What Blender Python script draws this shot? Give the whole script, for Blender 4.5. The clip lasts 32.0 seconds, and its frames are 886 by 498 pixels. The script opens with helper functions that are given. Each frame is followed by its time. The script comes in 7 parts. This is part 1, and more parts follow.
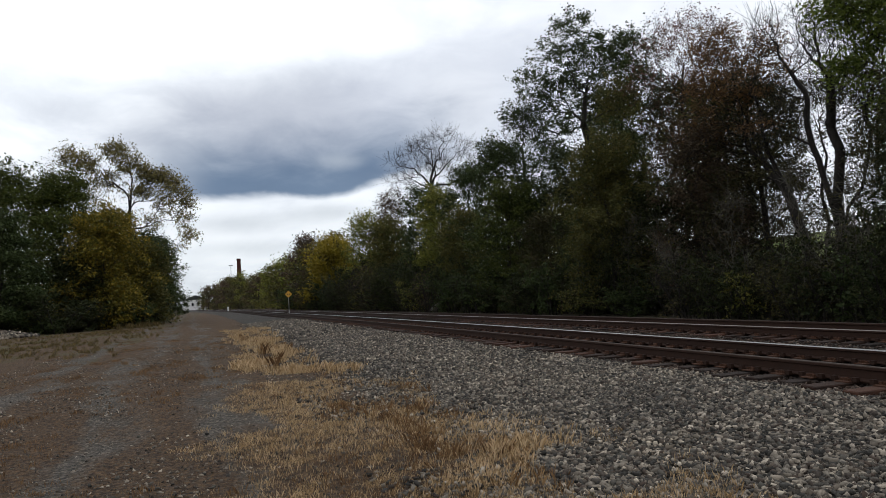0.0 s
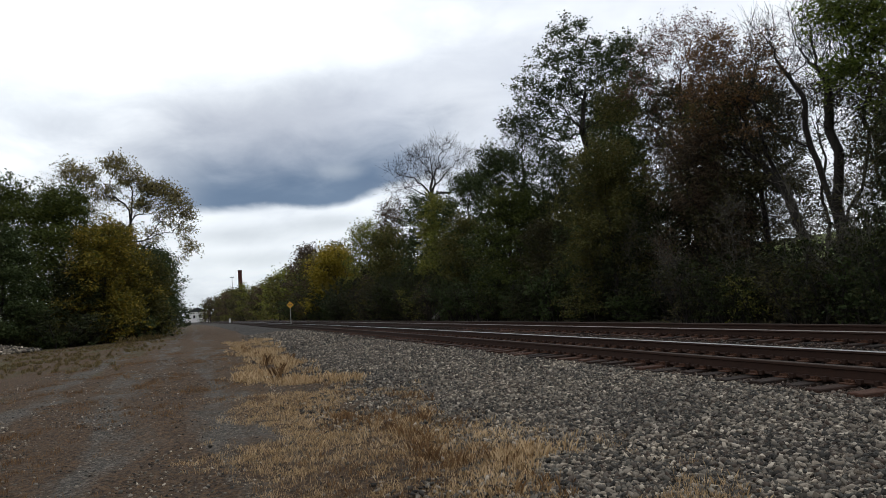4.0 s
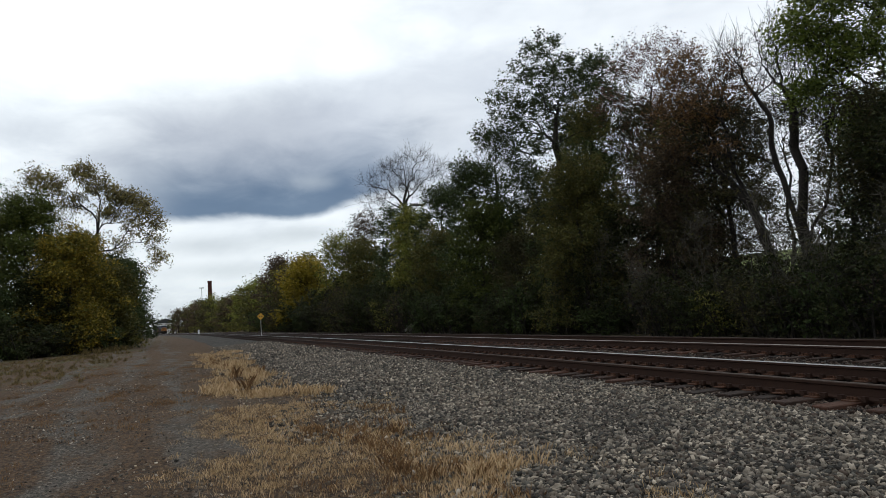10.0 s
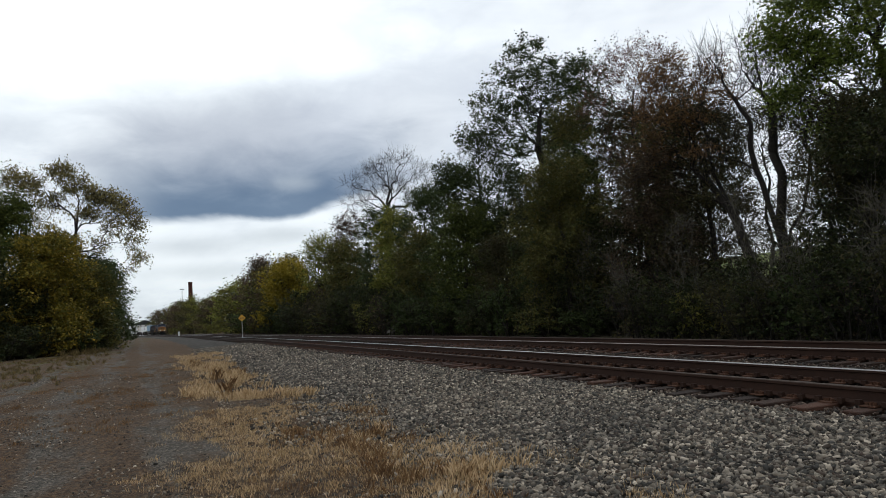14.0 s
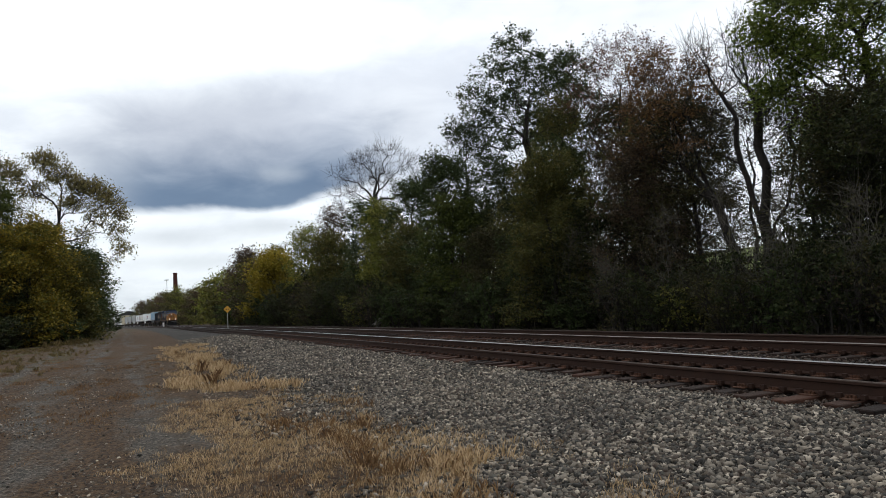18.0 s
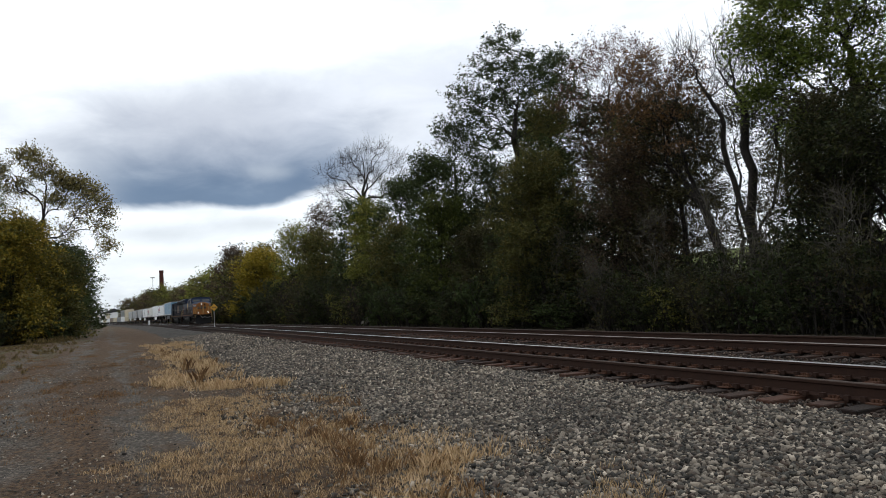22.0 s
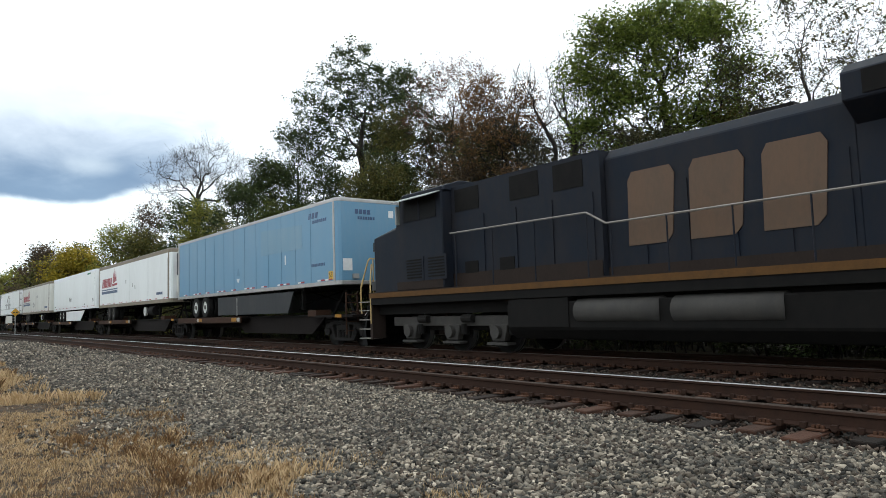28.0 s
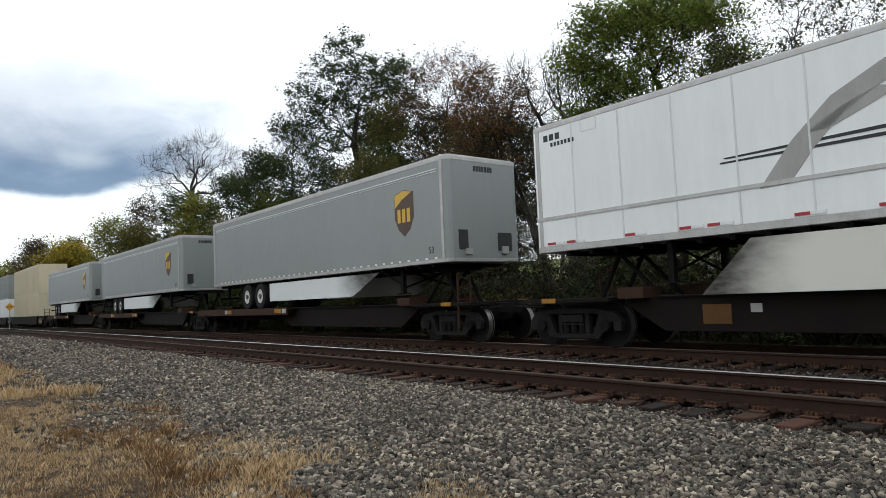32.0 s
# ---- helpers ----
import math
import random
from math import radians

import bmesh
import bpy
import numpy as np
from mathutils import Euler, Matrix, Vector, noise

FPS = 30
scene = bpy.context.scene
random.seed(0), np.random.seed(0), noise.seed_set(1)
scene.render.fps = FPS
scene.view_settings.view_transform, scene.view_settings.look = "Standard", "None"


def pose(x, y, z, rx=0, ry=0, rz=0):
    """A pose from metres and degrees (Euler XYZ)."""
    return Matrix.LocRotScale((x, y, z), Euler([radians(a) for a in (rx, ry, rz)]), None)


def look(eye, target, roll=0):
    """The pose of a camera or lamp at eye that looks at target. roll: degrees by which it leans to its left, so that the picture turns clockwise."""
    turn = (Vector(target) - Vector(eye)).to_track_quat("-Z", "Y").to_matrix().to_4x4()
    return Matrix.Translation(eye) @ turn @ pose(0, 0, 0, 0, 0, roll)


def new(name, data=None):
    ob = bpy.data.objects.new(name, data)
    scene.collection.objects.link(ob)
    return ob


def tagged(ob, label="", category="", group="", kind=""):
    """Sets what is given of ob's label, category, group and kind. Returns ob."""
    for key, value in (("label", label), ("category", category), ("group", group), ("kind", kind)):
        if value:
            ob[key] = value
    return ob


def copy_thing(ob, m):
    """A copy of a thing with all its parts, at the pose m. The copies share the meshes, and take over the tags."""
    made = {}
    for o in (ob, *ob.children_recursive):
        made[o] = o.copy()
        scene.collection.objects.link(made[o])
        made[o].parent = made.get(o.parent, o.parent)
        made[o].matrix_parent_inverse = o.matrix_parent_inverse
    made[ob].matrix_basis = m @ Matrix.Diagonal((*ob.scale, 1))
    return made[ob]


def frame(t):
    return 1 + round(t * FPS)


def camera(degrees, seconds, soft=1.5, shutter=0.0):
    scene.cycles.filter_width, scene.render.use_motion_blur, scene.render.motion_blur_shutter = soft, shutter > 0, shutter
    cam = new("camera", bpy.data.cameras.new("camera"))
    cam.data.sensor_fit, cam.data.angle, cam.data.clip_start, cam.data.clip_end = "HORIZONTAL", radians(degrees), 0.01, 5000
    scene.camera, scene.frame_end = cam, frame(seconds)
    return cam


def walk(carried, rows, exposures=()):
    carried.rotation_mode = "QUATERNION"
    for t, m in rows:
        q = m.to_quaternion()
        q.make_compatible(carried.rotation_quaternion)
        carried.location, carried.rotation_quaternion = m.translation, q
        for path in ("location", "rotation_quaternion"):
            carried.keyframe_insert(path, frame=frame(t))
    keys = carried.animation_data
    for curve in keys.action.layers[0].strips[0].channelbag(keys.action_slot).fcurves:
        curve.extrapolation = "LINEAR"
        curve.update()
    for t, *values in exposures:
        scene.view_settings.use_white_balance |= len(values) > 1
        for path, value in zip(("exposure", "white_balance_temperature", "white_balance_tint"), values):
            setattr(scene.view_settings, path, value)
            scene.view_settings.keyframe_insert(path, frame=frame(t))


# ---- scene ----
# camera and its hand-held turn
EYE = 1.6
cam = camera(66.18, 32.0, soft=0.9)
walk(cam, [
    (0, pose(0, 0, 1.6, 93.758, 3.354, -18.348)),
    (0.5, pose(0, 0, 1.6, 93.576, 3.547, -18.424)),
    (1, pose(0, 0, 1.6, 93.421, 3.880, -18.415)),
    (1.5, pose(0, 0, 1.6, 94.134, 3.806, -18.144)),
    (2, pose(0, 0, 1.6, 94.504, 4.026, -18.385)),
    (2.5, pose(0, 0, 1.6, 94.352, 4.111, -18.383)),
    (3, pose(0, 0, 1.6, 94.550, 4.120, -18.270)),
    (3.5, pose(0, 0, 1.6, 94.423, 4.248, -18.223)),
    (5.5, pose(0, 0, 1.6, 94.670, 4.305, -18.177)),
    (6, pose(0, 0, 1.6, 94.400, 4.528, -18.203)),
    (6.5, pose(0, 0, 1.6, 94.125, 4.895, -19.269)),
    (7, pose(0, 0, 1.6, 94.459, 4.657, -19.325)),
    (7.5, pose(0, 0, 1.6, 94.555, 4.033, -19.688)),
    (8, pose(0, 0, 1.6, 95.096, 3.993, -19.907)),
    (8.5, pose(0, 0, 1.6, 95.088, 3.792, -20.431)),
    (9, pose(0, 0, 1.6, 94.958, 3.824, -20.275)),
    (9.5, pose(0, 0, 1.6, 95.344, 3.962, -20.345)),
    (10, pose(0, 0, 1.6, 95.330, 3.946, -20.523)),
    (10.5, pose(0, 0, 1.6, 95.211, 3.900, -20.540)),
    (11, pose(0, 0, 1.6, 94.848, 3.850, -20.721)),
    (11.5, pose(0, 0, 1.6, 94.998, 3.895, -21.259)),
    (12, pose(0, 0, 1.6, 94.701, 3.800, -21.933)),
    (12.5, pose(0, 0, 1.6, 95.039, 4.189, -22.343)),
    (13, pose(0, 0, 1.6, 95.630, 3.834, -22.298)),
    (13.5, pose(0, 0, 1.6, 95.456, 3.991, -21.952)),
    (14, pose(0, 0, 1.6, 95.389, 3.868, -21.978)),
    (14.5, pose(0, 0, 1.6, 95.252, 3.839, -22.244)),
    (16.5, pose(0, 0, 1.6, 95.298, 3.563, -22.558)),
    (17, pose(0, 0, 1.6, 94.969, 3.597, -22.921)),
    (17.5, pose(0, 0, 1.6, 94.793, 3.416, -23.101)),
    (18, pose(0, 0, 1.6, 94.663, 3.590, -23.116)),
    (18.5, pose(0, 0, 1.6, 94.234, 3.818, -23.356)),
    (19, pose(0, 0, 1.6, 93.949, 3.697, -23.669)),
    (19.5, pose(0, 0, 1.6, 94.078, 3.438, -24.038)),
    (20, pose(0, 0, 1.6, 94.099, 3.388, -24.067)),
    (20.5, pose(0, 0, 1.6, 94.514, 3.371, -23.911)),
    (21, pose(0, 0, 1.6, 94.393, 3.441, -24.081)),
    (21.5, pose(0, 0, 1.6, 94.467, 3.369, -24.228)),
    (22, pose(0, 0, 1.6, 94.528, 3.324, -24.135)),
    (22.5, pose(0, 0, 1.6, 94.129, 3.260, -24.316)),
    (23, pose(0, 0, 1.6, 94.212, 3.189, -24.646)),
    (23.5, pose(0, 0, 1.6, 94.182, 2.976, -25.098)),
    (24, pose(0, 0, 1.6, 94.863, 3.163, -26.059)),
    (24.5, pose(0, 0, 1.6, 94.845, 2.872, -27.161)),
    (25, pose(0, 0, 1.6, 95.353, 2.774, -29.037)),
    (25.5, pose(0, 0, 1.6, 94.912, 2.327, -30.937)),
    (26, pose(0, 0, 1.6, 95.214, 2.425, -35.017)),
    (26.5, pose(0, 0, 1.6, 95.128, 2.746, -36.741)),
    (28.5, pose(0, 0, 1.6, 94.600, 1.783, -37.782)),
    (29, pose(0, 0, 1.6, 93.911, 1.988, -37.926)),
    (29.5, pose(0, 0, 1.6, 93.576, 2.069, -37.734)),
    (30, pose(0, 0, 1.6, 93.495, 2.123, -38.024)),
    (30.5, pose(0, 0, 1.6, 93.739, 1.941, -38.311)),
    (31, pose(0, 0, 1.6, 93.652, 2.013, -38.213)),
    (31.5, pose(0, 0, 1.6, 93.901, 2.187, -38.303)),
    (32, pose(0, 0, 1.6, 94.172, 2.399, -38.006)),
], exposures=[(0, -0.15, 6250, 8), (12, -0.2, 6200, 5), (20, 0.0, 6250, 7), (24, 0.1, 6250, 7), (26, 0.35, 6250, 6), (28.5, 0.66, 6200, 1), (30, 0.42, 6250, 2), (32, 0.36, 6300, 4)])

# plan: y runs along the tracks (away), x across them, z up; the tracks bend gently to the left far off
RAIL_TOP = 0.45
NEAR_TRACK, FAR_TRACK, GAUGE = 8.05, 12.34, 1.51
BEND = 7000.0


def bend(y):
    """Sideways shift of the tracks at y."""
    return -y * y / BEND - 0.5 * math.exp(-((y - 95) / 38) ** 2) if y > 0 else 0.0


# ---- sky and light
world = bpy.data.worlds.new("sky")
scene.world = world
world.use_nodes = True


class Tree:
    """Small helper for node trees."""

    def __init__(self, tree):
        self.t = tree
        tree.nodes.clear()

    def n(self, kind, **kw):
        node = self.t.nodes.new(kind)
        for k, v in kw.items():
            if k in ("operation", "blend_type", "data_type", "sky_type", "noise_dimensions", "distribution", "feature"):
                if k == "operation":
                    node.operation = v
                elif k == "blend_type":
                    node.blend_type = v
                elif k == "data_type":
                    node.data_type = v
                elif k == "sky_type":
                    node.sky_type = v
                elif k == "noise_dimensions":
                    node.noise_dimensions = v
                elif k == "feature":
                    node.feature = v
        return node

    def link(self, a, b):
        self.t.links.new(a, b)

    def put(self, sock, v):
        if hasattr(v, "is_linked") or isinstance(v, bpy.types.NodeSocket):
            self.t.links.new(v, sock)
        else:
            sock.default_value = v

    def math(self, op, a, b=0.0, clamp=False):
        m = self.t.nodes.new("ShaderNodeMath")
        m.operation, m.use_clamp = op, clamp
        self.put(m.inputs[0], a)
        self.put(m.inputs[1], b)
        return m.outputs[0]

    def mix(self, fac, a, b, blend="MIX"):
        m = self.t.nodes.new("ShaderNodeMix")
        m.data_type, m.blend_type = "RGBA", blend
        self.put(m.inputs[0], fac)
        self.put(m.inputs[6], a)
        self.put(m.inputs[7], b)
        return m.outputs[2]

    def ramp(self, fac, stops):
        r = self.t.nodes.new("ShaderNodeValToRGB")
        e = r.color_ramp.elements
        while len(e) < len(stops):
            e.new(0.5)
        for el, (p, c) in zip(e, stops):
            el.position = p
            el.color = (*c, 1) if len(c) == 3 else c
        self.put(r.inputs[0], fac)
        return r.outputs[0]

    def noise(self, vec, scale, detail=4.0, rough=0.55, distort=0.0):
        m = self.t.nodes.new("ShaderNodeTexNoise")
        if vec is not None:
            self.t.links.new(vec, m.inputs["Vector"])
        m.inputs["Scale"].default_value = scale
        m.inputs["Detail"].default_value = detail
        m.inputs["Roughness"].default_value = rough
        m.inputs["Distortion"].default_value = distort
        return m.outputs[0]

    def mapped(self, vec, scale=(1, 1, 1), loc=(0, 0, 0), rot=(0, 0, 0)):
        m = self.t.nodes.new("ShaderNodeMapping")
        self.t.links.new(vec, m.inputs[0])
        m.inputs["Location"].default_value, m.inputs["Rotation"].default_value, m.inputs["Scale"].default_value = loc, rot, scale
        return m.outputs[0]


SUN_ELEV, SUN_AZ = radians(38), radians(-55)


def cloudy_sky():
    t = Tree(world.node_tree)
    co = t.n("ShaderNodeTexCoord").outputs["Generated"]
    sky = t.n("ShaderNodeTexSky")
    sky.sky_type, sky.sun_disc = "NISHITA", False
    sky.sun_elevation, sky.sun_rotation = SUN_ELEV, -SUN_AZ
    blue = t.mix(1.0, sky.outputs[0], (0.09, 0.09, 0.09, 1), "MULTIPLY")
    sep = t.n("ShaderNodeSeparateXYZ")
    t.link(co, sep.inputs[0])
    X, Y, Z = sep.outputs
    az = t.math("ARCTAN2", X, Y)
    el = t.math("ARCSINE", Z)
    comb = t.n("ShaderNodeCombineXYZ")
    t.link(t.math("MULTIPLY", az, 1.0), comb.inputs[0])
    t.link(t.math("MULTIPLY", el, 2.2), comb.inputs[1])
    flow = comb.outputs[0]
    big = t.noise(flow, 2.6, 5, 0.55, 0.4)
    fine = t.noise(flow, 7.0, 6, 0.6, 0.5)
    wob = t.math("ADD", t.math("MULTIPLY", t.math("SUBTRACT", big, 0.5), 0.5), t.math("MULTIPLY", t.math("SUBTRACT", fine, 0.5), 0.22))
    # base brightness of the overcast
    tone = t.math("ADD", t.math("MULTIPLY", big, 0.55), t.math("MULTIPLY", fine, 0.45))
    base = t.ramp(tone, [(0.30, (0.46, 0.47, 0.51)), (0.45, (0.66, 0.67, 0.70)), (0.58, (0.86, 0.86, 0.87))])

    def blob(a0, e0, ra, re, lo, hi, soft=0.6):
        """A cloud round azimuth a0 and height e0, in degrees."""
        da = t.math("DIVIDE", t.math("SUBTRACT", az, radians(a0)), radians(ra))
        de = t.math("DIVIDE", t.math("SUBTRACT", el, radians(e0)), radians(re))
        d = t.math("SQRT", t.math("ADD", t.math("MULTIPLY", da, da), t.math("MULTIPLY", de, de)))
        d = t.math("ADD", d, t.math("MULTIPLY", wob, soft * 2.2))
        r = t.n("ShaderNodeMapRange")
        r.interpolation_type = "SMOOTHSTEP"
        t.link(d, r.inputs[0])
        r.inputs[1].default_value, r.inputs[2].default_value = lo, hi
        r.inputs[3].default_value, r.inputs[4].default_value = 1.0, 0.0
        return r.outputs[0]

    c = base
    for (a0, e0, ra, re, lo, hi, col, amount, soft) in CLOUDS:
        c = t.mix(t.math("MULTIPLY", blob(a0, e0, ra, re, lo, hi, soft), amount), c, (*col, 1))

    def smooth(v, lo, hi, a, b):
        r = t.n("ShaderNodeMapRange")
        r.interpolation_type = "SMOOTHSTEP"
        t.link(v, r.inputs[0])
        r.inputs[1].default_value, r.inputs[2].default_value, r.inputs[3].default_value, r.inputs[4].default_value = lo, hi, a, b
        return r.outputs[0]

    # the dark rain cloud with a flat, crisp underside
    puff = t.math("SUBTRACT", t.noise(flow, 9.0, 6, 0.55, 0.4), 0.5)
    floor_el = t.math("ADD", radians(8.5), t.math("MULTIPLY", t.math("MAXIMUM", t.math("SUBTRACT", az, radians(9)), 0.0), 0.2))
    over = t.math("SUBTRACT", el, floor_el)
    over = t.math("ADD", over, t.math("ADD", t.math("MULTIPLY", wob, 0.05), t.math("MULTIPLY", puff, 0.028)))
    dark = t.math("MULTIPLY", smooth(over, -0.004, 0.012, 0.0, 1.0), smooth(t.math("ADD", over, t.math("MULTIPLY", puff, 0.03)), 0.02, 0.13, 1.0, 0.0))
    along = t.math("ADD", az, t.math("ADD", t.math("MULTIPLY", wob, 0.22), t.math("MULTIPLY", puff, 0.10)))
    dark = t.math("MULTIPLY", dark, t.math("MULTIPLY", smooth(along, radians(-9.5), radians(1), 0.0, 1.0), smooth(along, radians(12), radians(23), 1.0, 0.0)))
    c = t.mix(t.math("MULTIPLY", dark, 0.96), c, (0.090, 0.134, 0.212, 1))
    for (a0, e0, ra, re, lo, hi, col, amount, soft) in SCUD:
        c = t.mix(t.math("MULTIPLY", blob(a0, e0, ra, re, lo, hi, soft), amount), c, (*col, 1))
    # billows over all of it
    c = t.mix(1.0, c, t.ramp(t.math("ADD", 0.5, t.math("ADD", puff, t.math("MULTIPLY", wob, 0.4))), [(0.3, (0.93, 0.935, 0.95)), (0.68, (1.06, 1.06, 1.055))]), "MULTIPLY")
    low = t.n("ShaderNodeMapRange")
    t.link(el, low.inputs[0])
    low.inputs[1].default_value, low.inputs[2].default_value, low.inputs[3].default_value, low.inputs[4].default_value = radians(-1), radians(5), 1.0, 0.0
    c = t.mix(t.math("MULTIPLY", low.outputs[0], 0.6), c, (0.50, 0.54, 0.57, 1))
    full = t.mix(0.93, blue, c)
    bg = t.n("ShaderNodeBackground")
    t.link(full, bg.inputs[0])
    bg.inputs[1].default_value = SKY
    out = t.n("ShaderNodeOutputWorld")
    t.link(bg.outputs[0], out.inputs[0])


SKY = 1.45
# clouds: azimuth (to the right of the tracks), height, radii in degrees, inner and outer edge, colour, amount, raggedness
CLOUDS = [
    (-4, 27, 30, 11, 0.4, 1.3, (1.0, 1.0, 1.0), 0.9, 0.5),
    (48, 20, 36, 17, 0.55, 1.15, (0.68, 0.685, 0.72), 0.6, 0.6),
    (7, 14.2, 17, 5.4, 0.35, 1.2, (0.40, 0.41, 0.46), 0.85, 0.6),
    (22, 16, 13, 6.5, 0.3, 1.25, (0.56, 0.57, 0.62), 0.7, 0.8),
    (20.5, 16.4, 5.0, 3.6, 0.0, 1.3, (0.70, 0.70, 0.72), 0.5, 0.9),
    (13.4, 21.4, 5, 1.8, 0.2, 1.2, (0.95, 0.95, 0.95), 0.8, 0.5),
    (5, 5.6, 26, 3.0, 0.3, 1.2, (0.74, 0.745, 0.76), 0.8, 0.4),
]
# small clouds before and under the dark one
SCUD = [
    (10.3, 11.5, 2.6, 0.9, 0.0, 1.2, (0.34, 0.365, 0.41), 0.6, 0.5),
    (2.0, 6.6, 5.5, 1.0, 0.0, 1.3, (0.46, 0.475, 0.50), 0.6, 0.9),
    (9.0, 7.3, 4.0, 0.9, 0.0, 1.3, (0.44, 0.455, 0.48), 0.6, 0.9),
    (2.8, 4.6, 6.0, 0.8, 0.0, 1.3, (0.47, 0.49, 0.515), 0.5, 0.9),
    (14, 5.6, 5.0, 0.6, 0.2, 1.2, (0.50, 0.51, 0.53), 0.6, 0.5),
]
cloudy_sky()

sun = new("sun", bpy.data.lights.new("sun", "SUN"))
sun.data.energy, sun.data.angle, sun.data.color = 1.0, radians(30), (1.0, 0.96, 0.9)
sun.matrix_world = look((0, 0, 60), (60 * math.sin(-SUN_AZ) * -1, -60 * math.cos(SUN_AZ), 60 - 60 * math.tan(SUN_ELEV)))


# ---- materials
def material(name, rough=0.8, metal=0.0):
    m = bpy.data.materials.new(name)
    m.use_nodes = True
    t = Tree(m.node_tree)
    b = t.n("ShaderNodeBsdfPrincipled")
    b.inputs["Roughness"].default_value, b.inputs["Metallic"].default_value = rough, metal
    b.inputs["Specular IOR Level"].default_value = 0.2 if rough >= 0.7 else 0.4
    out = t.n("ShaderNodeOutputMaterial")
    t.link(b.outputs[0], out.inputs[0])
    return m, t, b


def obj_co(t):
    return t.n("ShaderNodeTexCoord").outputs["Object"]


def bump(t, b, height, strength=0.4, dist=0.02):
    n = t.n("ShaderNodeBump")
    n.inputs["Strength"].default_value, n.inputs["Distance"].default_value = strength, dist
    t.link(height, n.inputs["Height"])
    t.link(n.outputs[0], b.inputs["Normal"])


def plain(name, col, rough=0.6, metal=0.0, dirt=(0.09, 0.07, 0.055), amount=0.35, scale=3.0, streak=1.0):
    """Paint or metal with grime at two scales, drawn out downwards by streak."""
    m, t, b = material(name, rough, metal)
    co = t.mapped(obj_co(t), (1, 1, 1 / streak))
    n1, n2 = t.noise(co, scale, 5, 0.6), t.noise(co, scale * 9, 4, 0.6)
    f = t.math("ADD", t.math("MULTIPLY", n1, 0.65), t.math("MULTIPLY", n2, 0.35))
    f = t.ramp(f, [(0.40, (0, 0, 0)), (0.72, (1, 1, 1))])
    t.link(t.mix(t.math("MULTIPLY", f, amount), (*col, 1), (*dirt, 1)), b.inputs["Base Color"])
    t.link(t.math("ADD", rough - 0.08, t.math("MULTIPLY", n2, 0.2)), b.inputs["Roughness"])
    bump(t, b, n2, 0.12, 0.004)
    return m


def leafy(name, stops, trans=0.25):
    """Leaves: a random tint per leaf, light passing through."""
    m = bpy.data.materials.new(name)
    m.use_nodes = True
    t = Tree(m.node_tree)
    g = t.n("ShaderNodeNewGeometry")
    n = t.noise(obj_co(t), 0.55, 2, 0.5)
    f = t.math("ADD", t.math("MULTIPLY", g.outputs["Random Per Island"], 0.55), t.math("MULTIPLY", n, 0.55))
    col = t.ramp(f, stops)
    d, tr = t.n("ShaderNodeBsdfPrincipled"), t.n("ShaderNodeBsdfTranslucent")
    t.link(col, d.inputs["Base Color"])
    d.inputs["Roughness"].default_value = 0.65
    d.inputs["Specular IOR Level"].default_value = 0.12
    t.link(col, tr.inputs[0])
    mx = t.n("ShaderNodeMixShader")
    mx.inputs[0].default_value = trans
    t.link(d.outputs[0], mx.inputs[1])
    t.link(tr.outputs[0], mx.inputs[2])
    out = t.n("ShaderNodeOutputMaterial")
    t.link(mx.outputs[0], out.inputs[0])
    return m


def spread(a, b, c):
    return [(0.2, a), (0.5, b), (0.85, c)]


LEAF = {
    "green": leafy("leaves_green", spread((0.036, 0.047, 0.012), (0.066, 0.082, 0.018), (0.11, 0.12, 0.028))),
    "bright": leafy("leaves_bright_green", spread((0.055, 0.078, 0.015), (0.105, 0.138, 0.024), (0.19, 0.215, 0.045)), 0.4),
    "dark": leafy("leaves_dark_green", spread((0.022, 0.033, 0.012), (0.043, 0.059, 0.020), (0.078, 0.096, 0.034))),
    "olive": leafy("leaves_olive", spread((0.05, 0.06, 0.02), (0.09, 0.09, 0.026), (0.14, 0.115, 0.03))),
    "yellow": leafy("leaves_yellow", spread((0.12, 0.11, 0.015), (0.25, 0.19, 0.02), (0.36, 0.27, 0.035))),
    "lime": leafy("leaves_yellow_green", spread((0.08, 0.11, 0.02), (0.15, 0.16, 0.03), (0.25, 0.22, 0.045))),
    "red": leafy("leaves_russet", spread((0.065, 0.044, 0.024), (0.125, 0.074, 0.034), (0.22, 0.120, 0.046)), 0.4),
    "brown": leafy("leaves_brown", spread((0.045, 0.032, 0.022), (0.085, 0.058, 0.036), (0.13, 0.095, 0.055))),
    "fade": leafy("leaves_fading", spread((0.09, 0.085, 0.03), (0.17, 0.145, 0.05), (0.27, 0.22, 0.085))),
    "russet": leafy("leaves_dull_russet", spread((0.055, 0.030, 0.024), (0.11, 0.055, 0.040), (0.19, 0.095, 0.06)), 0.35),
    "dull": leafy("leaves_dull_brown_green", spread((0.026, 0.028, 0.013), (0.050, 0.048, 0.020), (0.088, 0.070, 0.030))),
    "gold": leafy("leaves_olive_and_gold", spread((0.06, 0.07, 0.016), (0.14, 0.12, 0.02), (0.30, 0.21, 0.028))),
    "weed": leafy("leaves_yellow_green_weeds", spread((0.05, 0.06, 0.015), (0.11, 0.11, 0.026), (0.20, 0.17, 0.04))),
    # near-black leaf colour that stands in for the shade inside the woods
    "shade": leafy("leaves_dark_for_shade", spread((0.013, 0.019, 0.008), (0.028, 0.036, 0.013), (0.066, 0.066, 0.024))),
}


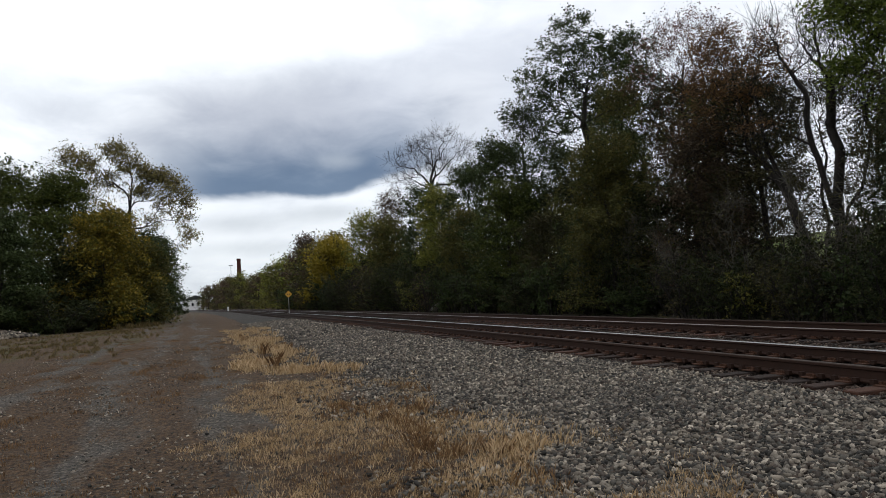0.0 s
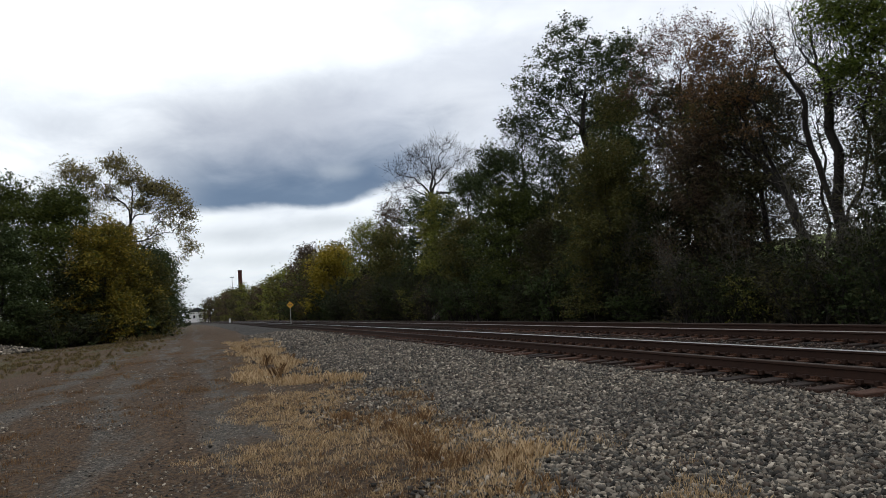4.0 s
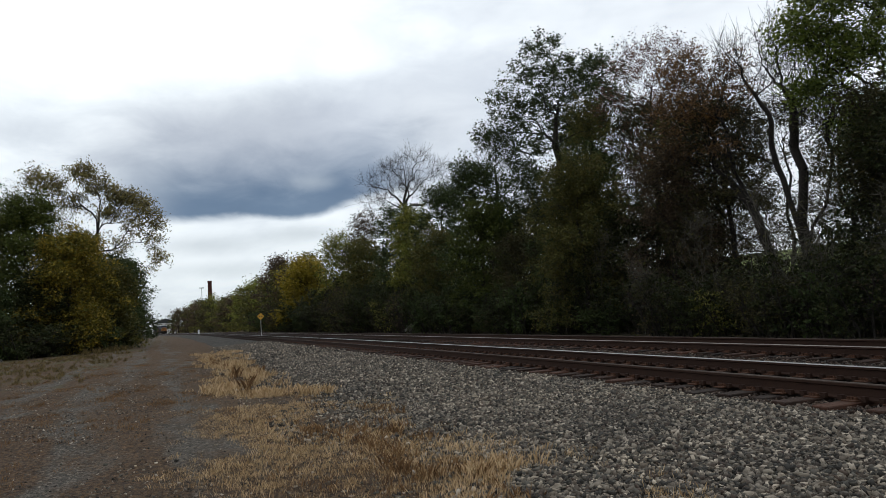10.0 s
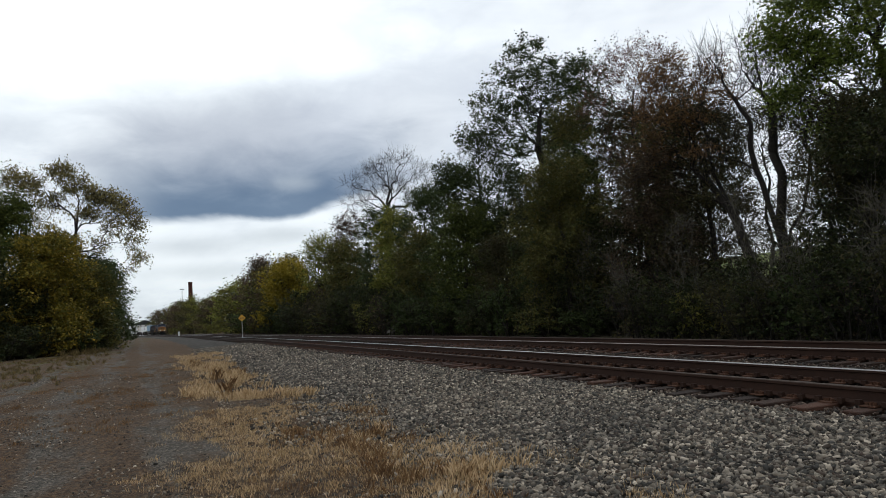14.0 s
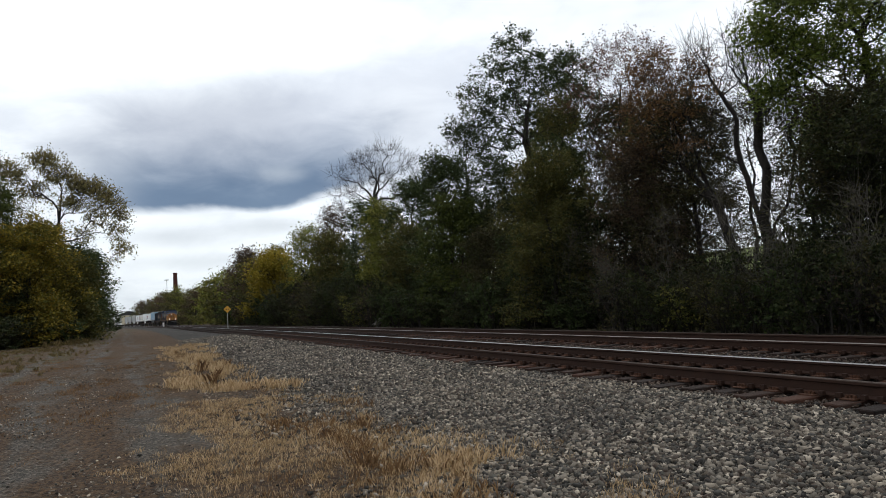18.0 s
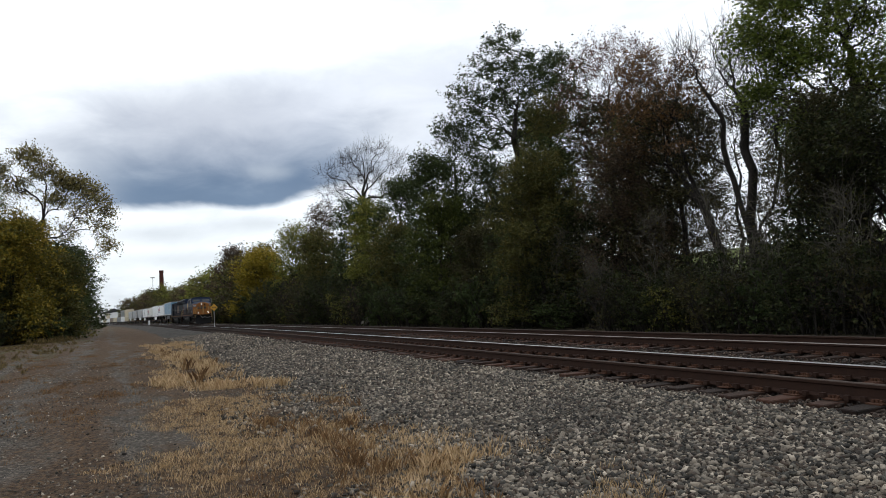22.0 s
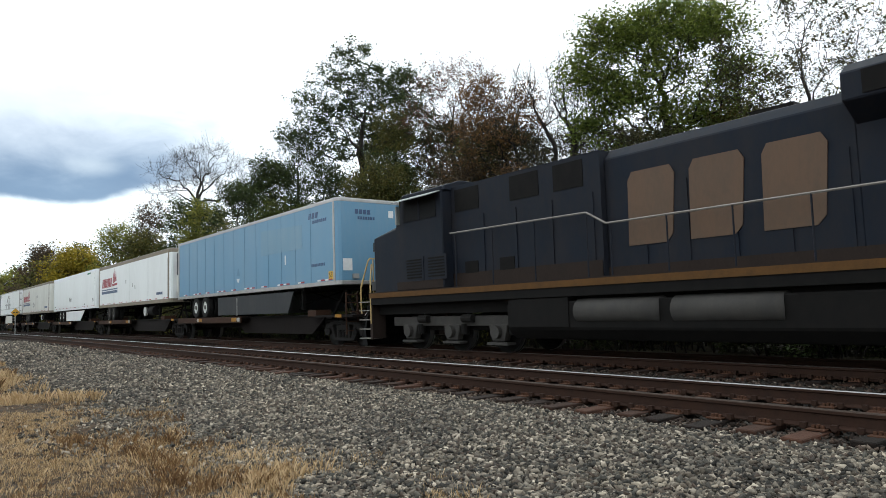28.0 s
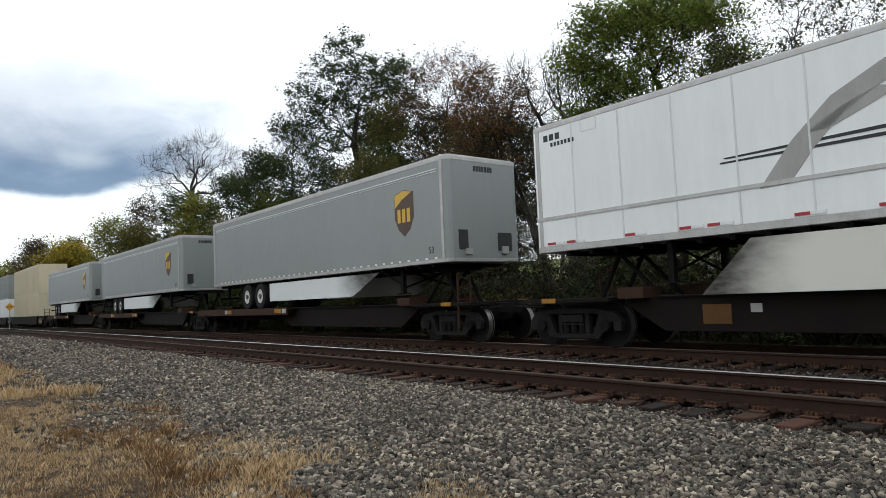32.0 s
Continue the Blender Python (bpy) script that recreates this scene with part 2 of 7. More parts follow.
def bark_material(name="bark", lo=(0.011, 0.0095, 0.008), hi=(0.040, 0.034, 0.029)):
    m, t, b = material(name, 0.9)
    co = t.mapped(obj_co(t), (6, 6, 1.2))
    n = t.noise(co, 3.0, 5, 0.65)
    t.link(t.ramp(n, [(0.3, lo), (0.7, hi)]), b.inputs["Base Color"])
    bump(t, b, n, 0.6, 0.03)
    return m


BARK, PALE_BARK = bark_material(), bark_material("pale_bark", (0.05, 0.044, 0.036), (0.14, 0.125, 0.10))


def ground_material():
    """Trodden dirt, grit and dead grass."""
    m, t, b = material("dirt_and_dry_grass", 0.95)
    co = obj_co(t)
    sep = t.n("ShaderNodeSeparateXYZ")
    t.link(co, sep.inputs[0])
    x, y = sep.outputs[0], sep.outputs[1]
    along = t.mapped(co, (1.0, 0.28, 1.0))
    big = t.noise(along, 0.55, 4, 0.55, 0.3)
    mid = t.noise(along, 2.2, 4, 0.6)
    fine = t.noise(co, 17, 8, 0.8)
    grit = t.n("ShaderNodeTexVoronoi")
    t.link(co, grit.inputs["Vector"])
    grit.inputs["Scale"].default_value = 30
    pebble = t.ramp(t.noise(grit.outputs["Color"], 3, 1), [(0.34, (0.0147, 0.01225, 0.0099)), (0.5, (0.0756, 0.06468, 0.0522)), (0.68, (0.2415, 0.2009, 0.1575))])
    dirt = t.ramp(fine, [(0.34, (0.021, 0.01813, 0.0153)), (0.5, (0.0819, 0.07252, 0.0612)), (0.66, (0.21, 0.1842, 0.153))])
    dirt = t.mix(0.7, dirt, pebble)
    straw = t.ramp(t.noise(t.mapped(co, (1, 0.6, 1)), 15, 6, 0.75), [(0.34, (0.0126, 0.00637, 0.00315)), (0.5, (0.0609, 0.03234, 0.01395)), (0.66, (0.1733, 0.098, 0.0432))])
    straw = t.mix(0.22, straw, pebble)
    green = t.ramp(fine, [(0.3, (0.035, 0.04, 0.015)), (0.7, (0.09, 0.085, 0.03))])
    # worn wheel tracks along the way, broken up by patches of dead grass
    wav = t.math("ADD", x, t.math("MULTIPLY", t.math("SUBTRACT", big, 0.5), 3.8))
    wav = t.math("ADD", wav, t.math("MULTIPLY", y, 0.036))

    def lane(c, w):
        d = t.math("ABSOLUTE", t.math("SUBTRACT", wav, c))
        return t.math("SUBTRACT", 1.0, t.math("DIVIDE", d, w), clamp=True)

    worn = t.math("MAXIMUM", t.math("MAXIMUM", lane(0.5, 0.7), lane(-1.4, 1.0)), lane(-3.6, 1.2))
    patch = t.noise(t.mapped(co, (1.0, 0.34, 1.0), (3.1, 1.7, 0)), 0.9, 6, 0.62, 0.4)
    worn = t.math("ADD", t.math("MULTIPLY", worn, 0.34), t.math("ADD", t.math("SUBTRACT", t.math("MULTIPLY", patch, 1.1), 0.17), t.math("MULTIPLY", t.math("SUBTRACT", fine, 0.5), 0.35)))
    verge = t.n("ShaderNodeMapRange")
    t.link(wav, verge.inputs[0])
    verge.inputs[1].default_value, verge.inputs[2].default_value, verge.inputs[3].default_value, verge.inputs[4].default_value = -5.5, -3.8, 0.3, 0.0
    worn = t.math("SUBTRACT", worn, verge.outputs[0])
    col = t.mix(t.ramp(worn, [(0.545, (0, 0, 0)), (0.70, (1, 1, 1))]), straw, dirt)
    weeds = t.math("MULTIPLY", t.ramp(big, [(0.5, (0, 0, 0)), (0.62, (1, 1, 1))]), t.math("LESS_THAN", x, -4.0))
    col = t.mix(t.math("MULTIPLY", weeds, 0.7), col, green)
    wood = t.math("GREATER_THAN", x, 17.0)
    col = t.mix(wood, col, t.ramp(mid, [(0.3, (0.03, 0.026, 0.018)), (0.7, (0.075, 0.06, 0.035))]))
    hill = t.math("GREATER_THAN", x, 36.0)
    col = t.mix(hill, col, t.ramp(mid, [(0.3, (0.09, 0.12, 0.03)), (0.7, (0.17, 0.19, 0.06))]))
    t.link(col, b.inputs["Base Color"])
    bump(t, b, t.math("ADD", t.math("SUBTRACT", fine, t.math("MULTIPLY", grit.outputs["Distance"], 0.7)), t.math("MULTIPLY", mid, 0.6)), 0.9, 0.05)
    return m


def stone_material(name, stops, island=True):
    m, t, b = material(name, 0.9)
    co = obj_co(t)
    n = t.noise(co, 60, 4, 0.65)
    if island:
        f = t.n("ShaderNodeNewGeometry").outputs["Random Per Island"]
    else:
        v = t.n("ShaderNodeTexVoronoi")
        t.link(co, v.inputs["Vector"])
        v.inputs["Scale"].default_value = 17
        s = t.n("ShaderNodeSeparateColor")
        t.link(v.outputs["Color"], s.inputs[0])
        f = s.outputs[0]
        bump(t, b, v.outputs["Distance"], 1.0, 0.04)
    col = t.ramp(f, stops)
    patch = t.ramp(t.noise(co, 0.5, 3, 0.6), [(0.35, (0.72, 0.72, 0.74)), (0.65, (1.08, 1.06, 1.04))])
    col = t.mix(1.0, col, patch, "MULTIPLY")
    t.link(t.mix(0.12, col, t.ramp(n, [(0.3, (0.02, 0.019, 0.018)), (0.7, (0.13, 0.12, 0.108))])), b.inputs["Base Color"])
    return m


STONES = [(0.0, (0.0147, 0.01225, 0.0099)), (0.2, (0.0483, 0.04557, 0.0396)), (0.34, (0.0735, 0.05096, 0.0378)), (0.5, (0.0903, 0.08526, 0.0711)), (0.64, (0.147, 0.1176, 0.0882)), (0.8, (0.21, 0.1842, 0.1485)), (0.93, (0.336, 0.2822, 0.216)), (1.0, (0.567, 0.49, 0.387))]
RUSTED = [(0.0, (0.010, 0.0065, 0.005)), (0.4, (0.032, 0.019, 0.013)), (0.8, (0.07, 0.044, 0.03)), (1.0, (0.2, 0.16, 0.13))]
# bed kept near black: the shade between loose stones is in its colour
BED_SHADE = [(0.0, (0.0084, 0.00735, 0.0063)), (0.6, (0.0294, 0.02548, 0.0207)), (1.0, (0.105, 0.0882, 0.072))]
M_GROUND = ground_material()
M_BALLAST = stone_material("ballast_bed_gap_shade", BED_SHADE, False)
M_STONE = stone_material("ballast_stone", STONES)
M_RSTONE = stone_material("rust_stained_stone", RUSTED)
M_RUST = plain("rusty_rail_steel", (0.034, 0.016, 0.010), 0.85, 0.0, (0.016, 0.010, 0.008), 0.7, 5, 1)
M_SHINE = plain("polished_railhead", (0.33, 0.32, 0.32), 0.3, 1.0, (0.3, 0.26, 0.22), 0.3, 6, 1)
M_WORN = plain("worn_brown_railhead", (0.24, 0.21, 0.19), 0.38, 0.8, (0.10, 0.075, 0.06), 0.5, 6, 1)
M_DULL = plain("dull_railhead", (0.035, 0.022, 0.016), 0.7, 0.1, (0.06, 0.04, 0.03), 0.4, 6, 1)
M_PLATE = plain("rust_orange_tie_plate", (0.075, 0.034, 0.019), 0.85, 0.1, (0.06, 0.035, 0.025), 0.6, 14, 1)


def tie_material():
    m, t, b = material("creosoted_timber", 0.9)
    co = t.mapped(obj_co(t), (0.7, 9, 9))
    rnd = t.n("ShaderNodeObjectInfo").outputs["Random"]
    n = t.noise(co, 5, 5, 0.65)
    f = t.math("ADD", t.math("MULTIPLY", n, 0.6), t.math("MULTIPLY", rnd, 0.4))
    t.link(t.ramp(f, [(0.3, (0.010, 0.007, 0.0055)), (0.5, (0.030, 0.016, 0.011)), (0.75, (0.075, 0.034, 0.021))]), b.inputs["Base Color"])
    bump(t, b, n, 0.6, 0.015)
    return m


M_TIE = tie_material()


# ---- mesh helpers
def mesh_of(name, verts, faces, mats, idx=None, smooth=False):
    me = bpy.data.meshes.new(name)
    me.from_pydata([tuple(v) for v in verts], [], [tuple(f) for f in faces])
    for m in mats if isinstance(mats, (list, tuple)) else [mats]:
        me.materials.append(m)
    if idx is not None:
        me.polygons.foreach_set("material_index", np.array(idx, dtype=np.int32))
    if smooth:
        me.polygons.foreach_set("use_smooth", np.ones(len(me.polygons), dtype=bool))
    me.update()
    return me


def quick_mesh(name, verts, quads, mat, tri=False):
    """A large mesh from arrays of corners and faces."""
    k = 3 if tri else 4
    verts, quads = np.asarray(verts, dtype=np.float32), np.asarray(quads, dtype=np.int32)
    me = bpy.data.meshes.new(name)
    me.vertices.add(len(verts))
    me.vertices.foreach_set("co", verts.ravel())
    me.loops.add(quads.size)
    me.loops.foreach_set("vertex_index", quads.ravel())
    me.polygons.add(len(quads))
    me.polygons.foreach_set("loop_start", np.arange(0, quads.size, k, dtype=np.int32))
    me.polygons.foreach_set("loop_total", np.full(len(quads), k, dtype=np.int32))
    me.materials.append(mat)
    me.update(calc_edges=True)
    return me


def part(name, bm, mat, parent=None, label="", bev=0.0, smooth=False):
    """Links a bmesh as one object under parent."""
    if bev:
        bmesh.ops.bevel(bm, geom=[e for e in bm.edges if len(e.link_faces) == 2 and e.calc_face_angle(0) > 0.6], offset=bev, segments=1, affect="EDGES", profile=0.7)
    me = bpy.data.meshes.new(name)
    bm.to_mesh(me)
    bm.free()
    for m in mat if isinstance(mat, (list, tuple)) else [mat]:
        me.materials.append(m)
    if smooth:
        me.polygons.foreach_set("use_smooth", np.ones(len(me.polygons), dtype=bool))
    return child(name, me, parent, label)


def child(name, me, parent=None, label="", m=None):
    ob = new(name, me)
    if parent is not None:
        ob.parent = parent
    if m is not None:
        ob.matrix_basis = m
    if label:
        tagged(ob, label)
    return ob


def box(bm, x0, x1, y0, y1, z0, z1, mi=0):
    v = [bm.verts.new((x, y, z)) for z in (z0, z1) for y in (y0, y1) for x in (x0, x1)]
    for f in ((0, 2, 3, 1), (4, 5, 7, 6), (0, 1, 5, 4), (2, 6, 7, 3), (0, 4, 6, 2), (1, 3, 7, 5)):
        bm.faces.new([v[i] for i in f]).material_index = mi
    return bm


def a_box(*a):
    return box(bmesh.new(), *a)


def rod_between(bm, p0, p1, r, n=8, r1=None, mi=0):
    p0, p1 = Vector(p0), Vector(p1)
    q = (p1 - p0).to_track_quat("Z", "Y")
    r1 = r if r1 is None else r1
    a, b = [], []
    for i in range(n):
        an = 2 * math.pi * i / n
        d = q @ Vector((math.cos(an), math.sin(an), 0))
        a.append(bm.verts.new(p0 + d * r))
        b.append(bm.verts.new(p1 + d * r1))
    for i in range(n):
        bm.faces.new((a[i], a[(i + 1) % n], b[(i + 1) % n], b[i])).material_index = mi
    bm.faces.new(a[::-1]).material_index = mi
    bm.faces.new(b).material_index = mi
    return bm


def prism(bm, pts, axis, a, b, mi=0):
    """A prism: pts are (u, v) in the plane across axis, from a to b along it."""
    def at(u, v, w):
        return {"x": (w, u, v), "y": (u, w, v), "z": (u, v, w)}[axis]
    p = [bm.verts.new(at(u, v, a)) for u, v in pts]
    q = [bm.verts.new(at(u, v, b)) for u, v in pts]
    n = len(pts)
    fs = [bm.faces.new(p), bm.faces.new(q[::-1])] + [bm.faces.new((p[i], q[i], q[(i + 1) % n], p[(i + 1) % n])) for i in range(n)]
    for f in fs:
        f.material_index = mi
    bmesh.ops.recalc_face_normals(bm, faces=fs)
    return bm


def thing(name, label, category, m=None, group="", kind=""):
    ob = new(name)
    ob.empty_display_size = 0.3
    if m is not None:
        ob.matrix_basis = m
    return tagged(ob, label, category, group, kind)


# ---- ground: one sheet to the horizon
PROFILE = [(-4000, 0), (-60, 0), (-12, 0.0), (2.2, 0.0), (3.2, 0.02), (4.6, 0.09), (6.1, 0.185), (6.7, 0.185), (9.4, 0.20), (11.0, 0.20), (13.9, 0.20), (14.4, 0.17), (16.4, -0.05), (18, 0.0), (34, 0.3), (38, 0.6), (70, 6.5), (130, 8), (4000, 8)]
PX, PZ = np.array([p[0] for p in PROFILE], float), np.array([p[1] for p in PROFILE], float)


def ground_z(x, y):
    xc = x - np.where(y > 0, -y * y / BEND, 0)
    xc = np.where(np.abs(y) > 700, x, xc)
    return np.interp(xc, PX, PZ)


def rough_z(x, y):
    return 0.035 * np.sin(x * 1.3 + 0.4 * np.sin(y * 0.7)) * np.sin(y * 0.9 + 1.1 * np.sin(x)) + 0.02 * np.sin(3.1 * x + y) * np.sin(2.7 * y - x)


def grid_sheet(name, xs, ys, zf, mat):
    gx, gy = np.meshgrid(xs, ys)
    v = np.stack([gx.ravel(), gy.ravel(), zf(gx, gy).ravel()], 1)
    nx, ny = len(xs), len(ys)
    i = (np.arange(ny - 1)[:, None] * nx + np.arange(nx - 1)[None, :]).ravel()
    me = quick_mesh(name, v, np.stack([i, i + 1, i + nx + 1, i + nx], 1), mat)
    me.polygons.foreach_set("use_smooth", np.ones(len(me.polygons), dtype=bool))
    return new(name, me)


xs = np.concatenate([[-4000, -1500, -500, -200, -100, -60, -40, -30, -24], np.arange(-20, 20, 0.25), np.arange(20, 80, 4), [100, 150, 300, 700, 1500, 4000]])
ys = np.concatenate([[-4000, -1500, -500, -200, -80, -40, -20], np.arange(-10, 45, 0.25), np.arange(45, 120, 2.5), np.arange(120, 500, 10), [600, 700, 1000, 2000, 4000]])
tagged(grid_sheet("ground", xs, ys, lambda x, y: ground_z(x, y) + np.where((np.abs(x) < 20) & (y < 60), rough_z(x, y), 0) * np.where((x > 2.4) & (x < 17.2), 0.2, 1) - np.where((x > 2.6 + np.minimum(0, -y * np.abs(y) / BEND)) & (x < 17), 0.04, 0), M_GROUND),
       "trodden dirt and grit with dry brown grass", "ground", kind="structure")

# ballast bed that follows the bend
bxs = np.concatenate([np.arange(2.6, 7, 0.2), np.arange(7, 16.7, 0.4)])
bys = np.concatenate([np.arange(-12, 45, 0.4), np.arange(45, 650, 5)])


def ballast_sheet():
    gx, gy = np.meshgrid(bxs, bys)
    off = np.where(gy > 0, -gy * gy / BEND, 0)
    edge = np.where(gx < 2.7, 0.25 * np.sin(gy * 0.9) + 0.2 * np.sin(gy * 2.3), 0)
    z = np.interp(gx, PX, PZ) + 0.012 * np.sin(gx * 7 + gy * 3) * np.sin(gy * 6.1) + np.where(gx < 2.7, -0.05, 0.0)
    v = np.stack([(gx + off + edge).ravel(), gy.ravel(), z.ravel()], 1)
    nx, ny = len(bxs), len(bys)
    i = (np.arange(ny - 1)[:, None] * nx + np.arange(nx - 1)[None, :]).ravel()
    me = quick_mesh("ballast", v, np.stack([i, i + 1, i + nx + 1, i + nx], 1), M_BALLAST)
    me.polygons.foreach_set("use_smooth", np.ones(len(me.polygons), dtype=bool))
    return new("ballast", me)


tagged(ballast_sheet(), "ballast bed under two tracks, coloured dark as shaded gaps", "ballast", kind="structure")


# ---- loose stones, as one mass of angular pieces
def scatter_stones(name, px, py, size, zbase, mat, rng):
    n = len(px)
    cube = np.array([(-1, -1, -1), (1, -1, -1), (1, 1, -1), (-1, 1, -1), (-1, -1, 1), (1, -1, 1), (1, 1, 1), (-1, 1, 1)], float) * 0.5
    v = cube[None] * (1 + rng.uniform(-0.38, 0.38, (n, 8, 3)))
    v[:, 4:, :2] *= rng.uniform(0.5, 0.95, (n, 1, 1))
    s = size[:, None, None] * np.stack([rng.uniform(0.9, 1.7, n), rng.uniform(0.6, 1.1, n), rng.uniform(0.35, 0.7, n)], 1)[:, None, :]
    v = v * s
    q = rng.normal(size=(n, 4)) * np.array([1, 0.35, 0.35, 1.0])
    q /= np.linalg.norm(q, axis=1)[:, None]
    w, x, y, z = q.T
    R = np.stack([1 - 2 * (y * y + z * z), 2 * (x * y - z * w), 2 * (x * z + y * w), 2 * (x * y + z * w), 1 - 2 * (x * x + z * z), 2 * (y * z - x * w), 2 * (x * z - y * w), 2 * (y * z + x * w), 1 - 2 * (x * x + y * y)], 1).reshape(n, 3, 3)
    v = np.einsum("nij,nkj->nki", R, v)
    v += np.stack([px, py, zbase + size * rng.uniform(-0.05, 0.4, n)], 1)[:, None, :]
    f = np.array([(0, 3, 2, 1), (4, 5, 6, 7), (0, 1, 5, 4), (1, 2, 6, 5), (2, 3, 7, 6), (3, 0, 4, 7)])
    faces = (np.arange(n)[:, None, None] * 8 + f[None]).reshape(-1, 4)
    return new(name, quick_mesh(name, v.reshape(-1, 3), faces, mat))


def ballast_stones():
    rng = np.random.default_rng(4)
    X, Y, S = [], [], []
    for (x0, x1, y0, y1, n, s0, s1) in ((1.2, 6.8, -9, 1.0, 14000, 0.03, 0.06), (1.2, 6.8, 1.0, 12, 78000, 0.022, 0.052), (0.9, 6.8, 12, 30, 46000, 0.03, 0.062), (2.0, 6.8, 30, 60, 10000, 0.055, 0.095)):
        X.append(rng.uniform(x0, x1, n)), Y.append(rng.uniform(y0, y1, n)), S.append(rng.uniform(s0, s1, n))
    x, y, s = np.concatenate(X), np.concatenate(Y), np.concatenate(S)
    thin = rng.uniform(0, 1, len(x)) < np.clip((x - 2.0 - 0.35 * np.sin(y * 0.9) - 0.25 * np.sin(2.3 * y)) / 1.5, 0.07, 1)
    x, y, s = x[thin], y[thin], s[thin]
    ob = scatter_stones("ballast_stones", x + np.where(y > 0, -y * y / BEND, 0), y, s, np.interp(x, PX, PZ), M_STONE, rng)
    tagged(ob, "loose angular grey crushed stones beside the rails", "ballast", kind="stuff")
    # stones stained with rust and brake dust between the ties
    X, Y, S = [], [], []
    for (x0, x1, y0, y1, n) in ((6.72, 9.4, -9, 0.8, 3500), (10.95, 13.8, -9, 1, 2000), (9.4, 10.95, -9, 1, 1500), (9.4, 10.95, 1, 32, 6000), (6.72, 7.25, 0.8, 20, 3000), (6.72, 7.25, 20, 45, 1500), (7.35, 9.4, 0.8, 24, 7000), (10.95, 13.8, 1, 24, 4500)):
        X.append(rng.uniform(x0, x1, n)), Y.append(rng.uniform(y0, y1, n)), S.append(rng.uniform(0.026, 0.052, n))
    x, y, s = np.concatenate(X), np.concatenate(Y), np.concatenate(S)
    ob = scatter_stones("rusty_ballast_stones", x + np.where(y > 0, -y * y / BEND, 0), y, s, np.interp(x, PX, PZ) + 0.012, M_RSTONE, rng)
    tagged(ob, "rust-stained crushed stones between the ties", "ballast", kind="stuff")
    # grit strewn over the dirt way
    n = 36000
    x, y = rng.uniform(-6, 2.9, n), 3 + 30 * rng.uniform(0, 1, n) ** 1.7
    keep = rng.uniform(0, 1, n) < 0.25 + 0.75 * (np.sin(x * 2.1 + 1.3 * np.sin(0.5 * y)) * np.sin(0.7 * y + x) > 0.1)
    x, y = x[keep], y[keep]
    ob = scatter_stones("loose_gravel", x, y, rng.uniform(0.009, 0.026, len(x)) * rng.uniform(0.7, 1.4, len(x)), ground_z(x, y) + rough_z(x, y), M_STONE, rng)
    tagged(ob, "loose grey gravel strewn on the dirt way", "gravel", kind="stuff")
    # heap of gravel far off beside the bushes
    n = 1500
    a, r = rng.uniform(0, 6.28, n), rng.uniform(0, 1, n) ** 0.6
    ob = scatter_stones("gravel_heap", -19 + 4.5 * r * np.cos(a), 66 + 3 * r * np.sin(a), rng.uniform(0.15, 0.3, n), 0.9 * (1 - r), M_STONE, rng)
    tagged(ob, "low heap of grey gravel beside the bushes", "gravel", kind="stuff")


ballast_stones()


# ---- the two tracks
def sweep(name, profile, cx, ys, mat, idx=None):
    """Runs a cross-section along the bend."""
    n = len(profile)
    v, f, mi = [], [], []
    for y in ys:
        o = bend(y)
        v += [(cx + o + px, y, pz) for px, pz in profile]
    for k in range(len(ys) - 1):
        for i in range(n):
            j = (i + 1) % n
            f.append((k * n + i, k * n + j, (k + 1) * n + j, (k + 1) * n + i))
            mi.append(idx[i] if idx else 0)
    f.append(tuple(range(n))[::-1])
    mi.append(0)
    return mesh_of(name, v, f, mat, mi)


R0 = RAIL_TOP - 0.185
RAIL_PROFILE = [(-0.075, R0), (0.075, R0), (0.075, R0 + 0.012), (0.012, R0 + 0.035), (0.010, R0 + 0.13), (0.037, R0 + 0.145), (0.037, R0 + 0.175), (0.026, R0 + 0.185), (-0.026, R0 + 0.185), (-0.037, R0 + 0.175), (-0.037, R0 + 0.145), (-0.010, R0 + 0.13), (-0.012, R0 + 0.035), (-0.075, R0 + 0.012)]
RAIL_IDX = [0, 0, 0, 0, 0, 0, 0, 1, 1, 0, 0, 0, 0, 0]
RAIL_YS = list(np.arange(-15, 60, 2.5)) + list(np.arange(60, 651, 10))


def tie_mesh(name, L=2.6):
    bm = a_box(-L / 2, L / 2, -0.115, 0.115, -0.17, 0)
    bmesh.ops.bevel(bm, geom=bm.edges[:], offset=0.012, segments=1, affect="EDGES")
    me = bpy.data.meshes.new(name)
    bm.to_mesh(me)
    bm.free()
    me.materials.append(M_TIE)
    return me


def plate_mesh():
    bm = a_box(-0.18, 0.18, -0.09, 0.09, 0, 0.014)
    for sx in (-1, 1):
        box(bm, sx * 0.1 - 0.018, sx * 0.1 + 0.018, -0.06, -0.03, 0.0, 0.045)
        box(bm, sx * 0.1 - 0.018, sx * 0.1 + 0.018, 0.03, 0.06, 0.0, 0.045)
        box(bm, sx * 0.09 - 0.03, sx * 0.09 + 0.03, -0.012, 0.012, 0.0, 0.05)
    me = bpy.data.meshes.new("tie_plate")
    bm.to_mesh(me)
    bm.free()
    me.materials.append(M_PLATE)
    return me


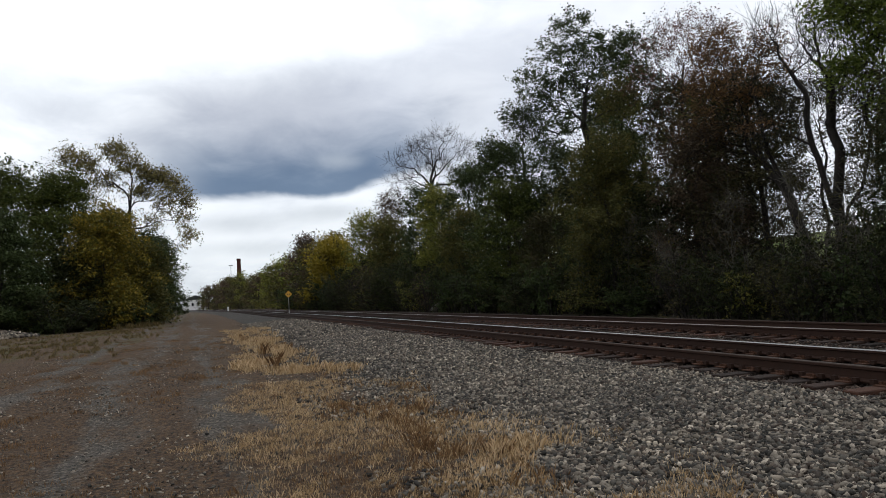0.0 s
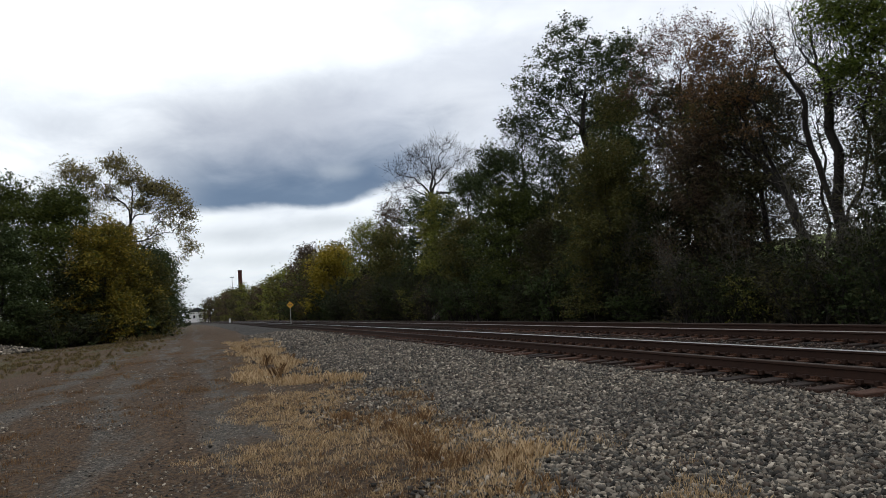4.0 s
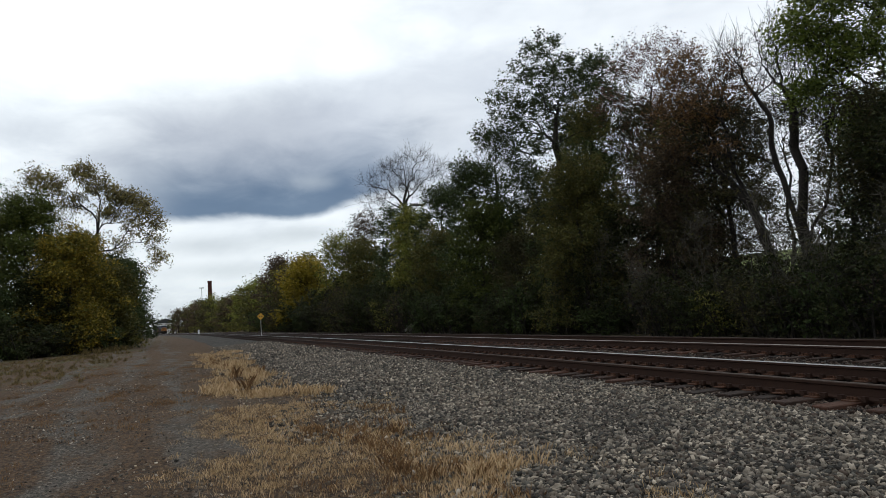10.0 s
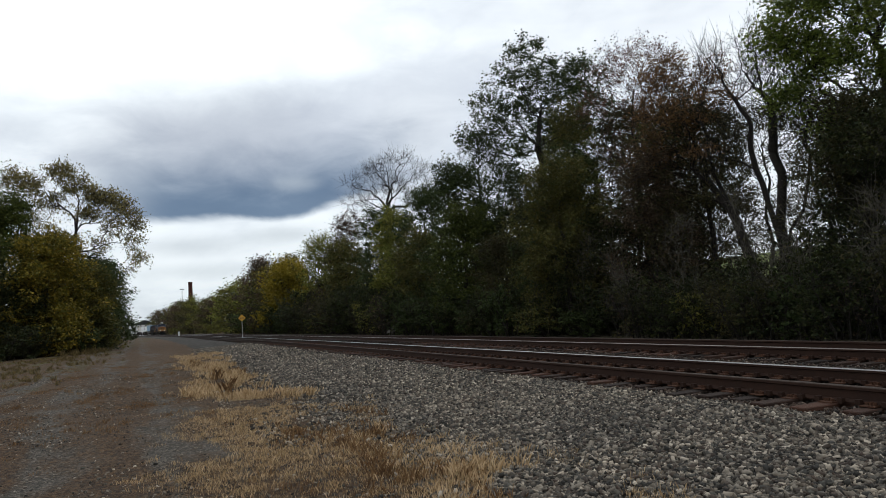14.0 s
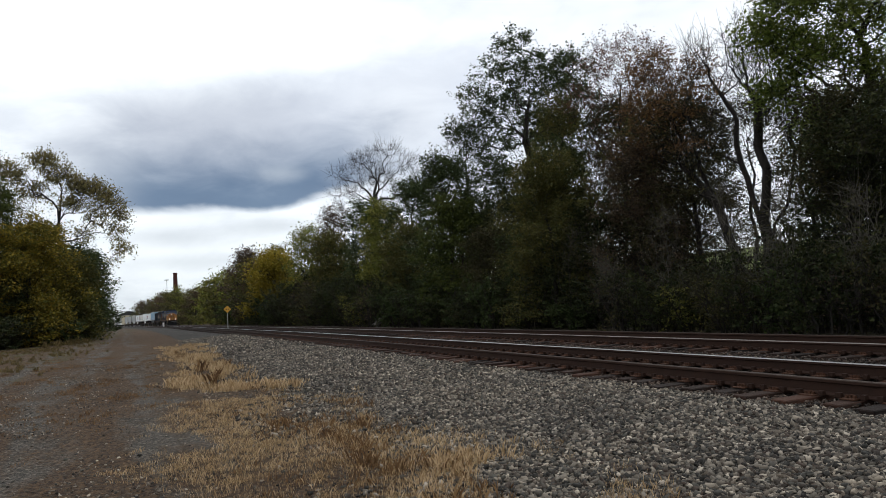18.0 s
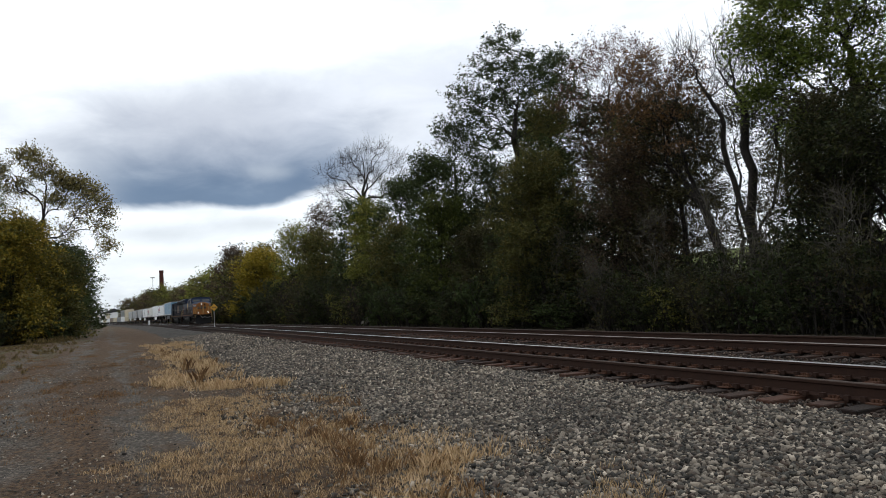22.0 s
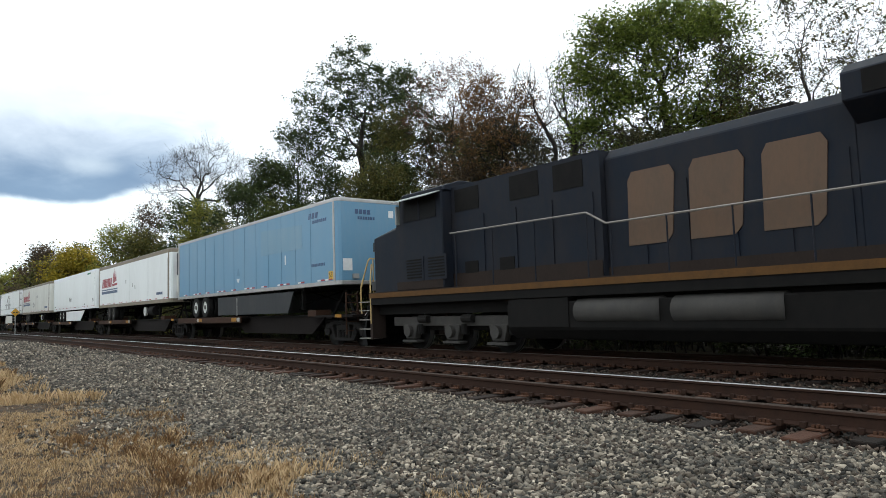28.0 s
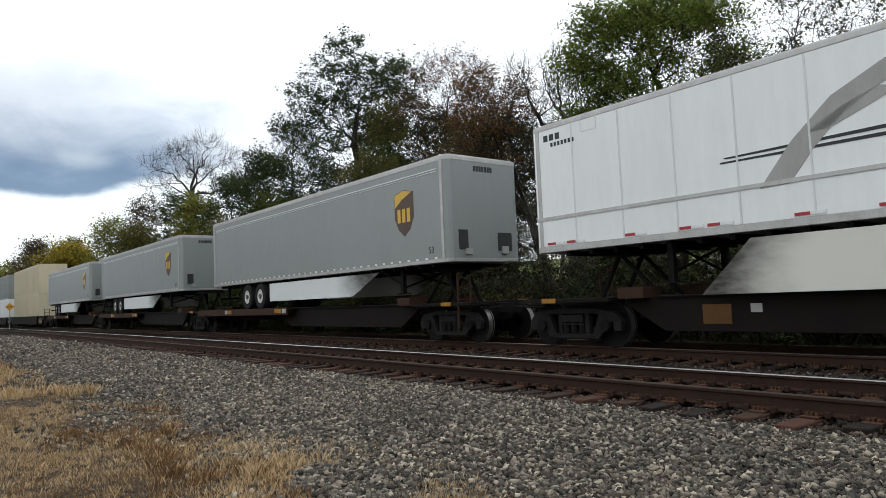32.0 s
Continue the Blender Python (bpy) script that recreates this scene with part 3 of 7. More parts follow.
def anchor_mesh():
    """Spring anchors clipped under the rail on both faces of a tie."""
    bm = bmesh.new()
    for d in (-0.15, 0.15):
        box(bm, -0.12, 0.12, d - 0.022, d + 0.022, -0.015, 0.022)
        box(bm, -0.125, -0.07, d - 0.03, d + 0.03, 0.0, 0.05)
        box(bm, 0.07, 0.125, d - 0.03, d + 0.03, 0.0, 0.05)
    me = bpy.data.meshes.new("rail_anchor")
    bm.to_mesh(me)
    bm.free()
    me.materials.append(M_RUST)
    return me


TIE, PLATE, ANCHOR = tie_mesh("tie"), plate_mesh(), anchor_mesh()


def track(cx, label, n_ties, heads):
    t = thing("railway_track", label, "railway track", kind="structure", group="pair of main tracks")
    rng = random.Random(int(cx * 10))
    for s, hm in zip((-1, 1), heads):
        child("rail", sweep("rail", RAIL_PROFILE, cx + s * GAUGE / 2, RAIL_YS, [M_RUST, hm], RAIL_IDX), t)
    y = -9.0
    for i in range(n_ties):
        y += 0.53 + rng.uniform(-0.03, 0.03)
        o = bend(y) + cx
        child("tie", TIE, t, "", pose(o + rng.uniform(-0.16, 0.12), y, R0 - 0.012 + rng.uniform(-0.01, 0.006), 0, rng.uniform(-0.6, 0.6), rng.uniform(-1.6, 1.6)))
        for s in (-1, 1):
            child("tie_plate", PLATE, t, "", pose(o + s * GAUGE / 2, y, R0 - 0.012, 0, 0, rng.uniform(-2, 2)))
            if i < 62:
                child("rail_anchor", ANCHOR, t, "", pose(o + s * GAUGE / 2, y + rng.uniform(-0.02, 0.02), R0))
    # the rest, far off
    bm = bmesh.new()
    while y < 330:
        y += 0.53
        o = bend(y) + cx
        box(bm, o - 1.3, o + 1.3, y - 0.115, y + 0.115, R0 - 0.18, R0 - 0.01)
    tagged(part("far_ties", bm, M_TIE, t), kind="stuff")
    return t


track(NEAR_TRACK, "rusty steel rails on timber ties in grey ballast", 113, (M_DULL, M_SHINE))
track(FAR_TRACK, "main track behind, worn rails on dark timber ties", 78, (M_WORN, M_DULL))


# ---- trees
def tubes(segs, sides=5):
    """One mesh of tapered limbs: rows of start, end, radii."""
    P0, P1 = np.array([s[0] for s in segs]), np.array([s[1] for s in segs])
    r0, r1 = np.array([s[2] for s in segs]), np.array([s[3] for s in segs])
    d = P1 - P0
    d /= np.linalg.norm(d, axis=1)[:, None] + 1e-9
    ref = np.where(np.abs(d[:, 2:]) > 0.9, np.array([[1.0, 0, 0]]), np.array([[0, 0, 1.0]]))
    u = np.cross(d, ref)
    u /= np.linalg.norm(u, axis=1)[:, None] + 1e-9
    w = np.cross(d, u)
    a = np.arange(sides) * 2 * math.pi / sides
    ring = np.cos(a)[None, :, None] * u[:, None, :] + np.sin(a)[None, :, None] * w[:, None, :]
    v = np.concatenate([P0[:, None, :] + ring * r0[:, None, None], P1[:, None, :] + ring * r1[:, None, None]], 1).reshape(-1, 3)
    i = np.arange(sides)
    f = np.stack([i, (i + 1) % sides, sides + (i + 1) % sides, sides + i], 1)
    return v, (np.arange(len(segs))[:, None, None] * 2 * sides + f[None]).reshape(-1, 4)


def two_meshes(thick, thin):
    """Thick limbs round, thin ones three-sided, in one mesh."""
    parts = [(s, n) for s, n in ((thick, 6), (thin, 3)) if s]
    V, F, base = [], [], 0
    for s, n in parts:
        v, f = tubes(s, n)
        V.append(v)
        F.append(f + base)
        base += len(v)
    return np.concatenate(V), np.concatenate(F)


def lobes(rng, height, radius, start, count=9):
    """Uneven masses of a crown: centre and radii of each."""
    out = []
    for k in range(count):
        g = (k + rng.uniform(0.1, 0.9)) / count
        wide = max(0.25, 1 - 1.5 * (g - 0.35) ** 2) * radius
        r = radius * rng.uniform(0.36, 0.58)
        a, d = k * 2.4 + rng.uniform(-0.6, 0.6), max(0.0, wide - r) * rng.uniform(0.5, 1.1)
        z = height * (start + (1 - start) * g)
        out.append((math.cos(a) * d, math.sin(a) * d, min(z, height - 0.75 * r), r, r, 0.75 * r))
    return out


def crown_points(rng, blobs, n):
    b = np.array(blobs)
    vol = (b[:, 3] * b[:, 4] * b[:, 5]) ** 0.8
    k = rng.choice(len(b), n, p=vol / vol.sum())
    d = rng.normal(size=(n, 3))
    d /= np.linalg.norm(d, axis=1)[:, None]
    p = b[k, :3] + d * b[k, 3:] * (rng.uniform(0.02, 1, n) ** 0.5)[:, None]
    # some between the masses, so that the crown hangs together
    j = rng.choice(len(b), n)
    near = np.linalg.norm(b[k, :3] - b[j, :3], axis=1) < 3.2 * b[k, 3]
    mix = (rng.uniform(0, 1, n) < 0.4) & near
    f = rng.uniform(0, 1, (n, 1))
    return np.where(mix[:, None], b[k, :3] * f + b[j, :3] * (1 - f) + d * 0.55 * b[k, 3:], p)


def branch(rng, stems, pts, reach=0.35, rise=0.7):
    """Joins the points of a crown to the stems limb by limb: each to the node from which the way is short and climbs."""
    P, par, path = [], [], []
    for stem in stems:
        for k, q in enumerate(stem):
            on = len(P) - 1 if k else (int(np.argmin([np.linalg.norm(p - q) for p in P])) if P and q[2] > 0.5 else -1)
            par.append(on)
            path.append(path[on] + np.linalg.norm(q - P[on]) if on >= 0 else 0.0)
            P.append(np.asarray(q, float))
    n0, n = len(P), len(pts)

    def cost(k):
        d = pts - P[k]
        return np.linalg.norm(d, axis=1) + reach * path[k] + rise * np.maximum(0, -d[:, 2])

    best, who = np.full(n, 1e9), np.zeros(n, int)
    for k in range(n0):
        c = cost(k)
        m = c < best
        best[m], who[m] = c[m], k
    free = best.copy()
    for _ in range(n):
        i = int(np.argmin(free))
        k = who[i]
        path.append(path[k] + np.linalg.norm(pts[i] - P[k]))
        par.append(k)
        P.append(pts[i])
        free[i], best[i] = 1e9, -1
        c = cost(len(P) - 1)
        m = (c < best)
        best[m], free[m], who[m] = c[m], c[m], len(P) - 1
    w = np.ones(len(P))
    for i in range(len(P) - 1, -1, -1):
        if par[i] >= 0:
            w[par[i]] += w[i]
    return np.array(P), np.array(par), w, n0


def skeleton(rng, stems, pts, trunk_r, twig, reach, twigs, twig_len, hang=0.0):
    """Limbs, fine twigs and the twigs' ends: rows of start, end, radii."""
    P, par, w, n0 = branch(rng, stems, pts, reach)
    r = np.clip(trunk_r * (w / w[0]) ** 0.66, twig, trunk_r)
    thick, thin, ends = [], [], []
    for i in range(len(P)):
        if par[i] < 0:
            continue
        a, b = P[par[i]], P[i]
        ra, rb = min(r[par[i]], r[i] * 1.35), r[i]
        L = np.linalg.norm(b - a)
        mid = (a + b) / 2 + rng.normal(0, 0.07 * L, 3) + np.array([0, 0, 0.05 * L if i >= n0 else 0])
        out = thick if rb > 0.028 else thin
        out.append((a, mid, ra, (ra + rb) / 2))
        out.append((mid, b, (ra + rb) / 2, rb))
        if i >= n0 and w[i] < 5:
            d0 = (b - a) / (L + 1e-9)
            for _ in range(twigs):
                d = d0 * 0.7 + rng.normal(0, 0.55, 3) + np.array([0, 0, 0.25 - hang])
                d /= np.linalg.norm(d)
                s = b if rng.uniform() < 0.6 else mid
                e = s + d * twig_len * rng.uniform(0.5, 1.3)
                thin.append((s, e, twig, twig * 0.55))
                ends.append((s, e))
    return thick, thin, ends


def leaves(rng, ends, count, size, spray=0.07, flat=1.0, patch=0.4):
    """Leaves set along the twigs in sprays, mostly facing up: bent diamonds, thick on some twigs and thin on others."""
    S, E = np.array([e[0] for e in ends]), np.array([e[1] for e in ends])
    w = rng.uniform(0.05, 1.0, len(S)) ** (1 + patch)
    pick = rng.choice(len(S), count, p=w / w.sum())
    f = rng.uniform(0.1, 1.12, (count, 1))
    c = S[pick] * (1 - f) + E[pick] * f + rng.normal(0, 1, (count, 3)) * spray * np.array([1, 1, 0.6])
    up = rng.normal(0, 1, (count, 3)) + np.array([0, 0, 1.5 * flat])
    up /= np.linalg.norm(up, axis=1)[:, None]
    a = np.cross(up, rng.normal(0, 1, (count, 3)))
    a /= np.linalg.norm(a, axis=1)[:, None] + 1e-9
    b = np.cross(up, a)
    s = size * rng.uniform(0.55, 1.35, count)[:, None]
    v = np.stack([c - a * s, c + b * s * 0.5 + up * s * 0.16, c + a * s - up * s * 0.1, c - b * s * 0.5 + up * s * 0.16], 1).reshape(-1, 3)
    return v, np.arange(count * 4).reshape(-1, 4)


def stem_line(height, lean=(0, 0), bow=0.0, rng=None, n=7, base=(0, 0)):
    """A stem from the ground to its height, with a lean and a slight wander."""
    out = []
    for k in range(n + 1):
        f = k / n
        wob = rng.normal(0, 0.012 * height, 2) * (f > 0) if rng is not None else (0, 0)
        out.append(np.array([base[0] + lean[0] * f ** 1.3 + wob[0] + bow * math.sin(math.pi * f), base[1] + lean[1] * f ** 1.3 + wob[1], height * f]))
    return out


def tree(name, label, x, y, height, radius, leaf, count, size=0.08, start=0.3, points=420, trunk=0.2, seed=1, group="", lean=(0, 0), stem=0.8, cut=0.0, keep=0.85, twig=0.0045, twigs=3, twig_len=0.5, spray=0.08, reach=0.35, hang=0.0, blobs=None, stems=None, bark=None, flat=1.0, masses=10):
    """A tree at x, y; start: where the crown begins, stem: how far the trunk climbs, cut: below which share of the height no leaves hang."""
    rng = np.random.default_rng(seed)
    z0 = float(ground_z(np.array(x, float), np.array(y, float))) - 0.1
    t = thing(name, label, "tree", pose(x, y, z0), group)
    if blobs is None:
        blobs = lobes(rng, height, radius * 1.15, start, masses)
        blobs = [(a + lean[0] * c / height, b + lean[1] * c / height, c, d, e, f) for a, b, c, d, e, f in blobs]
    stems = stems or [stem_line(height * stem, (lean[0] * stem, lean[1] * stem), 0, rng)]
    thick, thin, ends = skeleton(rng, stems, crown_points(rng, blobs, int(points * 1.7)), trunk, twig, reach, twigs, twig_len * 1.15, hang)
    v, f = two_meshes(thick, thin if count else [])
    me = quick_mesh("trunk", v, f, bark or BARK)
    me.polygons.foreach_set("use_smooth", np.ones(len(me.polygons), dtype=bool))
    child("trunk", me, t)
    if not count:
        v, f = tubes(thin, 3)
        child("crown", quick_mesh("crown", v, f, bark or BARK), t)
    if count:
        ends = [e for e in ends if e[1][2] > height * cut and rng.uniform() < keep]
        v, f = leaves(rng, ends, count, size, spray * 1.7, flat)
        child("crown", quick_mesh("crown", v, f, LEAF[leaf]), t)
    return t


def shrub(label, x, y, height, radius, leaf, count, size, seed, stems=7, points=130, flat=0.8):
    """A bush: many stems from the ground, twigs and leaves."""
    rng = np.random.default_rng(seed)
    t = thing("shrub", label, "shrub", pose(x, y, -0.08), "undergrowth along the tracks")
    ends = []
    per = points // stems
    for k in range(stems):
        an, h = k * 2.4, height * rng.uniform(0.6, 1.0)
        lean = (math.cos(an) * radius * 0.6, math.sin(an) * radius * 0.6)
        base = (math.cos(an) * radius * 0.25, math.sin(an) * radius * 0.25)
        r = radius * rng.uniform(0.35, 0.5)
        blobs = [(base[0] + lean[0] * f, base[1] + lean[1] * f, h * f, r, r, 0.22 * h) for f in (0.35, 0.6, 0.85)]
        if k % 2:
            blobs.append((base[0] * 2.4, base[1] * 2.4, 0.14 * height, r, r, 0.14 * height))
        a, b, e = skeleton(rng, [stem_line(h * 0.8, lean, 0, rng, 5, base)], crown_points(rng, blobs, per), 0.035, 0.006, 0.3, 2, 0.36)
        v, f = tubes(a + b, 3)
        v[:, 2] = np.maximum(v[:, 2], 0)
        child("stem", quick_mesh("stem", v, f, BARK), t)
        ends += e
    v, f = leaves(rng, ends, count, size, 0.07, flat, 1.2)
    v[:, 2] = np.maximum(v[:, 2], 0.02)
    child("foliage", quick_mesh("foliage", v, f, LEAF[leaf]), t)
    return t


W = "woods beyond the tracks"


def fan(rows, side=(0.86, -0.5), depth=1.0, squash=0.8, seed=0):
    """Crown masses set across a direction: offset, height, radius of each, with some depth."""
    rng = np.random.default_rng(seed)
    return [(o * side[0] - side[1] * d, o * side[1] + side[0] * d, z, r, r, r * squash) for (o, z, r) in rows for d in (rng.uniform(-1, 1) * depth,)]


# beyond the tracks, from the near end outwards
tree("locust_tree", "tall locust tree with lush green airy foliage", 23, 15.2, 14.6, 4.6, "bright", 40000, 0.075, 0.5, 900, 0.26, 3, W, stem=0.62, spray=0.11, twigs=4, twig_len=0.55, keep=0.8,
     blobs=fan([(-2.5, 10.4, 1.2), (-1.8, 11.9, 1.3), (-0.6, 12.7, 1.4), (0.9, 12.4, 1.4), (2.1, 11.2, 1.3), (2.7, 9.6, 1.1), (0.2, 10.8, 1.5), (-1.4, 9.4, 1.3), (1.6, 8.8, 1.3), (-2.4, 8.4, 1.0), (0.3, 8.4, 1.3), (2.5, 7.6, 0.9), (-1.4, 7.2, 1.0)], (0.4, -0.92), 1.6, 0.7, 3))
tree("dead_tree", "dead grey tree with bare upswept branches", 22.4, 19.4, 13.6, 3.2, "brown", 0, points=360, trunk=0.26, twig=0.007, twigs=3, twig_len=0.9, seed=8, group=W, reach=0.35, hang=-0.5,
     stems=[[np.array(p, float) for p in ((0, 0, 0), (0.05, 0.02, 1.3), (0, 0.0, 3.0), (0.1, 0.05, 5.0), (0, 0.1, 7.0), (0.1, 0.0, 8.4))], [np.array(p, float) for p in ((0, 0.02, 3.4), (0.1, 0.7, 5.2), (0, 1.0, 6.6), (0.1, 1.1, 8.4), (0.1, 1.6, 9.4), (0, 2.2, 10.6), (0, 2.5, 12.2), (0, 2.45, 13.2))], [np.array(p, float) for p in ((0.05, 0, 2.8), (0.1, -0.9, 4.6), (0.2, -1.4, 6.6), (0.2, -1.5, 8.0))]],
     blobs=fan([(-2.2, 11.6, 0.8), (-1.2, 10.6, 1.1), (0.2, 10.2, 1.3), (1.2, 9.6, 1.1), (1.6, 8.0, 0.8), (-0.2, 11.6, 0.9), (-2.0, 9.4, 0.7), (0.6, 7.8, 1.0), (-1.6, 7.6, 0.8)], (0.1, -1.0), 0.8, 1.1, 8))
tree("russet_tree", "autumn tree with sparse russet leaves and leaning trunk", 21.8, 20.2, 12.6, 3.6, "red", 11500, 0.06, 0.4, 620, 0.19, 12, W, keep=0.75, cut=0.6, twigs=3, twig_len=0.45, reach=0.45,
     stems=[[np.array(p, float) for p in ((0, 0, 0), (0, 0.15, 2.0), (0, 0.7, 3.8), (0, 1.2, 5.2), (0, 2.2, 6.4), (0.2, 3.0, 8.0), (0.3, 3.3, 9.6))], [np.array(p, float) for p in ((0, 1.2, 5.2), (-0.1, 2.9, 5.9), (-0.1, 4.4, 6.6))], [np.array(p, float) for p in ((0, 0.6, 3.5), (-0.2, 2.2, 4.3), (-0.3, 4.0, 4.6))]],
     blobs=fan([(-3.6, 11.6, 1.2), (-2.4, 11.2, 1.2), (-4.2, 10.0, 1.2), (-2.8, 9.4, 1.3), (-1.4, 9.6, 1.0), (-4.6, 8.0, 1.2), (-3.0, 7.4, 1.1), (-1.2, 7.2, 0.8), (-5.0, 6.2, 1.0)], (0.1, -1.0), 1.0, 0.8, 12))
tree("broadleaf_tree", "dark brown-green tree tangled below the russet crown", 22.3, 22.8, 10.4, 3.2, "dull", 21750, 0.06, 0.3, 560, 0.15, 14, W, keep=0.6, twigs=3, cut=0.3, lean=(0, 0.6))
tree("russet_tree", "tall autumn tree thinning to russet twigs", 24.6, 30.4, 16.6, 3.6, "russet", 9500, 0.06, 0.4, 720, 0.2, 13, W, keep=0.7, cut=0.55, twigs=3, twig_len=0.55, reach=0.45, hang=-0.4,
     blobs=fan([(-1.8, 14.4, 1.1), (-0.6, 15.6, 1.0), (0.8, 15.6, 1.0), (2.0, 14.6, 1.1), (-0.4, 13.8, 1.4), (1.0, 13.4, 1.4), (-2.0, 12.4, 1.2), (2.4, 12.4, 1.2), (0, 11.6, 1.5), (-1.6, 10.2, 1.4), (1.6, 10.0, 1.4), (0, 8.4, 1.4)], (0.78, -0.63), 1.2, 0.9, 13))
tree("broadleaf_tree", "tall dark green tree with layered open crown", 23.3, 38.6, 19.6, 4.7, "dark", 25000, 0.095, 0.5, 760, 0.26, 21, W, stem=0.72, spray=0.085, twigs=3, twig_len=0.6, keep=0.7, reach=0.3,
 blobs=fan([(-4.0, 13.2, 1.7), (-3.0, 15.0, 1.6), (-1.3, 17.2, 1.9), (-0.4, 18.3, 1.4), (0.6, 15.8, 2.2), (1.9, 17.6, 1.7), (3.2, 16.6, 1.8), (3.4, 14.4, 1.9), (1.2, 13.4, 2.0), (-1.4, 14.4, 2.0), (-0.6, 11.8, 1.6), (4.4, 13.0, 1.4), (-2.6, 12.0, 1.5)], (0.86, -0.5), 1.6, 0.8, 21))
tree("broadleaf_tree", "olive-brown tree with a yellowing top at the wood edge", 19.0, 29.8, 9.3, 3.2, "olive", 43500, 0.06, 0.06, 620, 0.14, 25, W, stem=0.85, keep=1.0, twigs=4, twig_len=0.45, masses=16)
tree("bare_tree", "leafless grey tree behind the edge of the woods", 24.3, 50, 16.6, 3.2, "brown", 0, start=0.4, points=230, trunk=0.18, twig=0.009, twigs=5, twig_len=0.9, seed=31, group=W, reach=0.4, hang=-0.6)
tree("broadleaf_tree", "dark green tree deep in the woods", 21, 47, 13.4, 3.6, "dark", 24650, 0.10, 0.12, 420, 0.18, 33, W, spray=0.14, twig_len=0.6, masses=14, stem=0.75, keep=0.7)
tree("broadleaf_tree", "green tree at the edge of the woods", 19.6, 43.5, 9.4, 3.2, "green", 18850, 0.085, 0.12, 380, 0.14, 35, W, spray=0.12, keep=0.7, masses=13)
tree("bare_tree", "large leafless tree with spreading arched grey branches", 24.4, 76, 21.0, 6.4, "brown", 0, points=260, trunk=0.34, twig=0.012, twigs=5, twig_len=1.2, seed=41, group=W, reach=0.35, stem=0.72, hang=-0.3,
     stems=[[np.array(p, float) for p in ((0, 0, 0), (0.1, 0, 5), (0, 0.1, 10), (0.2, 0, 14), (0.6, 0.3, 16.4), (0.5, 0.4, 18.8), (0.1, 0.5, 20.4))], [np.array(p, float) for p in ((0.1, 0, 12.6), (-0.9, -0.4, 15.0), (-2.4, -0.6, 16.6), (-4.0, -0.8, 17.2))], [np.array(p, float) for p in ((0.2, 0, 13.6), (1.6, 0.6, 16.0), (3.0, 0.2, 18.0), (4.4, 0.1, 19.2))], [np.array(p, float) for p in ((0.1, 0, 11.6), (2.0, -0.8, 13.8), (4.2, -1.4, 15.6), (5.6, -1.6, 16.8))]],
     blobs=fan([(-4.4, 15.4, 1.2), (-3.8, 17.6, 1.4), (-2.4, 15.2, 1.2), (-1.6, 19.0, 1.5), (0.2, 20.0, 1.3), (2.0, 19.6, 1.5), (4.2, 18.4, 1.5), (5.6, 16.6, 1.4), (1.0, 16.6, 1.8), (3.2, 14.8, 1.3), (-0.6, 17.2, 1.6)], (0.95, -0.3), 2.4, 1.0, 41))
tree("broadleaf_tree", "green tree with a yellowing top", 20.5, 61, 11.8, 3.4, "lime", 15950, 0.11, 0.12, 380, 0.17, 43, W, spray=0.15, twig_len=0.6, masses=13, keep=0.75)
tree("broadleaf_tree", "green tree beside the dark ones in the woods", 22.0, 57, 13.2, 3.4, "dark", 17000, 0.105, 0.1, 400, 0.17, 99, W, spray=0.14, twig_len=0.6, masses=14, keep=0.75)
tree("broadleaf_tree", "low olive tree at the wood edge", 19.6, 53, 8.8, 3.0, "olive", 12000, 0.095, 0.08, 340, 0.13, 98, W, spray=0.13, masses=13)
tree("broadleaf_tree", "dark green tree among thinner ones", 21.5, 69, 13.4, 3.8, "dark", 15950, 0.13, 0.12, 380, 0.17, 44, W, spray=0.18, twig_len=0.7, masses=13, keep=0.75)
tree("broadleaf_tree", "brownish thinning tree in the woods", 21.5, 84, 15.2, 4.0, "brown", 7540, 0.12, 0.2, 420, 0.17, 45, W, spray=0.2, twig_len=0.8, twig=0.014, keep=0.6)
tree("broadleaf_tree", "green tree beside the thinning one", 19.5, 78, 11.0, 3.8, "olive", 13050, 0.14, 0.12, 340, 0.17, 46, W, spray=0.2, twig_len=0.7, masses=13)
tree("broadleaf_tree", "yellow-green airy tree along the tracks", 20.2, 92, 13.6, 4.4, "lime", 10150, 0.15, 0.25, 340, 0.17, 47, W, spray=0.22, twig_len=0.8, keep=0.7)
tree("broadleaf_tree", "dull olive tree along the tracks", 18.4, 124, 11.0, 4.3, "olive", 11600, 0.16, 0.1, 320, 0.17, 48, W, spray=0.22, twig_len=0.8)
tree("broadleaf_tree", "bright yellow autumn tree along the tracks", 17.9, 108, 12.0, 4.8, "yellow", 14500, 0.2, 0.12, 340, 0.17, 49, W, spray=0.28, twig_len=0.9, masses=14)
tree("broadleaf_tree", "grey-brown thinning autumn tree", 21, 165, 17.6, 6.0, "brown", 8120, 0.24, 0.25, 360, 0.22, 51, W, spray=0.3, twig_len=1.2, twig=0.025)
tree("broadleaf_tree", "dark sparse tree with bare upper twigs", 22, 9.4, 12.4, 3.4, "dull", 10150, 0.055, 0.3, 360, 0.14, 61, W, keep=0.45, cut=0.25, twig_len=0.55, hang=-0.3)
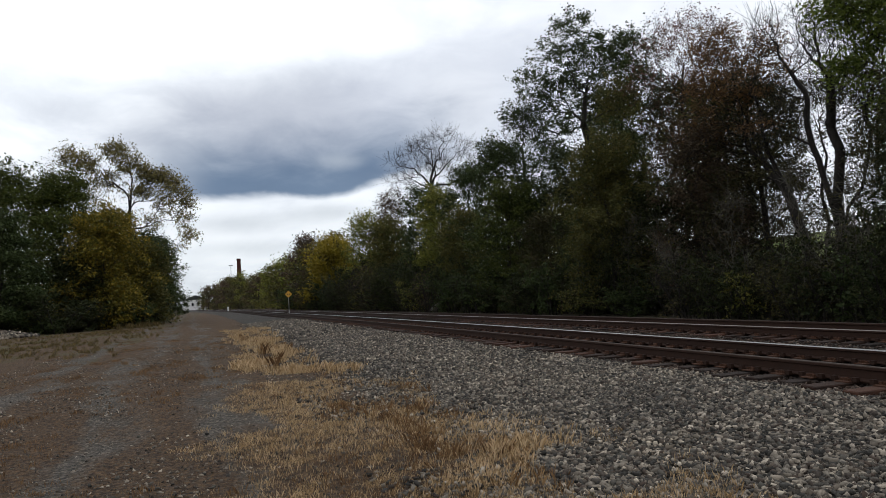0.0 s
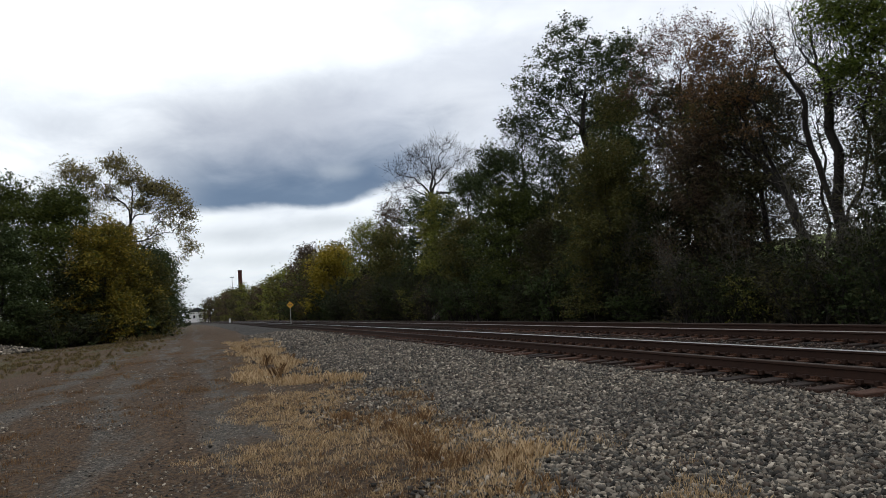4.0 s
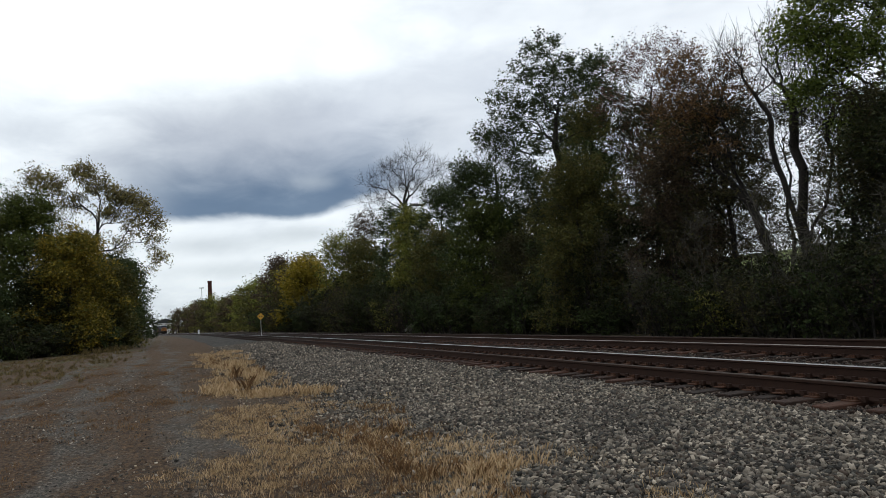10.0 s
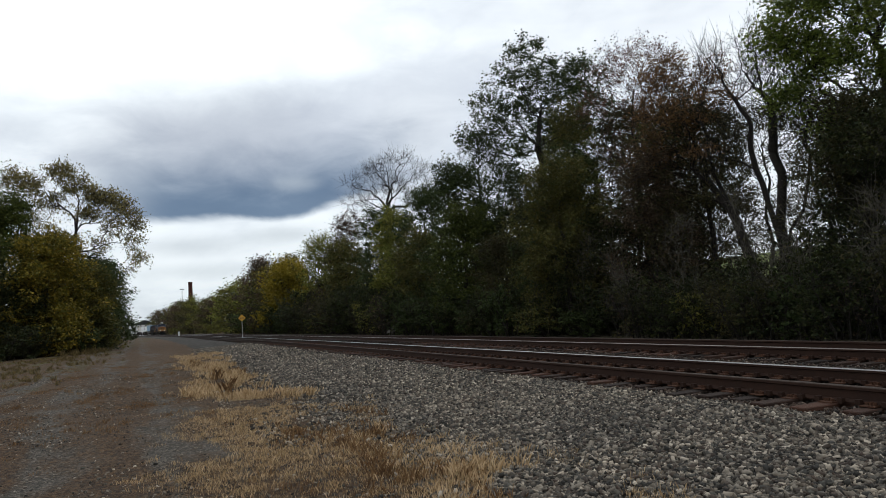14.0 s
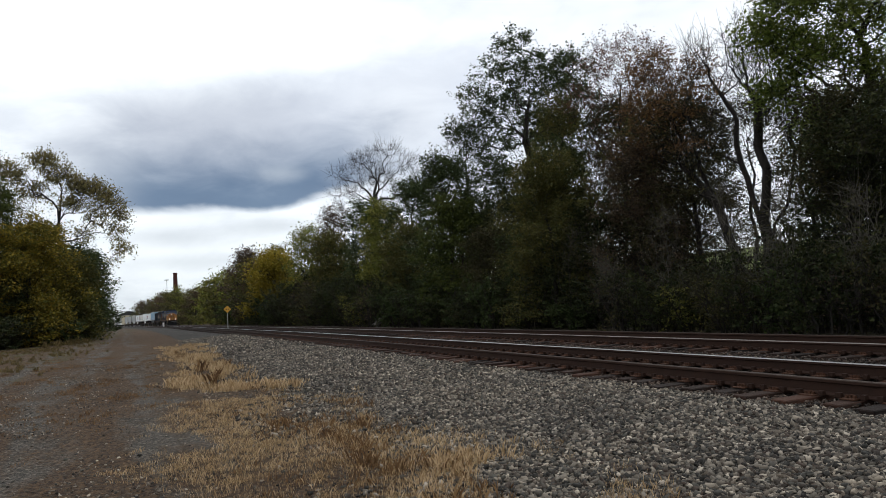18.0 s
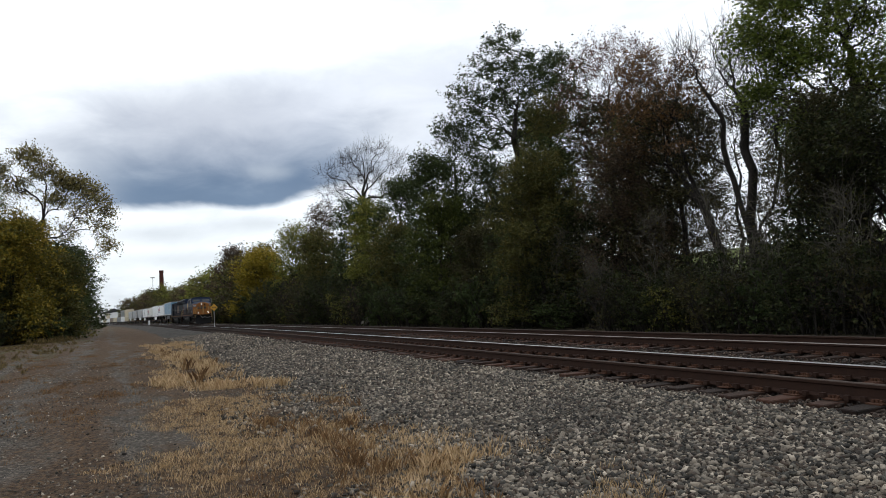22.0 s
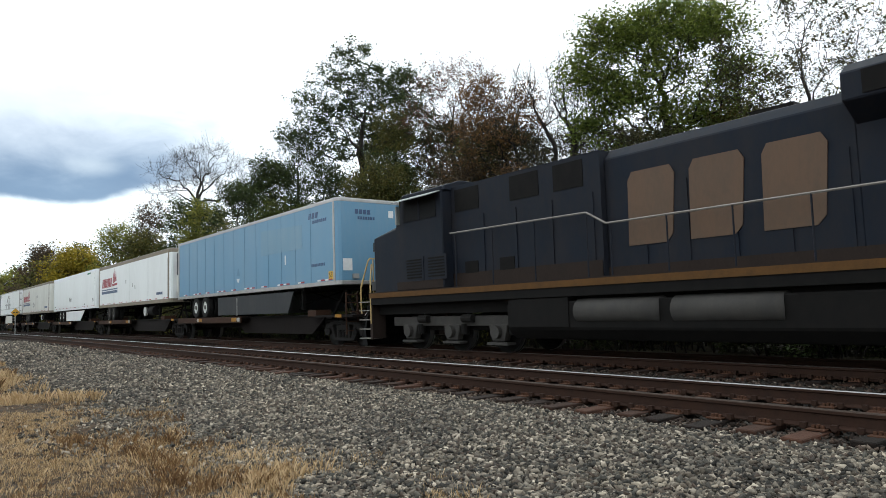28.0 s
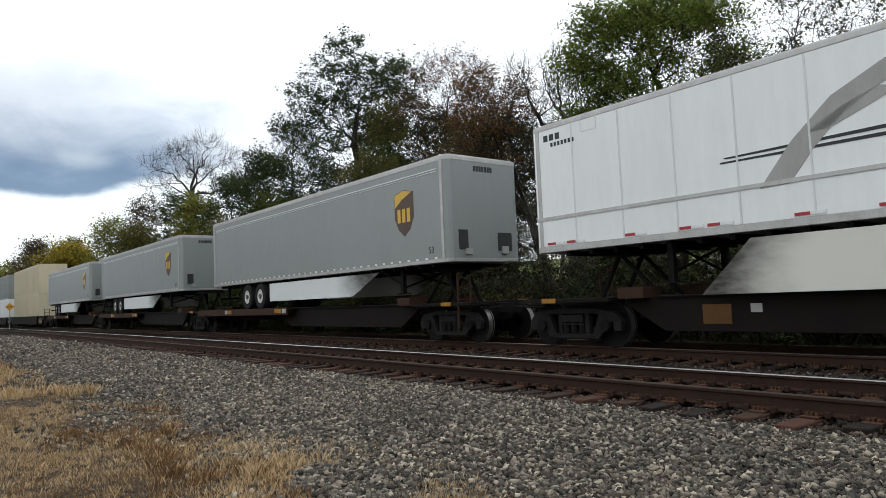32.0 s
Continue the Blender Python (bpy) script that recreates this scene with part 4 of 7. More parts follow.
tree("broadleaf_tree", "dark tree with an arching limb over the undergrowth", 21, 13.6, 7.6, 3.4, "shade", 20300, 0.06, 0.45, 480, 0.17, 63, W, keep=0.7, cut=0.5, twig_len=0.4,
     stems=[[np.array(p, float) for p in ((0, 0, 0), (0, -0.1, 1.6), (0, -0.4, 3.0), (0.1, -1.3, 4.0), (0.1, -2.2, 4.2), (0.2, -3.2, 3.7))], [np.array(p, float) for p in ((0, -0.4, 3.0), (0.1, 0.1, 4.6), (0.2, 0.0, 6.2))]])
tree("bare_tree", "bare twiggy tree at the edge of the woods", 19.3, 5.2, 13.0, 4.0, "olive", 1500, 0.06, 0.35, 300, 0.17, 65, W, twig_len=0.7, hang=-0.3)
tree("broadleaf_tree", "brown-green tree under the tall locust", 21.2, 14.9, 8.2, 2.1, "dull", 15000, 0.055, 0.3, 480, 0.14, 67, W, keep=0.7, cut=0.5)
tree("broadleaf_tree", "brownish tree full of fine twigs", 20.8, 25.2, 8.8, 2.9, "brown", 21750, 0.055, 0.25, 560, 0.13, 69, W, keep=0.6, cut=0.3, twigs=4)
tree("broadleaf_tree", "pale yellow-green tree behind the edge", 26, 39.5, 14.6, 3.0, "lime", 11600, 0.085, 0.3, 360, 0.15, 71, W, keep=0.6, cut=0.4)
tree("broadleaf_tree", "olive tree behind the russet ones", 25.5, 32, 13.0, 3.4, "dull", 20300, 0.075, 0.2, 420, 0.15, 73, W, keep=0.65, cut=0.2)
tree("broadleaf_tree", "dark slender tree in the woods", 24, 44, 12.5, 3.4, "dark", 14500, 0.10, 0.15, 360, 0.15, 75, W, spray=0.13, keep=0.75)
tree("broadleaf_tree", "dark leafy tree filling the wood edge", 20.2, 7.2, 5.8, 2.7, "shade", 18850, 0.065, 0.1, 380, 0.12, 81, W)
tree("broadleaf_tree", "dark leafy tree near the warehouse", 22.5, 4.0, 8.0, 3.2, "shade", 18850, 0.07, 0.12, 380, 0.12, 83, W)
tree("broadleaf_tree", "thin dark green tree between taller ones", 24.5, 17.4, 7.8, 2.6, "dark", 11600, 0.075, 0.3, 340, 0.12, 85, W, cut=0.4, keep=0.7)
tree("broadleaf_tree", "brown-green tree behind the leaning trunk", 25, 26.5, 12.2, 3.2, "dull", 17400, 0.075, 0.3, 460, 0.12, 87, W, cut=0.42, keep=0.6)
tree("broadleaf_tree", "shaded tree behind the olive one", 21.8, 33, 10.8, 3.0, "dark", 23200, 0.075, 0.08, 420, 0.12, 89, W, masses=14)
tree("broadleaf_tree", "brown-green tree behind the dead one", 26, 23.4, 10.8, 2.7, "dull", 6500, 0.065, 0.25, 260, 0.1, 96, W, cut=0.25, keep=0.45)
tree("broadleaf_tree", "thin brown-green tree beside the dead one", 23.4, 18.3, 9.2, 2.4, "dull", 9000, 0.06, 0.3, 300, 0.1, 95, W, cut=0.3, keep=0.6)
tree("broadleaf_tree", "twiggy brown-green tree among the russet ones", 23.0, 26.6, 10.5, 2.6, "olive", 11000, 0.06, 0.3, 360, 0.11, 97, W, cut=0.3, keep=0.55)
tree("broadleaf_tree", "olive tree under the tall locust", 24.5, 12.8, 8.8, 3.0, "olive", 15950, 0.075, 0.45, 360, 0.12, 91, W, cut=0.5, keep=0.7)
tree("broadleaf_tree", "olive-yellow tree between the dark and the russet ones", 22.8, 34, 13.8, 2.6, "olive", 18850, 0.065, 0.35, 420, 0.14, 93, W, cut=0.4, keep=0.6)
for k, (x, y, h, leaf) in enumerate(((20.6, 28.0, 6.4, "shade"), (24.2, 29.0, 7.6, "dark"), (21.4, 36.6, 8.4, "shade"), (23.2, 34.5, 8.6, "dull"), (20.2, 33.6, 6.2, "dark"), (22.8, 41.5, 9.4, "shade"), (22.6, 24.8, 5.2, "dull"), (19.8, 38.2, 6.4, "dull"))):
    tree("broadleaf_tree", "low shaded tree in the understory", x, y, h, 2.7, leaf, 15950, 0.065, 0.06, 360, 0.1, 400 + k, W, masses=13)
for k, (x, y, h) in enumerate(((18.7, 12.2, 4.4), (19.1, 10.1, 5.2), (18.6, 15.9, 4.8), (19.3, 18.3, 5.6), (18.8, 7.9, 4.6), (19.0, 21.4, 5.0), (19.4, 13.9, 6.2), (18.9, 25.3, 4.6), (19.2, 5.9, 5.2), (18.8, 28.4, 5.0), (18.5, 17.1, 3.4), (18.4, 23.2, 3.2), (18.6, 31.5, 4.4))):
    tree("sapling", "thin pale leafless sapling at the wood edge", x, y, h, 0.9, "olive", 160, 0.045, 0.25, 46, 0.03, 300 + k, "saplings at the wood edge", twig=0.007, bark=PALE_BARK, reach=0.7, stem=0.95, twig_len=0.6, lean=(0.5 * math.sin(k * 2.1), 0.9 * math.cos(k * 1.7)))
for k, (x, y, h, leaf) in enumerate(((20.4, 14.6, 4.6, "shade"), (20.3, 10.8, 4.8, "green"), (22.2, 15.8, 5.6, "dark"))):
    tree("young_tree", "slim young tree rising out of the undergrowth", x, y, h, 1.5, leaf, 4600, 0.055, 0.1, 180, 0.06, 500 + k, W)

rng = random.Random(5)
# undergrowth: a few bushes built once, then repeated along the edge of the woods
# the "shade" bushes carry the wood edge's darkness in their leaf colour
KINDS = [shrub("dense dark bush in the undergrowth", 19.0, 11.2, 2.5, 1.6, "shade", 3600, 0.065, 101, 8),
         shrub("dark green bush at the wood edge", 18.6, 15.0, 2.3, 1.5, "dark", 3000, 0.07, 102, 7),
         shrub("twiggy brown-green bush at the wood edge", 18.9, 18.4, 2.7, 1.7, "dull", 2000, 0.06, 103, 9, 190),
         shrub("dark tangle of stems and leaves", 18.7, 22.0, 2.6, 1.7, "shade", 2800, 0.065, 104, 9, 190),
         shrub("thin yellow-green bush at the wood edge", 18.4, 19.8, 1.9, 1.3, "weed", 1500, 0.06, 105, 6, 120),
         shrub("bare twiggy grey-brown bush", 18.5, 13.0, 2.4, 1.4, "brown", 500, 0.055, 106, 9, 220)]
MIX = (0, 0, 0, 1, 1, 2, 2, 3, 3, 3, 4, 5)


def bush(k, x, y, s, sz=None, group=""):
    o = copy_thing(k, pose(x, y, -0.08, 0, 0, rng.uniform(0, 360)))
    o.scale = (s, s, sz or s)
    if group:
        tagged(o, group=group)


y = 24.0
while y < 150:
    s = rng.uniform(0.85, 1.35) * (1 + max(0, y - 30) / 110)
    bush(KINDS[rng.choice(MIX)], 18.9 + rng.uniform(-0.6, 0.9) + bend(y), y, s, s * rng.uniform(0.7, 1.35))
    y += rng.uniform(1.2, 2.1) * s
for row, (x0, lo, hi) in enumerate(((20.9, 0.95, 1.25), (23.4, 1.0, 1.3), (26.5, 1.0, 1.35))):
    y = -3.0 + row
    while y < 110:
        s = rng.uniform(lo, hi) * (1 + max(0, y - 30) / 55)
        bush(KINDS[rng.choice(MIX[:10])], x0 + rng.uniform(-1.1, 1.1) + bend(y), y, s, s * (rng.uniform(0.4, 0.85) if y < 15 and row else rng.uniform(0.5, 1.4)))
        y += rng.uniform(1.6, 2.6) * s
for y in (-4.5, -3, -1.8, -0.4, 0.8, 2.0, 3.2, 4.4, 5.4, 6.5, 7.4, 8.5, 9.4, 12.0, 13.9, 16.6, 17.6, 20.9, 23.0):
    bush(KINDS[rng.choice(MIX)], 18.7 + rng.uniform(-0.7, 0.9), y, rng.uniform(0.8, 1.15), rng.uniform(0.55, 1.25))

# trees on the near side, beside the dirt way
L = "trees beside the dirt way"
tree("cottonwood", "tall thin-leaved cottonwood with drooping branches", -10.0, 86, 21.0, 8.0, "fade", 12000, 0.135, 0.3, 620, 0.24, 201, L, stem=0.75, twig=0.012, twig_len=0.8, keep=0.8, spray=0.16, reach=0.4, hang=0.0, flat=0.4, lean=(1.4, 0),
     blobs=fan([(-5.6, 20.0, 1.5), (-3.6, 19.0, 1.6), (-0.6, 20.2, 1.6), (1.0, 18.8, 1.7), (2.6, 17.6, 1.6), (4.2, 17.2, 1.5), (5.6, 15.8, 1.6), (6.8, 14.4, 1.3), (6.4, 12.4, 1.3), (4.4, 14.2, 1.5), (2.0, 15.4, 1.6), (-1.6, 17.0, 1.6), (7.2, 10.2, 0.9), (6.2, 9.2, 0.9), (3.0, 12.0, 1.2)], (1, 0), 2.2, 0.8, 201))
tree("broadleaf_tree", "thinning tree with pale autumn leaves", -15.5, 90, 21.6, 5.4, "fade", 8000, 0.11, 0.35, 480, 0.22, 203, L, spray=0.2, twig_len=0.8, keep=0.7)
tree("broadleaf_tree", "dense olive and yellow bushy tree", -11.0, 78, 12.9, 5.2, "gold", 30000, 0.15, 0.03, 620, 0.17, 205, L, spray=0.2, twig_len=0.7, masses=20, keep=0.9)
tree("broadleaf_tree", "bushy green tree turning yellow", -7.6, 84, 9.8, 3.4, "olive", 15000, 0.15, 0.03, 380, 0.15, 206, L, spray=0.2, twig_len=0.7, masses=15)
tree("broadleaf_tree", "dark leafy tree behind the yellow one", -8.6, 90, 11.6, 3.6, "dark", 14000, 0.16, 0.05, 360, 0.15, 208, L, spray=0.22, twig_len=0.8, masses=14)
tree("broadleaf_tree", "dense green tree beside the way", -16.0, 83, 17.6, 5.6, "green", 37700, 0.15, 0.05, 560, 0.18, 207, L, spray=0.24, twig_len=0.8, masses=18)
tree("conifer", "dark green tree with drooping layered branches", -18.6, 72, 12.0, 4.4, "dark", 37700, 0.13, 0.03, 520, 0.18, 209, L, spray=0.2, twig_len=0.8, hang=0.7, stem=0.95, reach=0.2,
     blobs=[(math.cos(k * 2.4) * (3.4 - 0.17 * k), math.sin(k * 2.4) * (3.4 - 0.17 * k), 0.9 + 0.62 * k, 1.7 - 0.06 * k, 1.7 - 0.06 * k, 0.22) for k in range(18)])
tree("broadleaf_tree", "green tree behind the dark bushes", -22.5, 88, 19.6, 5.6, "green", 24650, 0.17, 0.1, 420, 0.18, 211, L, spray=0.26, twig_len=0.9, masses=14)
tree("broadleaf_tree", "dark tree farther along the way", -9.5, 125, 14.0, 4.2, "dark", 15950, 0.2, 0.05, 340, 0.17, 213, L, spray=0.3, twig_len=1.0, masses=14)
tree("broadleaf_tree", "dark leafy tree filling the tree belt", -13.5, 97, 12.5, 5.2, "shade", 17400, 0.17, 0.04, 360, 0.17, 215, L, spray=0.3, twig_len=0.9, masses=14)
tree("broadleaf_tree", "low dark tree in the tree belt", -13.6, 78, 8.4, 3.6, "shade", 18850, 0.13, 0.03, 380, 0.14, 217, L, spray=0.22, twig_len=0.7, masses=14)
y = 70.0
while y < 150:
    s = rng.uniform(1.2, 2.2)
    bush(KINDS[rng.choice((0, 1, 2, 4))], -8.0 - (y - 68) * 0.03 + rng.uniform(-1.2, 0.4) - max(0, 78 - y) * 1.3, y, s, s * rng.uniform(0.5, 0.95), L)
    y += rng.uniform(1.6, 2.6)
for x in range(-32, -11, 2):
    bush(KINDS[rng.choice((0, 0, 1, 4))], x, 73 + rng.uniform(-2, 2), rng.uniform(1.2, 2.2), rng.uniform(0.6, 1.7), L)


def far_woods(name, label, rows, leaf, seed):
    """A distant belt of woods: trunks and leaf clumps, past counting."""
    rng = np.random.default_rng(seed)
    segs, V, F, base = [], [], [], 0
    for (x, y, h, r, n, s) in rows:
        c = np.array([x, y, 0.0])
        segs.append((c, c + np.array([rng.normal(0, 0.5), 0, h * 0.8]), 0.25, 0.06))
        for k in range(9):
            a, z = k * 2.4, h * (0.3 + 0.06 * k)
            segs.append((c + np.array([0, 0, z]), c + np.array([math.cos(a) * r * 0.8, math.sin(a) * r * 0.8, z + h * 0.15]), 0.09, 0.02))
        tips = np.stack([rng.normal(0, 0.5, 60) * r, rng.normal(0, 0.5, 60) * r, h * (0.03 + 0.95 * rng.uniform(0, 1, 60) ** 0.9)], 1)
        taper = 1.15 - 0.75 * (tips[:, 2] / h) ** 2
        tips[:, :2] *= taper[:, None]
        tips = tips + c
        v, f = leaves(rng, list(zip(tips, tips + rng.normal(0, 0.06 * h, tips.shape))), n, s, 0.05 * h)
        V.append(v)
        F.append(f + base)
        base += len(v)
    t = thing(name, label, "woods", kind="stuff")
    v, f = tubes(segs, 4)
    tagged(child("trunks", quick_mesh("trunks", v, f, BARK), t), kind="stuff")
    tagged(child("crowns", quick_mesh("crowns", np.concatenate(V), np.concatenate(F), LEAF[leaf]), t), kind="stuff")


rr = random.Random(9)
for leaf, label, seed in (("olive", "distant olive and brown woods beyond the tracks", 1), ("brown", "distant grey-brown woods beyond the tracks", 2), ("dull", "distant brown-green woods beyond the tracks", 3), ("lime", "distant yellow-green woods beyond the tracks", 4)):
    rows = []
    for k in range(26):
        y = 128 + 330 * rr.random() ** 1.2
        x = 21 + rr.uniform(-2, 9) + bend(y)
        rows.append((x, y, rr.uniform(9, 15) + max(0, y - 250) * 0.01, rr.uniform(3, 4.5), 1300, 0.3))
    far_woods("far_woods", label, rows, leaf, seed)
rows = []
for k in range(34):
    y = rr.uniform(130, 460)
    rows.append((-12 + min(0, bend(y)) * 1.0 - rr.uniform(0, 14) + (6 if y < 300 else 3), y, rr.uniform(7, 12), rr.uniform(3, 4.5), 700, 0.42))
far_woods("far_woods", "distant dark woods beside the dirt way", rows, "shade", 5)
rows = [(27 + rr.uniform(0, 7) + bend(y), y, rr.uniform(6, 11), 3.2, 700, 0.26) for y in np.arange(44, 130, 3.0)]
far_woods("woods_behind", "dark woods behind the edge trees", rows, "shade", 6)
rows = [(rr.uniform(29, 35), y, rr.uniform(1.8, 3.0), 2.4, 900, 0.1) for y in np.arange(-20, 40, 2.6)]
far_woods("woods_behind", "low thin woods behind the edge trees", rows, "olive", 7)
rows = [(rr.uniform(-70, 70), rr.uniform(-75, -35), rr.uniform(8, 14), 4, 300, 0.5) for k in range(26)] + [(rr.uniform(-75, -35), rr.uniform(-40, 90), rr.uniform(8, 14), 4, 300, 0.5) for k in range(26)]
far_woods("woods_around", "woods round the open ground", rows, "green", 8)


# ---- dry grass
def grass(name, label, spots, seed, mat, hgt):
    """Dry blades: spots of x, y, radius along x and y, count, height."""
    rng = np.random.default_rng(seed)
    V = []
    for (x, y, rx, ry, n, h) in spots:
        nt = max(1, n // 22)
        tx, ty = x + rng.normal(0, 0.45, nt) * rx, y + rng.normal(0, 0.45, nt) * ry
        k = rng.integers(0, nt, n)
        px, py = tx[k] + rng.normal(0, 0.055, n), ty[k] + rng.normal(0, 0.055, n)
        bare = np.sin(1.9 * tx + 1.3 * np.sin(0.8 * ty)) * np.sin(1.1 * ty + 0.7 * tx) < -0.55
        px, py, k = px[~bare[k]], py[~bare[k]], k[~bare[k]]
        n = len(px)
        tall = rng.uniform(0.35, 1.7, nt)[k]
        hh = h * tall * rng.uniform(0.35, 1.2, n)
        an, le = rng.uniform(0, 6.28, n), rng.uniform(0.03, 0.55, n)
        dx, dy = np.cos(an) * le * hh, np.sin(an) * le * hh
        w = rng.uniform(0.0016, 0.004, n) * hgt
        z = ground_z(px, py) + rough_z(px, py) - 0.01
        bx, by = -np.sin(an) * w, np.cos(an) * w
        V.append(np.stack([np.stack([px - bx, py - by, z], 1), np.stack([px + bx, py + by, z], 1), np.stack([px + dx * 0.4 + bx * 0.7, py + dy * 0.4 + by * 0.7, z + hh * 0.62], 1), np.stack([px + dx, py + dy, z + hh * (1 - 0.25 * le)], 1)], 1))
    v = np.concatenate(V).reshape(-1, 3)
    tagged(new(name, quick_mesh(name, v, np.arange(len(v)).reshape(-1, 4), mat)), label, "grass", kind="stuff")


G_STRAW = leafy("dry_straw", spread((0.18, 0.115, 0.057), (0.40, 0.272, 0.142), (0.66, 0.49, 0.30)), 0.2)
G_BROWN = leafy("dead_brown_grass", spread((0.06, 0.032, 0.015), (0.145, 0.08, 0.036), (0.27, 0.165, 0.08)), 0.2)
G_GREEN = leafy("weedy_green_grass", spread((0.05, 0.042, 0.018), (0.105, 0.078, 0.032), (0.2, 0.145, 0.06)), 0.2)
rg = random.Random(3)
spots = [(1.55 + 0.5 * math.sin(k * 1.7) + rg.gauss(0, 0.35), 15.5 + 26 * (k / 60) ** 1.3, 0.55, 1.3, rg.choice((90, 220, 450, 1100)), rg.uniform(0.06, 0.2)) for k in range(70)]
grass("dry_grass", "pale dry grass in ragged tall clumps", spots, 1, G_STRAW, 1.2)
spots = [(rg.uniform(0.9, 2.5), rg.uniform(17, 34), 0.2, 0.3, 30, rg.uniform(0.18, 0.3)) for k in range(12)]
grass("dead_stalks", "tall dark dead stalks among pale grass", spots, 6, G_BROWN, 1.6)
spots = [(rg.uniform(0.2, 3.0), rg.uniform(-3, 14) if k % 5 == 0 else rg.uniform(3.2, 14), 0.8, 1.2, rg.choice((350, 700, 1000)), rg.uniform(0.025, 0.06)) for k in range(170)]
spots += [(2.9, 6.0, 0.7, 0.8, 2200, 0.10), (2.5, 5.3, 0.9, 0.9, 1500, 0.08), (1.6, 4.5, 0.9, 0.8, 1200, 0.06), (2.5, 7.6, 0.9, 1.3, 1400, 0.08), (2.9, 9.5, 0.5, 1.2, 900, 0.07)]
grass("dry_grass", "tan dry grass at the foot of the ballast", spots, 2, G_STRAW, 0.55)
spots = [(rg.uniform(-7, 3.0), -4 + 44 * rg.random() ** 1.4, 0.7, 1.2, 420, rg.uniform(0.025, 0.07)) for k in range(260)]
spots += [(rg.uniform(1.6, 3.0), rg.uniform(4, 12), 0.4, 0.8, 300, 0.1) for k in range(16)]
grass("dead_grass", "short dead brown grass over the dirt", spots, 3, G_BROWN, 0.75)
spots = [(rg.uniform(-14, -5), rg.uniform(28, 66), 2.0, 4.0, 500, 0.14) for k in range(40)] + [(-1.9, 6.0, 0.8, 0.4, 800, 0.1), (-7.5, 75, 2, 9, 2500, 0.4)]
grass("weeds", "low green and brown weeds along the verge", spots, 4, G_GREEN, 3.0)


# ---- the train: every car's y runs backwards from its front end, x away from the viewer, z up from the railhead
SPEED, T0 = 24.5, 28.5
MOVERS = []

M_NAVY_OLD = plain("faded_navy_paint", (0.007, 0.0105, 0.019), 0.72, 0, (0.032, 0.025, 0.021), 0.5, 1.5, 2.5)


def dusty(name, col, dust, lo, hi, rough=0.5):
    """Paint dulled by road dust thrown up along its lower part."""
    m, t, b = material(name, rough)
    b.inputs["Specular IOR Level"].default_value = 0.16
    co = obj_co(t)
    sep = t.n("ShaderNodeSeparateXYZ")
    t.link(co, sep.inputs[0])
    st = t.mapped(co, (1, 1, 0.35))
    n1, n2 = t.noise(st, 1.4, 5, 0.6), t.noise(st, 11, 4, 0.6)
    h = t.math("ADD", sep.outputs[2], t.math("MULTIPLY", t.math("SUBTRACT", n1, 0.5), 1.3))
    r = t.n("ShaderNodeMapRange")
    t.link(h, r.inputs[0])
    r.inputs[1].default_value, r.inputs[2].default_value, r.inputs[3].default_value, r.inputs[4].default_value = lo, hi, 0.75, 0.05
    f = t.math("MULTIPLY", r.outputs[0], t.math("ADD", 0.6, t.math("MULTIPLY", n2, 0.6)), clamp=True)
    t.link(t.mix(f, (*col, 1), (*dust, 1)), b.inputs["Base Color"])
    t.link(t.math("ADD", rough, t.math("MULTIPLY", f, 0.35)), b.inputs["Roughness"])
    bump(t, b, n2, 0.1, 0.004)
    return m


M_NAVY = dusty("navy_locomotive_paint", (0.012, 0.022, 0.048), (0.080, 0.056, 0.042), 2.0, 3.5)
M_GOLD = plain("locomotive_yellow_paint", (0.30, 0.105, 0.009), 0.5, 0, (0.11, 0.05, 0.02), 0.6, 2.0, 2.5)
M_NUM = plain("pale_yellow_figures", (0.42, 0.34, 0.13), 0.5, 0, (0.2, 0.16, 0.1), 0.4, 3.0, 2.0)
M_LTRUCK = plain("dusty_grey_truck_casting", (0.045, 0.042, 0.040), 0.8, 0.0, (0.085, 0.075, 0.065), 0.5, 4.0, 1.5)
M_GOLDP = plain("emblem_yellow_paint", (0.34, 0.22, 0.03), 0.5, 0, (0.10, 0.08, 0.05), 0.35, 2.0, 2.5)
M_GOLDO = plain("dirty_emblem_yellow", (0.10, 0.055, 0.03), 0.6, 0, (0.05, 0.04, 0.03), 0.5, 2.0, 2.5)
M_SILL = plain("rust_brown_steel", (0.042, 0.020, 0.012), 0.85, 0, (0.016, 0.011, 0.008), 0.5, 2.0, 1.5)
M_RUSTY = plain("rust_stained_paint", (0.11, 0.046, 0.023), 0.8, 0, (0.03, 0.02, 0.016), 0.6, 2.0, 1.5)
M_GRIME = plain("brown_road_grime", (0.026, 0.0175, 0.014), 0.9, 0, (0.016, 0.012, 0.0105), 0.6, 3.0, 2.0)
M_DARK = plain("dark_greasy_steel", (0.0045, 0.004, 0.0038), 0.85, 0.0, (0.014, 0.011, 0.0095), 0.5, 5.0, 1.5)
M_PLOW = plain("scuffed_black_plow", (0.006, 0.006, 0.0065), 0.75, 0.0, (0.02, 0.018, 0.017), 0.5, 2.0, 1.5)
M_TRUCK = plain("dusty_cast_steel", (0.010, 0.009, 0.0085), 0.85, 0.0, (0.03, 0.025, 0.022), 0.5, 5.0, 1.5)
M_FLAT = plain("brown_flatcar_paint", (0.0065, 0.0042, 0.0036), 0.9, 0, (0.014, 0.0095, 0.008), 0.6, 2.0, 1.5)
